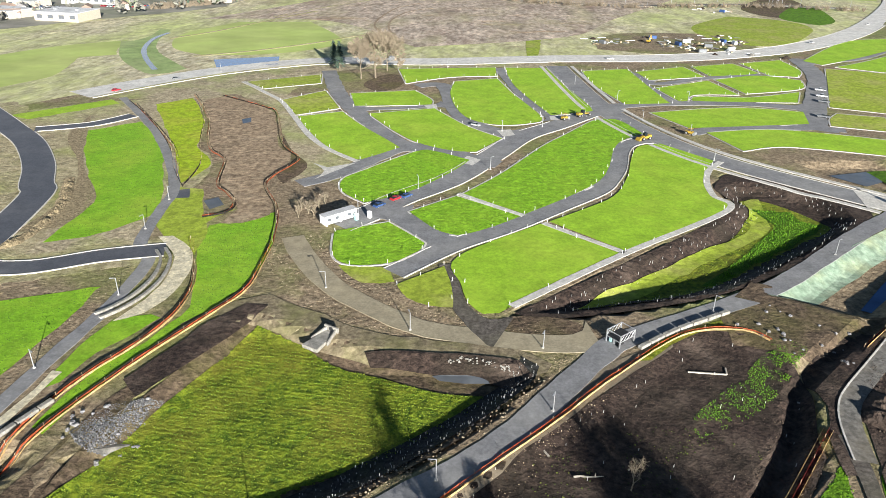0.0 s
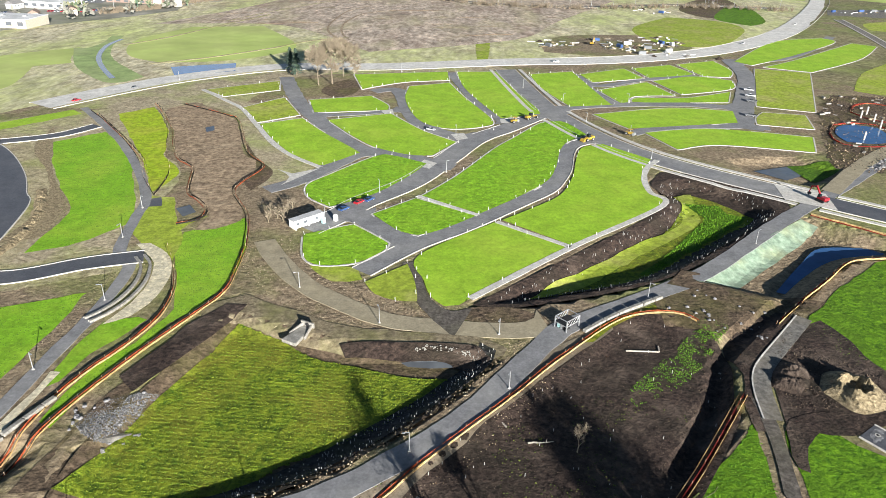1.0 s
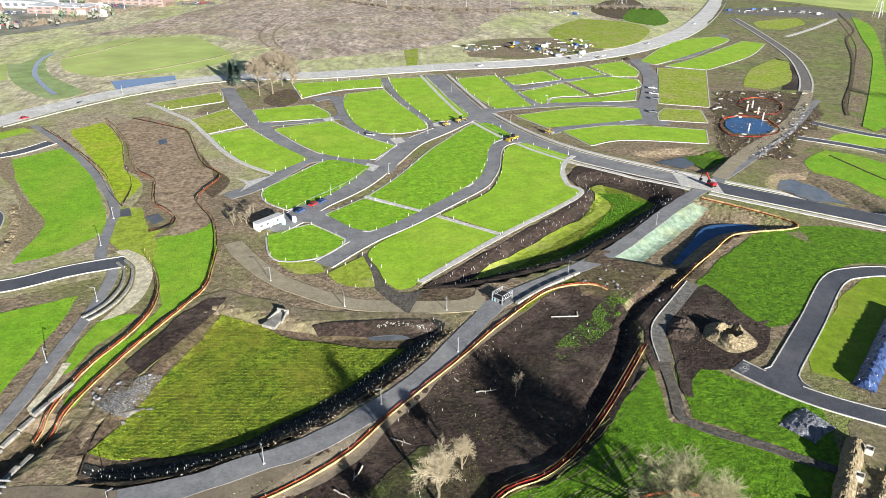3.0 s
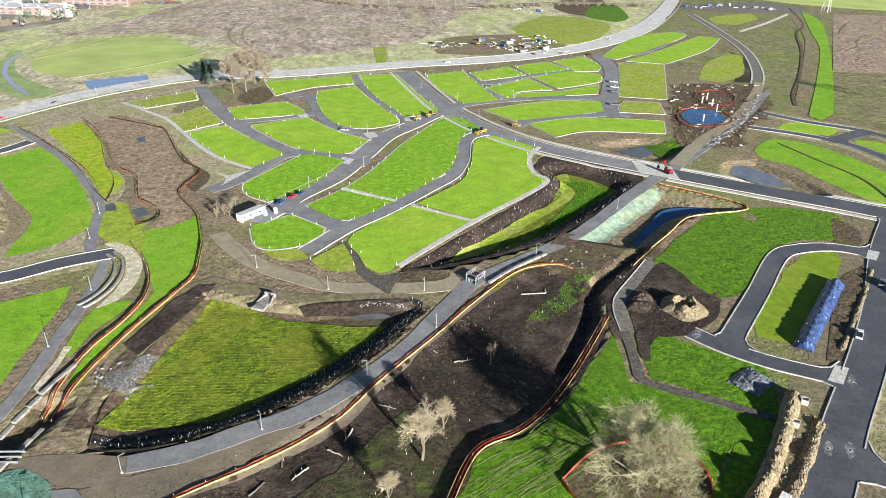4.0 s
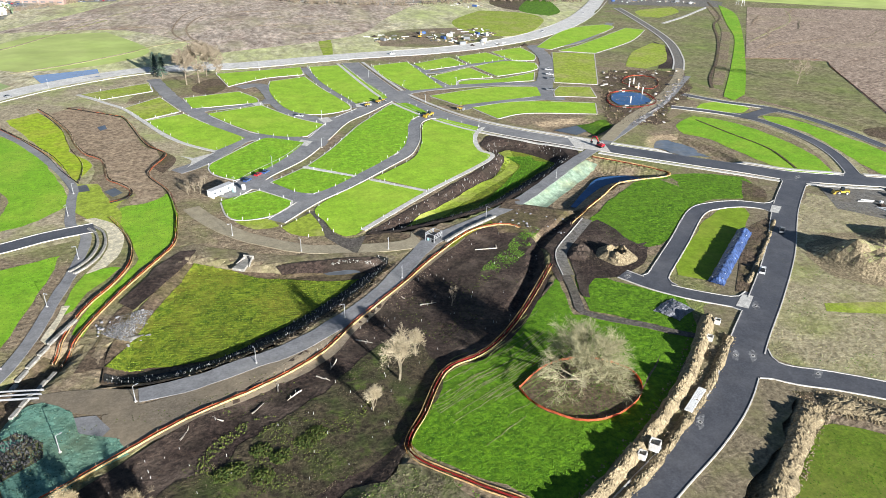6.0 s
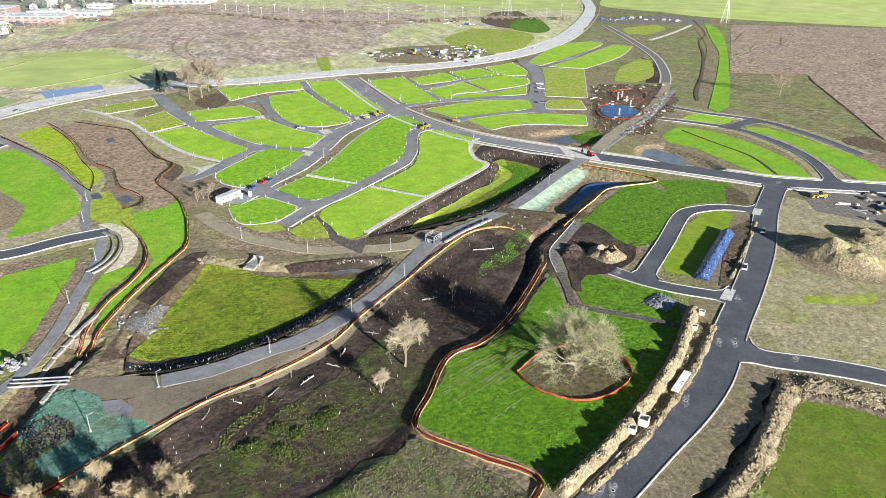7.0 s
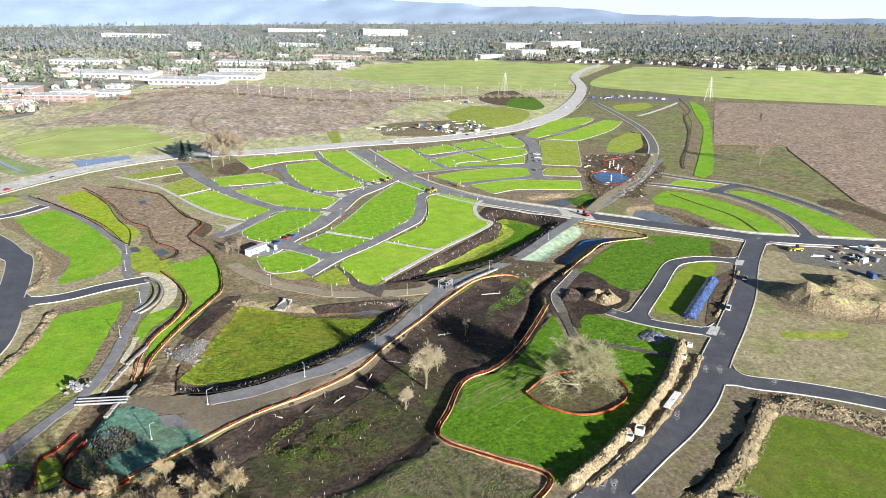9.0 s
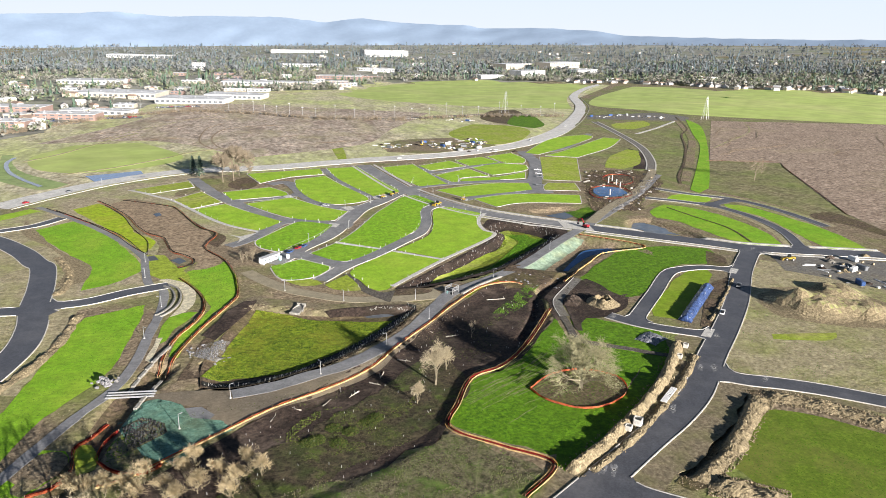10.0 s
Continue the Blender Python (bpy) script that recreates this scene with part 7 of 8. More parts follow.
# added glowing ring, painted as pale cloud and haze low over the horizon, all round
HAZE = bpy.data.materials.new("glowing_horizon_haze")
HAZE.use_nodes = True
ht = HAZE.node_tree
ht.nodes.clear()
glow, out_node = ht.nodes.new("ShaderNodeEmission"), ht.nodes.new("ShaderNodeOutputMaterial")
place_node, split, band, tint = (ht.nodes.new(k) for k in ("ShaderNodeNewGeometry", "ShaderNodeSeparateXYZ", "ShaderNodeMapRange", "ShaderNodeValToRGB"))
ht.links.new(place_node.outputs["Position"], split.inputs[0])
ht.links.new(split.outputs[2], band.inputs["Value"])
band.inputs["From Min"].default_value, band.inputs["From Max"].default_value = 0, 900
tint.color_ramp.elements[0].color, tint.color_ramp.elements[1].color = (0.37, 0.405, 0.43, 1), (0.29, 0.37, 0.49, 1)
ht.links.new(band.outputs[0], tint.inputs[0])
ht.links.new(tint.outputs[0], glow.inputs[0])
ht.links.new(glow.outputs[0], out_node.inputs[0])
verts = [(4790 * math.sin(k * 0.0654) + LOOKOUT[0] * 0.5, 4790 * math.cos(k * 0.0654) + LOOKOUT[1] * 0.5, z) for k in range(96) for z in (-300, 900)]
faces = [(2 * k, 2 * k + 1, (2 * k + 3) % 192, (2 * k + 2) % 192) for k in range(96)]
tagged(mesh_object("backdrop_sky", verts, faces, HAZE), "added glowing ring painted as pale cloud and haze over the horizon", kind="structure")


# ---- things on the site ----
PAINT = {name: plain(name + "_paint", colour, 0.35, 0.1, 0.06) for name, colour in
         (("white", (0.8, 0.8, 0.8)), ("red", (0.45, 0.03, 0.04)), ("blue", (0.05, 0.1, 0.25)), ("grey", (0.2, 0.21, 0.22)), ("silver", (0.5, 0.51, 0.53)), ("yellow", (0.5, 0.33, 0.05)))}
RUBBER = plain("tyre_rubber", (0.025, 0.025, 0.026), 0.85)
DARK_GLASS = plain("tinted_glass", (0.02, 0.025, 0.03), 0.1)
BLACK = plain("black_steel", (0.04, 0.04, 0.042), 0.6, 0.3)
TARP = surface("blue_tarp", (0.016, 0.028, 0.08), (0.09, 0.15, 0.34), (0.035, 0.06, 0.15), 0.7, 0.2, rough=0.3, bump=0.8, bump_size=0.4)
PLASTIC = surface("grey_plastic_sheet", (0.1, 0.105, 0.12), (0.34, 0.35, 0.38), (0.2, 0.2, 0.22), 0.9, 0.2, rough=0.4, bump=1.0, bump_size=0.5)
LOG = plain("bleached_log", (0.42, 0.38, 0.32), 0.85, vary=0.3)
ROCK = surface("rock", (0.14, 0.14, 0.15), (0.34, 0.33, 0.33), (0.24, 0.23, 0.22), 1.5, 0.3, bump=0.8)
PALE_PLASTIC = plain("pale_toilet_plastic", (0.35, 0.55, 0.55), 0.5)


def wheel_bm(radius, width):
    bm = bmesh.new()
    bmesh.ops.create_cone(bm, cap_ends=True, segments=14, radius1=radius, radius2=radius, depth=width, matrix=pose(0, 0, 0, 90))
    return bm


def solid(profile, half_width, taper=0.0):
    """A body from a side profile (x, z), spread across its width, its upper points drawn in."""
    bm = bmesh.new()
    top = max(z for _, z in profile)
    sides = []
    for s in (-1, 1):
        sides.append([bm.verts.new((x, s * (half_width - taper * max(0, z / top - 0.5)), z)) for x, z in profile])
    bm.faces.new(sides[0])
    bm.faces.new(sides[1][::-1])
    n = len(profile)
    for k in range(n):
        bm.faces.new((sides[0][k], sides[1][k], sides[1][(k + 1) % n], sides[0][(k + 1) % n]))
    bmesh.ops.recalc_face_normals(bm, faces=bm.faces[:])
    bmesh.ops.bevel(bm, geom=[e for e in bm.edges if e.calc_length() > 0.5], offset=0.05, segments=1, affect="EDGES")
    return bm


def add_wheels(ob, xs, half, radius, width):
    for x in xs:
        for s in (-1, 1):
            w = part("wheel", wheel_bm(radius, width), RUBBER, ob)
            w.location = (x, s * half, radius)
            part("rim", wheel_bm(radius * 0.6, width + 0.03), STEEL, w, "pale steel rim")


def car(paint, label):
    ob = tagged(new("car"), label, "car")
    part("body", solid([(-2.2, 0.35), (2.25, 0.35), (2.3, 0.75), (1.1, 0.95), (-1.9, 1.0), (-2.25, 0.8)], 0.9, 0.1), PAINT[paint], ob)
    part("window_band", solid([(-1.75, 0.97), (1.0, 0.94), (0.35, 1.42), (-1.2, 1.45)], 0.78, 0.2), DARK_GLASS, ob)
    part("roof", solid([(-1.15, 1.44), (0.3, 1.42), (0.25, 1.5), (-1.1, 1.52)], 0.62, 0.0), PAINT[paint], ob)
    add_wheels(ob, (-1.4, 1.4), 0.82, 0.33, 0.24)
    return ob


def pickup(paint, label):
    ob = tagged(new("pickup_truck"), label, "truck")
    part("body", solid([(-2.8, 0.5), (2.8, 0.5), (2.85, 1.05), (1.3, 1.15), (0.9, 1.15), (-2.8, 1.2)], 0.98, 0.06), PAINT[paint], ob)
    part("bed", solid([(-2.7, 1.205), (-0.75, 1.205), (-0.75, 1.23), (-2.7, 1.23)], 0.8), BLACK, ob)
    part("window_band", solid([(-0.7, 1.16), (1.3, 1.14), (0.75, 1.75), (-0.55, 1.78)], 0.88, 0.2), DARK_GLASS, ob)
    part("roof", solid([(-0.5, 1.77), (0.7, 1.75), (0.6, 1.86), (-0.45, 1.88)], 0.7), PAINT[paint], ob)
    add_wheels(ob, (-1.75, 1.8), 0.88, 0.42, 0.28)
    return ob


def roller(label):
    ob = tagged(new("road_roller"), label, "construction machine")
    part("body", solid([(-2.2, 0.7), (1.2, 0.7), (1.3, 1.5), (-0.2, 1.7), (-2.2, 1.6)], 0.85, 0.1), PAINT["yellow"], ob)
    part("canopy", solid([(-1.2, 2.75), (0.9, 2.75), (0.9, 2.9), (-1.2, 2.9)], 0.95), PAINT["yellow"], ob)
    for x in (-1.0, 0.7):
        for s in (-1, 1):
            bm = bmesh.new()
            box(bm, x - 0.06, s * 0.8 - 0.06, 1.5, x + 0.06, s * 0.8 + 0.06, 2.75)
            part("post", bm, BLACK, ob)
    d = part("drum", wheel_bm(0.75, 1.9), STEEL, ob)
    d.location = (1.9, 0, 0.75)
    add_wheels(ob, (-1.6,), 0.85, 0.72, 0.5)
    return ob


def grader(label):
    ob = tagged(new("grader"), label, "construction machine")
    part("body", solid([(-3.6, 0.9), (-0.9, 0.9), (-0.9, 1.9), (-3.6, 2.0)], 1.0, 0.1), PAINT["yellow"], ob)
    part("boom", solid([(-1.0, 1.3), (3.9, 0.9), (4.0, 1.3), (-1.0, 1.9)], 0.3), PAINT["yellow"], ob)
    part("cab", solid([(-1.1, 1.2), (0.4, 1.2), (0.3, 3.1), (-1.1, 3.1)], 0.8, 0.1), DARK_GLASS, ob)
    part("blade", solid([(0.9, 0.1), (1.15, 0.1), (1.0, 0.75), (0.8, 0.75)], 1.9), STEEL, ob)
    add_wheels(ob, (-3.0, -1.5, 3.6), 1.0, 0.68, 0.4)
    return ob


def excavator(paint, label):
    ob = tagged(new("excavator"), label, "construction machine")
    for s in (-1, 1):
        part("crawler_track", solid([(-1.9, 0.05), (1.9, 0.05), (2.2, 0.45), (1.9, 0.85), (-1.9, 0.85), (-2.2, 0.45)], 0.3), BLACK, ob).location = (0, s * 1.1, 0)
    part("house", solid([(-2.3, 1.0), (1.4, 1.0), (1.4, 1.5), (0.2, 2.0), (-2.3, 2.1)], 1.3, 0.1), PAINT[paint], ob)
    part("cab", solid([(0.0, 1.1), (1.6, 1.1), (1.3, 2.9), (0.1, 2.9)], 0.5, 0.1), DARK_GLASS, ob).location = (0, 0.75, 0)
    part("boom", solid([(0.9, 1.6), (3.6, 4.6), (5.6, 4.2), (5.6, 4.6), (3.4, 5.3), (0.7, 2.1)], 0.25), PAINT[paint], ob)
    part("stick", solid([(5.4, 4.7), (5.8, 4.5), (6.6, 1.6), (6.3, 1.5)], 0.2), PAINT[paint], ob)
    part("bucket", solid([(5.7, 1.7), (6.7, 1.7), (6.6, 0.9), (5.9, 0.6), (5.5, 1.1)], 0.55), BLACK, ob)
    return ob


def loader(label):
    ob = tagged(new("wheel_loader"), label, "construction machine")
    part("body", solid([(-3.2, 0.9), (0.9, 0.9), (0.9, 1.7), (-3.2, 2.2)], 1.1, 0.1), PAINT["yellow"], ob)
    part("cab", solid([(-0.9, 1.6), (0.7, 1.6), (0.5, 3.3), (-0.8, 3.3)], 0.8, 0.1), DARK_GLASS, ob)
    part("arm", solid([(0.6, 1.5), (3.0, 0.7), (3.1, 1.1), (0.6, 2.0)], 0.7), PAINT["yellow"], ob)
    part("bucket", solid([(2.9, 0.2), (4.1, 0.2), (3.3, 1.5), (2.9, 1.4)], 1.4), PAINT["yellow"], ob)
    add_wheels(ob, (-2.2, 1.3), 1.05, 0.78, 0.55)
    return ob


def stand(ob, place, turn, lift=0.1):
    ob.matrix_basis = pose(*place, height(*place) + lift + 0.08, 0, 0, turn)
    return ob


for (paint, label), place, turn in zip((("blue", "dark blue car parked at the kerb"), ("red", "dark red car parked at the kerb"), ("blue", "blue car parked at the kerb")), cars_trailer, (52, 52, 52)):
    stand(car(paint, label), place, turn, 0.12)
stand(car("silver", "silver car on the curving lane"), car_court[0], -30, 0.12)
for i, place in enumerate(cars_cross):
    stand(pickup(("white", "grey", "white", "grey")[i], "pickup truck parked across the street"), (place[0] + 3, place[1]), 150, 0.12)
for i, place in enumerate(cars_arterial):
    stand(car(("red", "grey", "white", "silver", "white", "grey")[i], "car driving on the pale arterial road"), place, (48, 5, 12, 40, 52, 48)[i], 0.14)
stand(pickup("white", "white utility truck parked on the new street"), pickup_spot[0], 47, 0.13)
stand(pickup("grey", "grey utility truck with a rack on the new street"), pickup_spot[1], 47, 0.13)
stand(roller("yellow road roller with a canopy on the street"), roller_spots[0], 40, 0.13)
stand(grader("yellow grader on the street"), roller_spots[1], 35, 0.13)
stand(roller("yellow road roller on the collector road"), roller_spots[2], -40, 0.15)
stand(loader("yellow wheel loader at the lane's end"), grader_spot[0], -150, 0.13)
stand(excavator("red", "red excavator beside the road crossing"), excavator_spot[0], 110, 0.2)
stand(excavator("yellow", "yellow excavator in the storage yard"), excavator_top[0], 60)
stand(loader("yellow wheel loader in the muddy yard"), stage_items[0], 160)


def street_lamp(label="slim pale steel street lamp with a short arm"):
    ob = tagged(new("street_lamp"), label, "street lamp", "street lamps of the site")
    bm = bmesh.new()
    bmesh.ops.create_cone(bm, cap_ends=True, segments=8, radius1=0.13, radius2=0.08, depth=5.0, matrix=pose(0, 0, 2.5))
    part("pole", bm, STEEL, ob)
    bm = bmesh.new()
    box(bm, -0.05, -0.05, 4.92, 1.0, 0.05, 5.04)
    part("arm", bm, STEEL, ob)
    bm = bmesh.new()
    box(bm, 0.8, -0.16, 4.86, 1.5, 0.16, 5.0)
    head = part("head", bm, STEEL, ob)
    bm = bmesh.new()
    box(bm, 0.95, -0.11, 4.83, 1.4, 0.11, 4.858)
    part("lens", bm, WHITE, head, "pale lamp lens")
    bm = bmesh.new()
    box(bm, -0.28, -0.28, -0.3, 0.28, 0.28, 0.25)
    part("footing", bm, CONCRETE, ob)
    return ob


lamp = street_lamp()
for i, place in enumerate(lamp_spots + lamp_far):
    m = pose(*place, height(*place) + 0.08, 0, 0, 40 + 70 * (i % 5))
    if i == 0:
        lamp.matrix_basis = m
    else:
        copy_thing(lamp, m)

# site office, toilets and the frame stand on the haul road
a, b = Vector(trailer_spot[0]), Vector(trailer_spot[1])
turn = math.degrees(math.atan2((b - a).y, (b - a).x))
office = tagged(new("site_office"), "white container office on blocks beside bare saplings", "site office")
bm = bmesh.new()
box(bm, -6.1, -1.5, 0.5, 6.1, 1.5, 3.3)
bmesh.ops.bevel(bm, geom=bm.edges[:], offset=0.06, segments=1, affect="EDGES")
part("body", bm, WHITE, office)
bm = bmesh.new()
box(bm, -6.25, -1.65, 3.3, 6.25, 1.65, 3.42)
part("roof", bm, ROOF_WHITE, office)
for x in (-4.5, -1.5, 3.2):
    bm = bmesh.new()
    box(bm, x - 0.6, -1.56, 1.6, x + 0.6, -1.48, 2.5)
    part("window", bm, GLAZING, office)
bm = bmesh.new()
box(bm, 0.4, -1.56, 0.6, 1.4, -1.48, 2.7)
door = part("door", bm, STEEL, office)
bm = bmesh.new()
box(bm, 1.2, -1.62, 1.5, 1.3, -1.56, 1.7)
part("handle", bm, BLACK, door)
for x in (-5.2, 0, 5.2):
    bm = bmesh.new()
    box(bm, x - 0.25, -1.3, -0.2, x + 0.25, 1.3, 0.5)
    part("block", bm, CONCRETE, office)
stand(office, ((a + b) / 2), turn)
for i, place in enumerate(toilet_spots):
    toilet = tagged(new("portable_toilet"), "pale portable toilet beside the site office", "toilet")
    part("cabin", solid([(-0.6, 0.0), (0.6, 0.0), (0.6, 2.1), (-0.6, 2.1)], 0.6, 0.05), (PALE_PLASTIC, WHITE)[i], toilet)
    part("roof", solid([(-0.65, 2.1), (0.65, 2.1), (0.4, 2.4), (-0.4, 2.4)], 0.6, 0.2), WHITE, toilet)
    bm = bmesh.new()
    box(bm, 0.58, -0.4, 0.15, 0.64, 0.4, 1.95)
    part("door", bm, WHITE, toilet)
    stand(toilet, place, turn)

rig = tagged(new("loading_platform"), "white steel frame platform with a dark deck on the haul road", "platform")
for x in (-2.6, 2.6):
    for y in (-2.0, 2.0):
        bm = bmesh.new()
        box(bm, x - 0.12, y - 0.12, -0.2, x + 0.12, y + 0.12, 3.3)
        part("post", bm, STEEL, rig)
for z in (1.5, 3.2):
    for y in (-2.0, 2.0):
        bm = bmesh.new()
        box(bm, -2.7, y - 0.08, z, 2.7, y + 0.08, z + 0.16)
        part("rail", bm, STEEL, rig)
    for x in (-2.6, 2.6):
        bm = bmesh.new()
        box(bm, x - 0.08, -2.0, z, x + 0.08, 2.0, z + 0.16)
        part("rail", bm, STEEL, rig)
bm = bmesh.new()
box(bm, -2.55, -1.95, 1.66, 2.55, 1.95, 1.76)
part("deck", bm, BLACK, rig, "dark steel deck")
for k in range(3):
    bm = bmesh.new()
    box(bm, -2.3, -1.5 + k * 1.1, 0.0, -0.3 + k * 0.9, -0.7 + k * 1.1, 0.9 + 0.25 * k)
    bmesh.ops.bevel(bm, geom=bm.edges[:], offset=0.12, segments=2, affect="EDGES")
    part("pump_unit", bm, (BLACK, STEEL, PALE_PLASTIC)[k], rig)
for s in (-1, 1):
    for k in range(4):
        t = Tubes()
        t.add(Vector((-2.6 + 1.3 * k, s * 2.0, 1.6)), Vector((-1.3 + 1.3 * k, s * 2.0, 3.2)), 0.05, 0.05)
        t.mesh("brace", STEEL, rig)
stand(rig, frame_spot[0], 40)


def long_bar(name, a, b, wide, tall, material, label, category, lift=0.0):
    """A straight block between two plan points, resting on the ground."""
    a, b = Vector(a), Vector(b)
    bm = bmesh.new()
    length = (b - a).length
    box(bm, -length / 2, -wide / 2, 0, length / 2, wide / 2, tall)
    bmesh.ops.bevel(bm, geom=bm.edges[:], offset=min(wide, tall) * 0.15, segments=1, affect="EDGES")
    ob = tagged(part(name, bm, material), label, category)
    mid = (a + b) / 2
    ob.matrix_basis = pose(mid.x, mid.y, height(mid.x, mid.y) + lift, 0, 0, math.degrees(math.atan2((b - a).y, (b - a).x)))
    return ob


line = curve_through(barrier_row, False, 4.2)
for a, b in zip(line, line[1:]):
    long_bar("concrete_barrier", a + (b - a) * 0.04, b - (b - a) * 0.04, 1.2, 0.9, BLOCKWORK, "grey concrete barrier block in a row beside the haul road", "barrier")
for points in (wall_left, wall_left_b):
    line = curve_through(points, False, 5.0)
    for a, b in zip(line, line[1:]):
        long_bar("concrete_barrier", a + (b - a) * 0.03, b - (b - a) * 0.03, 1.2, 0.8, BLOCKWORK, "pale concrete barrier beside the creek crossing", "barrier", 0.05)
wall_line = curve_through(channel_wall, False, 2.0)
for d, words in ((0.0, "pale curved concrete channel wall"), (2.6, "pale curved concrete channel wall")):
    tagged(part("channel_wall", ribbon(offset(wall_line, d), 0.8, 0.7, 0.9), BLOCKWORK), words, "wall")
# crossing of white steel beams over the creek
a, b = Vector(bridge_left[0]), Vector(bridge_left[1])
bridge = tagged(new("beam_bridge"), "pale steel beams laid across the creek", "bridge")
span = (b - a).length + 2
for k in range(3):
    bm = bmesh.new()
    y = (k - 1) * 1.7
    box(bm, -span / 2, y - 0.09, 0, span / 2, y + 0.09, 0.08)
    box(bm, -span / 2, y - 0.05, -0.4, span / 2, y + 0.05, 0)
    box(bm, -span / 2, y - 0.11, -0.48, span / 2, y + 0.11, -0.4)
    part("beam", bm, STEEL, bridge)
bridge.matrix_basis = pose((a.x + b.x) / 2, (a.y + b.y) / 2, 0.55, 0, 0, math.degrees(math.atan2((b - a).y, (b - a).x)))


def boulder_bm(size, seed):
    bm = bmesh.new()
    bmesh.ops.create_icosphere(bm, subdivisions=2, radius=size)
    for v in bm.verts:
        v.co *= 0.75 + 0.5 * noise.noise(v.co / size * 1.3 + Vector((seed, 0, 0)))
        v.co.z *= 0.75
    return bm


# pale rocks strewn along the wet corner of the basin
rnd = random.Random(77)
rock_run = curve_through([(-2, 131), (2.5, 131.2), (7, 130.5), (11.5, 129), (13.5, 126)], False, 0.5)
for k in range(70):
    q = rnd.choice(rock_run) + Vector((rnd.gauss(0, 0.5), rnd.gauss(0, 0.35)))
    stone = tagged(part("rock", boulder_bm(rnd.uniform(0.12, 0.34), 300 + k), BLOCKWORK), "pale grey rock on wet dark soil", "rock", "rocks in the basin corner")
    stone.location = (q.x, q.y, height(q.x, q.y) + 0.45)

# storm drain outlet with a flared concrete apron at the head of the basin
outlet = tagged(new("drain_outlet"), "grey concrete drain outlet with a flared apron", "drain outlet")
for name, ring, tall, material in (("apron", ((-1.2, 0), (1.2, 0), (2.2, -8), (-2.2, -8)), 0.25, BLOCKWORK), ("headwall", ((-2.0, 0), (2.0, 0), (2.0, 0.4), (-2.0, 0.4)), 1.5, BLOCKWORK),
                                   ("wing_wall", ((-1.6, 0), (-1.2, 0), (-2.2, -4.5), (-2.5, -4.5)), 1.1, BLOCKWORK), ("wing_wall", ((1.2, 0), (1.6, 0), (2.5, -4.5), (2.2, -4.5)), 1.1, BLOCKWORK)):
    bm = bmesh.new()
    low, top = [bm.verts.new((x, y, -0.6)) for x, y in ring], [bm.verts.new((x, y, tall if y > -4 else 0.3)) for x, y in ring]
    bm.faces.new(low[::-1])
    bm.faces.new(top)
    for i in range(4):
        bm.faces.new((low[i], low[(i + 1) % 4], top[(i + 1) % 4], top[i]))
    bmesh.ops.recalc_face_normals(bm, faces=bm.faces[:])
    part(name, bm, material, outlet)
# a closed black disc stands in for the shade inside the pipe
mouth = bmesh.new()
bmesh.ops.create_cone(mouth, cap_ends=True, segments=20, radius1=0.55, radius2=0.55, depth=0.12, matrix=Matrix.Translation((0, -0.05, 0.85)) @ Matrix.Rotation(math.pi / 2, 4, "X"))
part("pipe_mouth", mouth, BLACK, outlet, "black disc in place of the pipe's dark inside")
stand(outlet, (-30.3, 140.5), -28, 0)

rnd = random.Random(31)
pile = tagged(new("rock_pile"), "heap of grey rock and scrap beside the track", "rock pile")
for k in range(26):
    r = part("rock", boulder_bm(rnd.uniform(0.5, 1.2), k), ROCK, pile)
    r.location = (rnd.gauss(0, 2.0), rnd.gauss(0, 1.4), rnd.uniform(0.2, 1.8))
stand(pile, rockload_spot[0], 30, 0)
for i, place in enumerate(log_spots):
    t = Tubes()
    p, turn = Vector((0, 0, 0.3)), rnd.uniform(0, 6.28)
    way = Vector((math.cos(turn), math.sin(turn), 0))
    for k in range(4):
        q = p + way * rnd.uniform(1.0, 1.6) + Vector((rnd.gauss(0, 0.15), rnd.gauss(0, 0.15), 0))
        t.add(p, q, 0.26 - 0.04 * k, 0.22 - 0.04 * k)
        if k == 2:
            t.add(q, q + Vector((rnd.gauss(0, 0.8), rnd.gauss(0, 0.8), 0.8)), 0.16, 0.06)
        p = q
    log = tagged(t.mesh("log", LOG, None), "bleached fallen log on dark soil", "log")
    log.location = (*place, height(*place))
for a, b in (((52.0, 131.0), (60.5, 130.5)), ((60.5, 130.5), (61.0, 133.0))):
    long_bar("log", a, b, 0.35, 0.35, LOG, "long bleached log on the creek bottom", "log")
# concrete chambers along the trench
for i, place in enumerate(boxes_spot):
    chamber = tagged(new("concrete_chamber"), "square precast concrete chamber beside the pipe trench", "concrete chamber")
    wide = (2.4, 1.8, 1.7, 1.7)[i]
    for s in (-1, 1):
        for axis in (0, 1):
            bm = bmesh.new()
            if axis:
                box(bm, -wide / 2, s * wide / 2 - 0.12, 0, wide / 2, s * wide / 2 + 0.12, wide * 0.9)
            else:
                box(bm, s * wide / 2 - 0.115, -wide / 2 + 0.12, 0, s * wide / 2 + 0.115, wide / 2 - 0.12, wide * 0.9)
            part("side", bm, CONCRETE, chamber)
    stand(chamber, place, 45, 0.6 if i < 2 else 0.3)


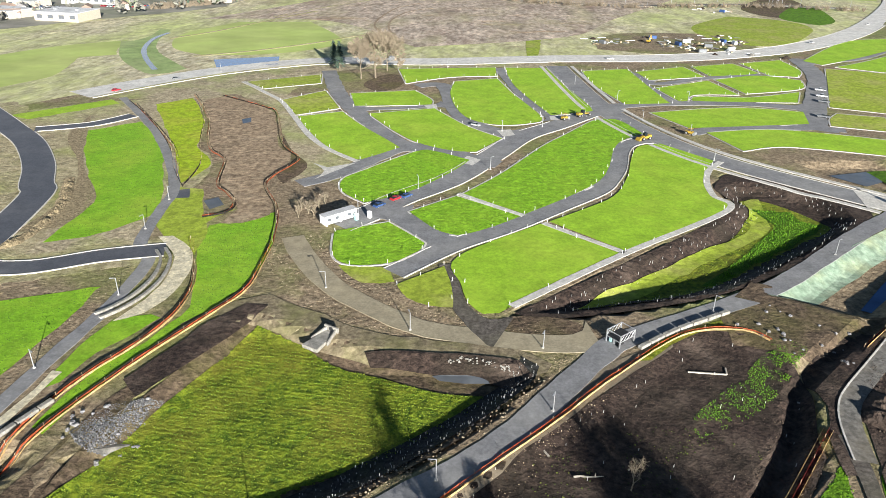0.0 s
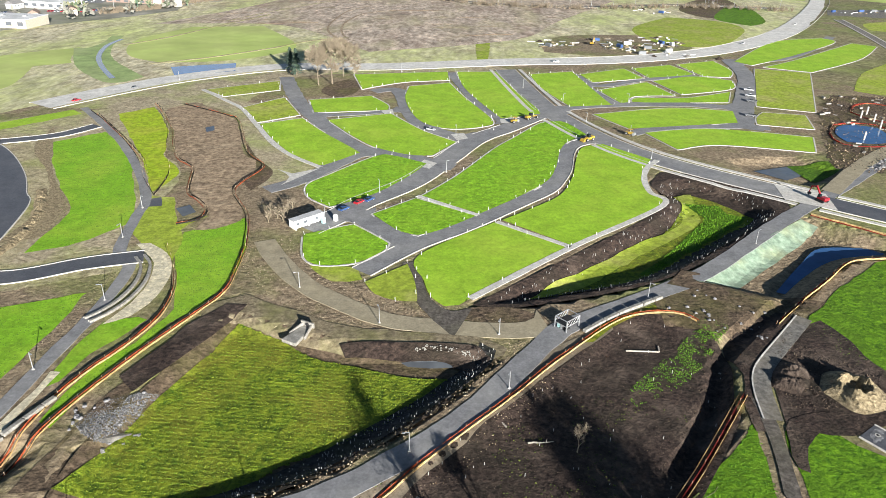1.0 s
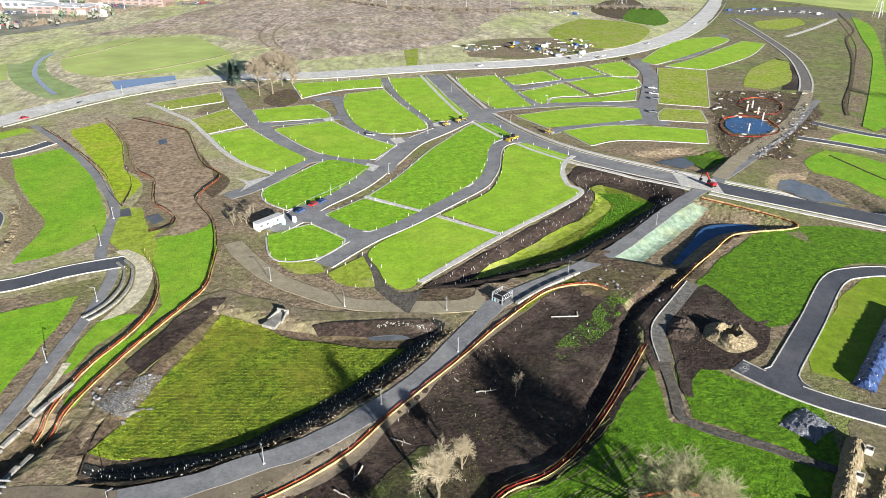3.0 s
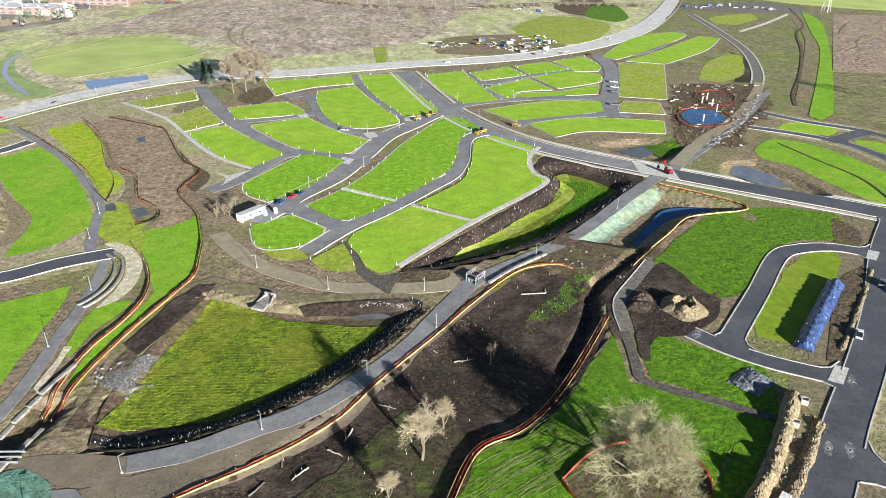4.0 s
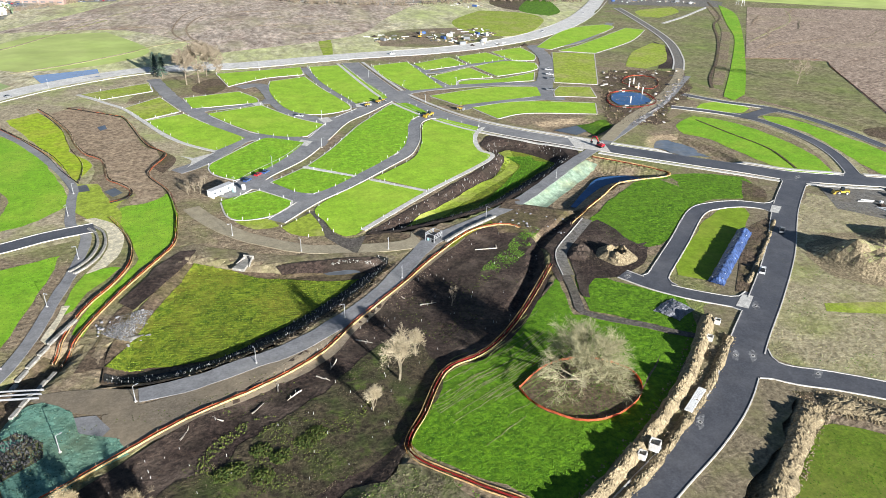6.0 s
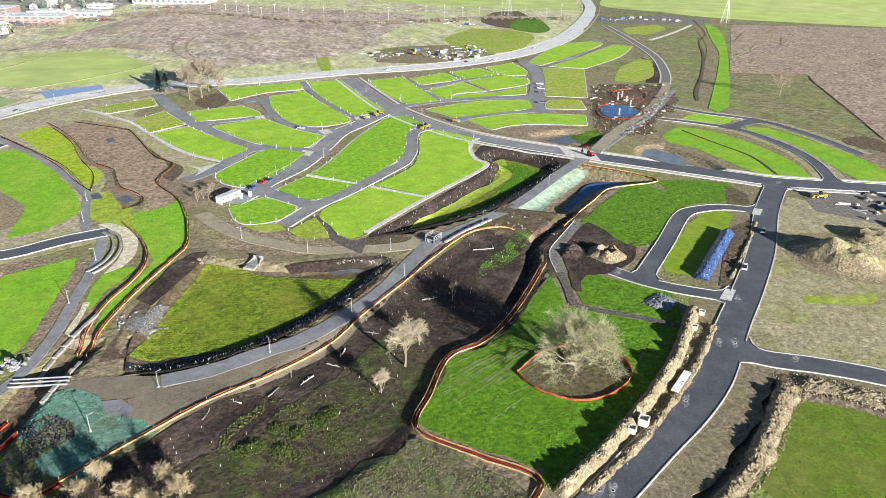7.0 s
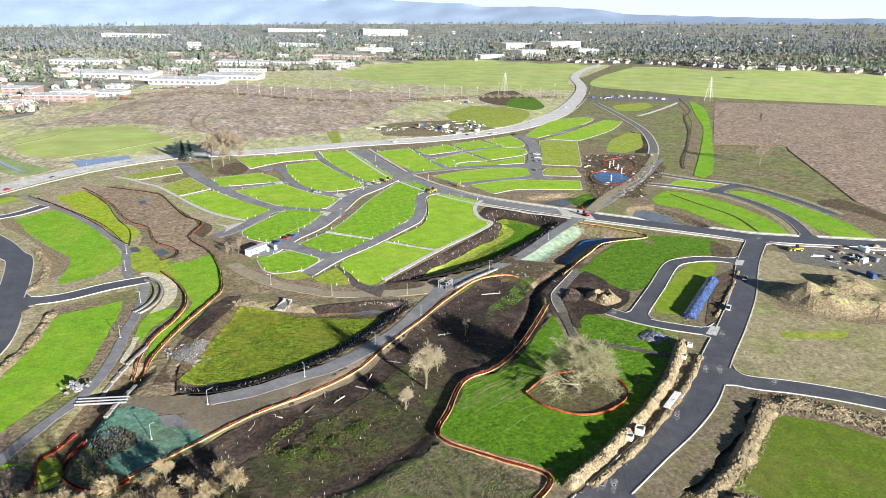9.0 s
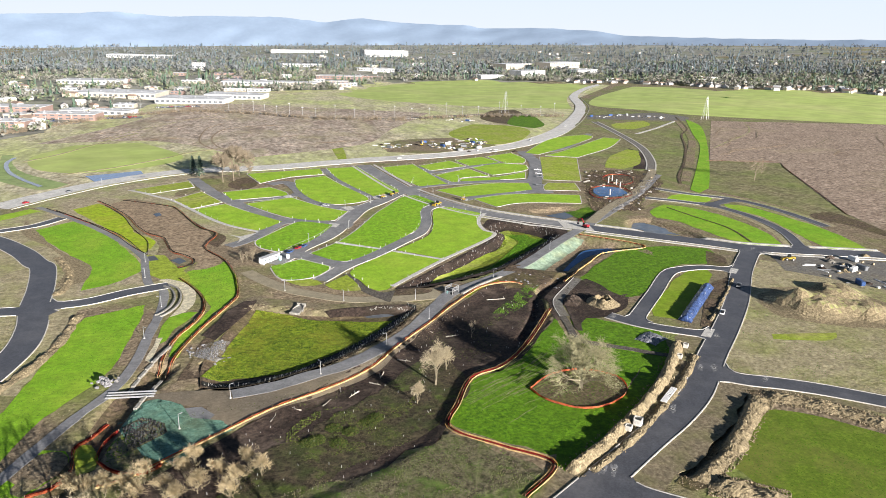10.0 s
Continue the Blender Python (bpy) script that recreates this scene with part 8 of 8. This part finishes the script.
# tarpaulins
def tarp(points, width, high, material, label, seed, name="tarpaulin_heap"):
    line = curve_through(points, False, 0.8)
    n, bm, rows = len(line), bmesh.new(), []
    for i, q in enumerate(line):
        way = (line[min(i + 1, n - 1)] - line[max(i - 1, 0)]).normalized()
        side, end = Vector((-way.y, way.x)), min(1, (min(i, n - 1 - i) + 0.5) / 4)
        row = []
        for k in range(-7, 8):
            s = k / 7
            at = q + side * s * width / 2 * (1 + 0.12 * noise.noise((q.x * 0.5, q.y * 0.5, seed)))
            fold = 0.35 * noise.noise((at.x * 0.9, at.y * 0.9, seed)) + 0.2 * noise.noise((at.x * 2.2, at.y * 2.2, seed))
            row.append(bm.verts.new((at.x, at.y, max(0.02, high * end * (1 - abs(s) ** 1.6) + fold * min(1, high)))))
        rows.append(row)
    for a, b in zip(rows, rows[1:]):
        for k in range(14):
            bm.faces.new((a[k], b[k], b[k + 1], a[k + 1]))
    rise = [v.co.z for v in bm.verts]
    drape(bm, 0)
    for v, z in zip(bm.verts, rise):
        v.co.z += z + 0.08
    bmesh.ops.recalc_face_normals(bm, faces=bm.faces[:])
    heap = tagged(new(name), label, "tarpaulin")
    part("sheet", bm, material, heap)
    return heap, line


heap, line = tarp(tarp_row, 5.6, 2.3, TARP, "long heap under a crumpled blue tarpaulin held by white sandbags", 3)
for i, q in enumerate(line[3:-3:8]):
    for s in (-1.0, 1.0):
        bag = part("sandbag", boulder_bm(0.24, i), WHITE, heap)
        bag.location = (q.x + s + 0.5 * math.sin(i * 2.3 + s), q.y - s + 0.6 * math.sin(i * 3.7), height(q.x, q.y) + 1.9)
mid = [sum(v) / 4 for v in zip(*tarp_flat)]
tarp([(mid[0] - 4.5, mid[1] - 3), tuple(mid), (mid[0] + 5, mid[1] + 2)], 9, 1.0, PLASTIC, "crumpled grey plastic sheet over a low heap", 8)
# storage yards
rnd = random.Random(77)
for i, place in enumerate(stage_items[1:] + stage_top_items + stage_far_items):
    far = i >= 5
    for k in range(6 if i >= 5 + len(stage_top_items) else 13 if far else 8):
        p = (place[0] + rnd.gauss(0, 9 if far else 8), place[1] + rnd.gauss(0, 7 if far else 5))
        kind = (i + k) % 4
        turn = rnd.uniform(0, 6.28)
        end = (p[0] + math.cos(turn) * rnd.uniform(3, 8), p[1] + math.sin(turn) * rnd.uniform(3, 8))
        if kind == 0 and k < 3:
            long_bar("storage_box", p, (p[0] + math.cos(turn) * 6, p[1] + math.sin(turn) * 6), 2.4, 2.5, (WHITE, PAINT["blue"], PAINT["grey"])[k % 3], "steel storage container in the muddy yard", "container")
        elif kind <= 1:
            long_bar("pipe", p, end, 0.5, 0.5, (WHITE, PAINT["grey"])[k % 2], "long plastic pipe on the ground", "pipe")
        elif kind == 2:
            spoil_bank([p, ((p[0] + end[0]) / 2, (p[1] + end[1]) / 2), end], 5, 2.0, i + k, "heap of dug earth in the yard", (SPOIL, MULCH, CRUSHED)[k % 3])
        else:
            long_bar("pallet_stack", p, (p[0] + 1.4, p[1]), 1.2, 1.0, (WHITE, TIMBER)[k % 2], "stack of wrapped pallets in the yard", "pallet stack")

# plaza ring of orange mesh with upright posts, and rubble
centre = [sum(v) / len(pond_plaza) for v in zip(*pond_plaza)]
ring = [(centre[0] + 1.25 * (x - centre[0]), centre[1] + 1.25 * (y - centre[1])) for x, y in pond_plaza]
for points in (ring + ring[:1], ring_b + ring_b[:1]):
    silt_fence(points, 1.0, ORANGE, "low red orange mesh round the unfinished plaza", ((0.0, DEEP_RED, "red mesh", 0.6), (-0.7, ORANGE, "orange mesh", 0.4)))
scatter("rubble", plaza_wide, 900, 150, CLOD_PALE, 0.6, 0.5, "pale broken rubble round the plaza", keep=patchy(0.05, 12, 0.0))
for place in plaza_posts:
    long_bar("concrete_column", place, (place[0] + 0.7, place[1]), 0.7, 4.5, CONCRETE, "pale concrete column of the unfinished plaza", "column")
for k in range(190):
    p = (rnd.uniform(185, 330), rnd.uniform(255, 425))
    if inside_depth(np.array([p[0]]), np.array([p[1]]), plaza_wide)[0] > 0 > inside_depth(np.array([p[0]]), np.array([p[1]]), pond_plaza)[0]:
        turn = rnd.uniform(0, 6.28)
        long_bar("concrete_slab", p, (p[0] + rnd.uniform(1, 4) * math.cos(turn), p[1] + rnd.uniform(1, 4) * math.sin(turn)), rnd.uniform(0.4, 1.4), rnd.uniform(0.3, 1.1), (BLOCKWORK, TIMBER, BLACK, CONCRETE, BLOCKWORK)[k % 5], "broken slab or block lying on churned soil", "slab")

# oak's own fence
silt_fence(oak_ring + oak_ring[:1], 0.9, ORANGE, "red orange mesh fence round the old oak", ((0.0, ORANGE, "orange mesh", 0.8),))


# survey stakes round the plots
stake_bm = bmesh.new()
box(stake_bm, -0.06, -0.06, -0.1, 0.06, 0.06, 1.3)
stake = tagged(part("survey_stake", stake_bm, WHITE), "thin white survey stake at a plot edge", "stake", "survey stakes round the plots")
rnd = random.Random(3)
first, made = True, 0
for key, outline, grass, kerbed in LOTS[:22]:
    line = curve_through(outline, True, 7.5)
    for q in line:
        if made >= 290 or rnd.random() < 0.35:
            continue
        m = pose(q.x + rnd.gauss(0, 0.5), q.y + rnd.gauss(0, 0.5), 0.1 + height(q.x, q.y), rnd.gauss(0, 4), rnd.gauss(0, 4), 0)
        if first:
            stake.matrix_basis, first = m, False
        else:
            copy_thing(stake, m)
        made += 1


# poles along the railway and two pylons
def utility_pole(tall=11):
    ob = tagged(new("utility_pole"), "pale catenary pole along the railway", "pole", "poles along the railway")
    bm = bmesh.new()
    bmesh.ops.create_cone(bm, cap_ends=True, segments=7, radius1=0.18, radius2=0.12, depth=tall, matrix=pose(0, 0, tall / 2))
    part("post", bm, STEEL, ob)
    bm = bmesh.new()
    box(bm, -1.8, -0.12, tall * 0.86, 1.8, 0.12, tall * 0.86 + 0.25)
    part("crossarm", bm, STEEL, ob)
    return ob


pole = utility_pole()
line = curve_through(road_rail, False, 27)
for i, q in enumerate(line):
    m = pose(q.x, q.y + 9, height(q.x, q.y + 9), 0, 0, 20) @ Matrix.Diagonal((1, 1, (1.1, 1.6, 1.2)[i % 3], 1))
    if i == 0:
        pole.matrix_basis = m
    else:
        copy_thing(pole, m)
for place in towers:
    pylon = tagged(new("pylon"), "steel lattice pylon at the field edge", "pylon")
    for sx in (-1, 1):
        for sy in (-1, 1):
            t = Tubes()
            t.add(Vector((sx * 4, sy * 4, -0.3)), Vector((sx * 0.7, sy * 0.7, 30)), 0.13, 0.1)
            t.mesh("leg", STEEL, pylon)
    for k in range(6):
        t, z = Tubes(), 3 + 5 * k
        w, w2 = 4 - 3.3 * z / 30, 4 - 3.3 * (z + 5) / 30
        for sx, sy, ex, ey in ((-1, -1, 1, -1), (1, -1, 1, 1), (1, 1, -1, 1), (-1, 1, -1, -1)):
            t.add(Vector((sx * w, sy * w, z)), Vector((ex * w2, ey * w2, z + 5)), 0.1, 0.1)
        t.mesh("brace", STEEL, pylon)
    for z in (22, 26, 30):
        t = Tubes()
        t.add(Vector((-5, 0, z)), Vector((5, 0, z)), 0.16, 0.16)
        t.mesh("crossarm", STEEL, pylon)
    stand(pylon, place, 30)

# pale washings dried on the asphalt round the manholes
on_road = [p for p in manholes + manholes_b if any(line_distance(np.array([p[0]]), np.array([p[1]]), r["line"])[0] < r["width"] / 2 - 1.2 for r in ROADS if r["material"] is ASPHALT)]
for i, place in enumerate(on_road):
    bm, way = bmesh.new(), radians(45 + 25 * noise.noise((place[0], place[1], 1)))
    rim = []
    for k in range(26):
        c = k * 6.2832 / 26
        r = 1 + 0.55 * noise.noise((math.cos(c) * 2.2, math.sin(c) * 2.2, i * 3.1))
        u, v = 3.0 * r * math.cos(c), 1.1 * r * math.sin(c)
        rim.append(bm.verts.new((u * math.cos(way) - v * math.sin(way), u * math.sin(way) + v * math.cos(way), 0)))
    bm.faces.new(rim)
    ob = tagged(part("pavement_stain", bm, WASHED), "pale concrete washings dried on dark asphalt", kind="structure")
    ob.location = (*place, height(*place) + 0.196)
# manhole covers with pale concrete collars on the new streets
for place in on_road:
    cover = tagged(new("manhole"), "round manhole cover in a pale concrete collar", "manhole")
    bm = bmesh.new()
    rim = [bm.verts.new(((0.6 + 0.15 * noise.noise((k, place[0], 0))) * math.cos(k * 0.4488), (0.6 + 0.15 * noise.noise((k, place[1], 3))) * math.sin(k * 0.4488), 0)) for k in range(14)]
    face = bm.faces.new(rim)
    ret = bmesh.ops.extrude_face_region(bm, geom=[face])
    for v in ret["geom"]:
        if isinstance(v, bmesh.types.BMVert):
            v.co.z += 0.025
    part("collar", bm, CONCRETE, cover)
    bm = bmesh.new()
    bmesh.ops.create_cone(bm, cap_ends=True, segments=14, radius1=0.36, radius2=0.36, depth=0.03, matrix=pose(0, 0, 0.035))
    part("lid", bm, BLACK, cover)
    cover.location = (*place, height(*place) + 0.18)

a, b = Vector(pipes_spot[0]), Vector(pipes_spot[1])
side = Vector((-(b - a).y, (b - a).x)).normalized()
for k in range(5):
    for s in (0, 1):
        p = a + (b - a) * (0.5 * s)
        long_bar("pipe", p + side * (k - 2) * 0.42, p + (b - a) * 0.47 + side * (k - 2) * 0.42, 0.38, 0.38, WHITE, "white plastic pipe stacked beside the trench", "pipe", 0.5)

# parked cars before the shops
rnd = random.Random(91)


def far_car(paint, label):
    ob = tagged(new("car"), label, "car", "cars parked before the shops")
    part("body", solid([(-2.2, 0.2), (2.25, 0.2), (2.3, 0.8), (1.1, 0.95), (-1.9, 1.0), (-2.25, 0.8)], 0.9, 0.1), PAINT[paint], ob)
    part("cabin", solid([(-1.75, 0.97), (1.0, 0.94), (0.35, 1.45), (-1.2, 1.5)], 0.78, 0.2), DARK_GLASS, ob)
    return ob


fleet = [far_car(p, p + " car parked before the shops") for p in ("white", "silver", "grey", "red", "blue")]
k = 0
for x, y, wide in ((-300, 900, 60), (-200, 950, 60), (-390, 840, 60), (-130, 1120, 70), (-440, 730, 60), (-360, 760, 50), (60, 1560, 80)):
    for row in (-7, 7):
        for i in range(int(wide / 3.4)):
            if rnd.random() < 0.25:
                continue
            px, py = x - wide / 2 + 2 + i * 3.3, y + row
            m = pose(px, py, height(px, py) + 0.55, 0, 0, 90)
            if k < 5:
                fleet[k].matrix_basis = m
            else:
                copy_thing(fleet[rnd.randrange(5)], m)
            k += 1

# stones strewn beside the pond, and clods of the plaza diggings
rnd = random.Random(55)
STONE_MESHES = [boulder_bm(0.6, k + 50) for k in range(4)]
stone_data = []
for k, bm in enumerate(STONE_MESHES):
    stone_data.append(part("boulder", bm, ROCK))
made = 0
for i in range(70):
    if i < 45:
        p = (rnd.uniform(60, 105), rnd.uniform(135, 165))
        if inside_depth(np.array([p[0]]), np.array([p[1]]), gravel_pond)[0] < 0:
            continue
    else:
        q = rnd.choice(curve_through(rubble_a, True, 1.0))
        p = (q.x + rnd.gauss(0, 2), q.y + rnd.gauss(0, 2))
    s = rnd.uniform(0.5, 1.3)
    m = pose(*p, height(*p) + 0.15, 0, 0, rnd.uniform(0, 360)) @ Matrix.Diagonal((s, s, s, 1))
    ob = stone_data[made] if made < 4 else new("boulder", stone_data[i % 4].data)
    made += 1
    ob.matrix_basis = m
    tagged(ob, "grey boulder lying on stony ground", "boulder", "boulders on stony ground")

# row of pale and dark boulders along the plaza's haul track
rnd = random.Random(66)
row = curve_through(plaza_rocks, False, 1.6)
for i, q in enumerate(row):
    p, s = (q.x + rnd.gauss(0, 1.2), q.y + rnd.gauss(0, 1.2)), rnd.uniform(1.2, 2.4)
    ob = new("boulder", stone_data[i % 4].data)
    ob.matrix_basis = pose(*p, height(*p) + 0.2, 0, 0, rnd.uniform(0, 360)) @ Matrix.Diagonal((s, s, s * 0.8, 1))
    tagged(ob, "large grey boulder in a row along the haul track", "boulder", "boulders along the haul track")
for i in range(9):
    p = (rnd.uniform(205, 310), rnd.uniform(270, 400))
    if inside_depth(np.array([p[0]]), np.array([p[1]]), plaza_wide)[0] > 4 and inside_depth(np.array([p[0]]), np.array([p[1]]), pond_plaza)[0] < -8:
        end = (p[0] + rnd.uniform(4, 9), p[1] + rnd.uniform(-5, 5))
        spoil_bank([p, ((p[0] + end[0]) / 2, (p[1] + end[1]) / 2), end], 4.5, 1.8, 200 + i, "heap of churned earth beside the plaza", (SPOIL, MULCH, UMBER)[i % 3])
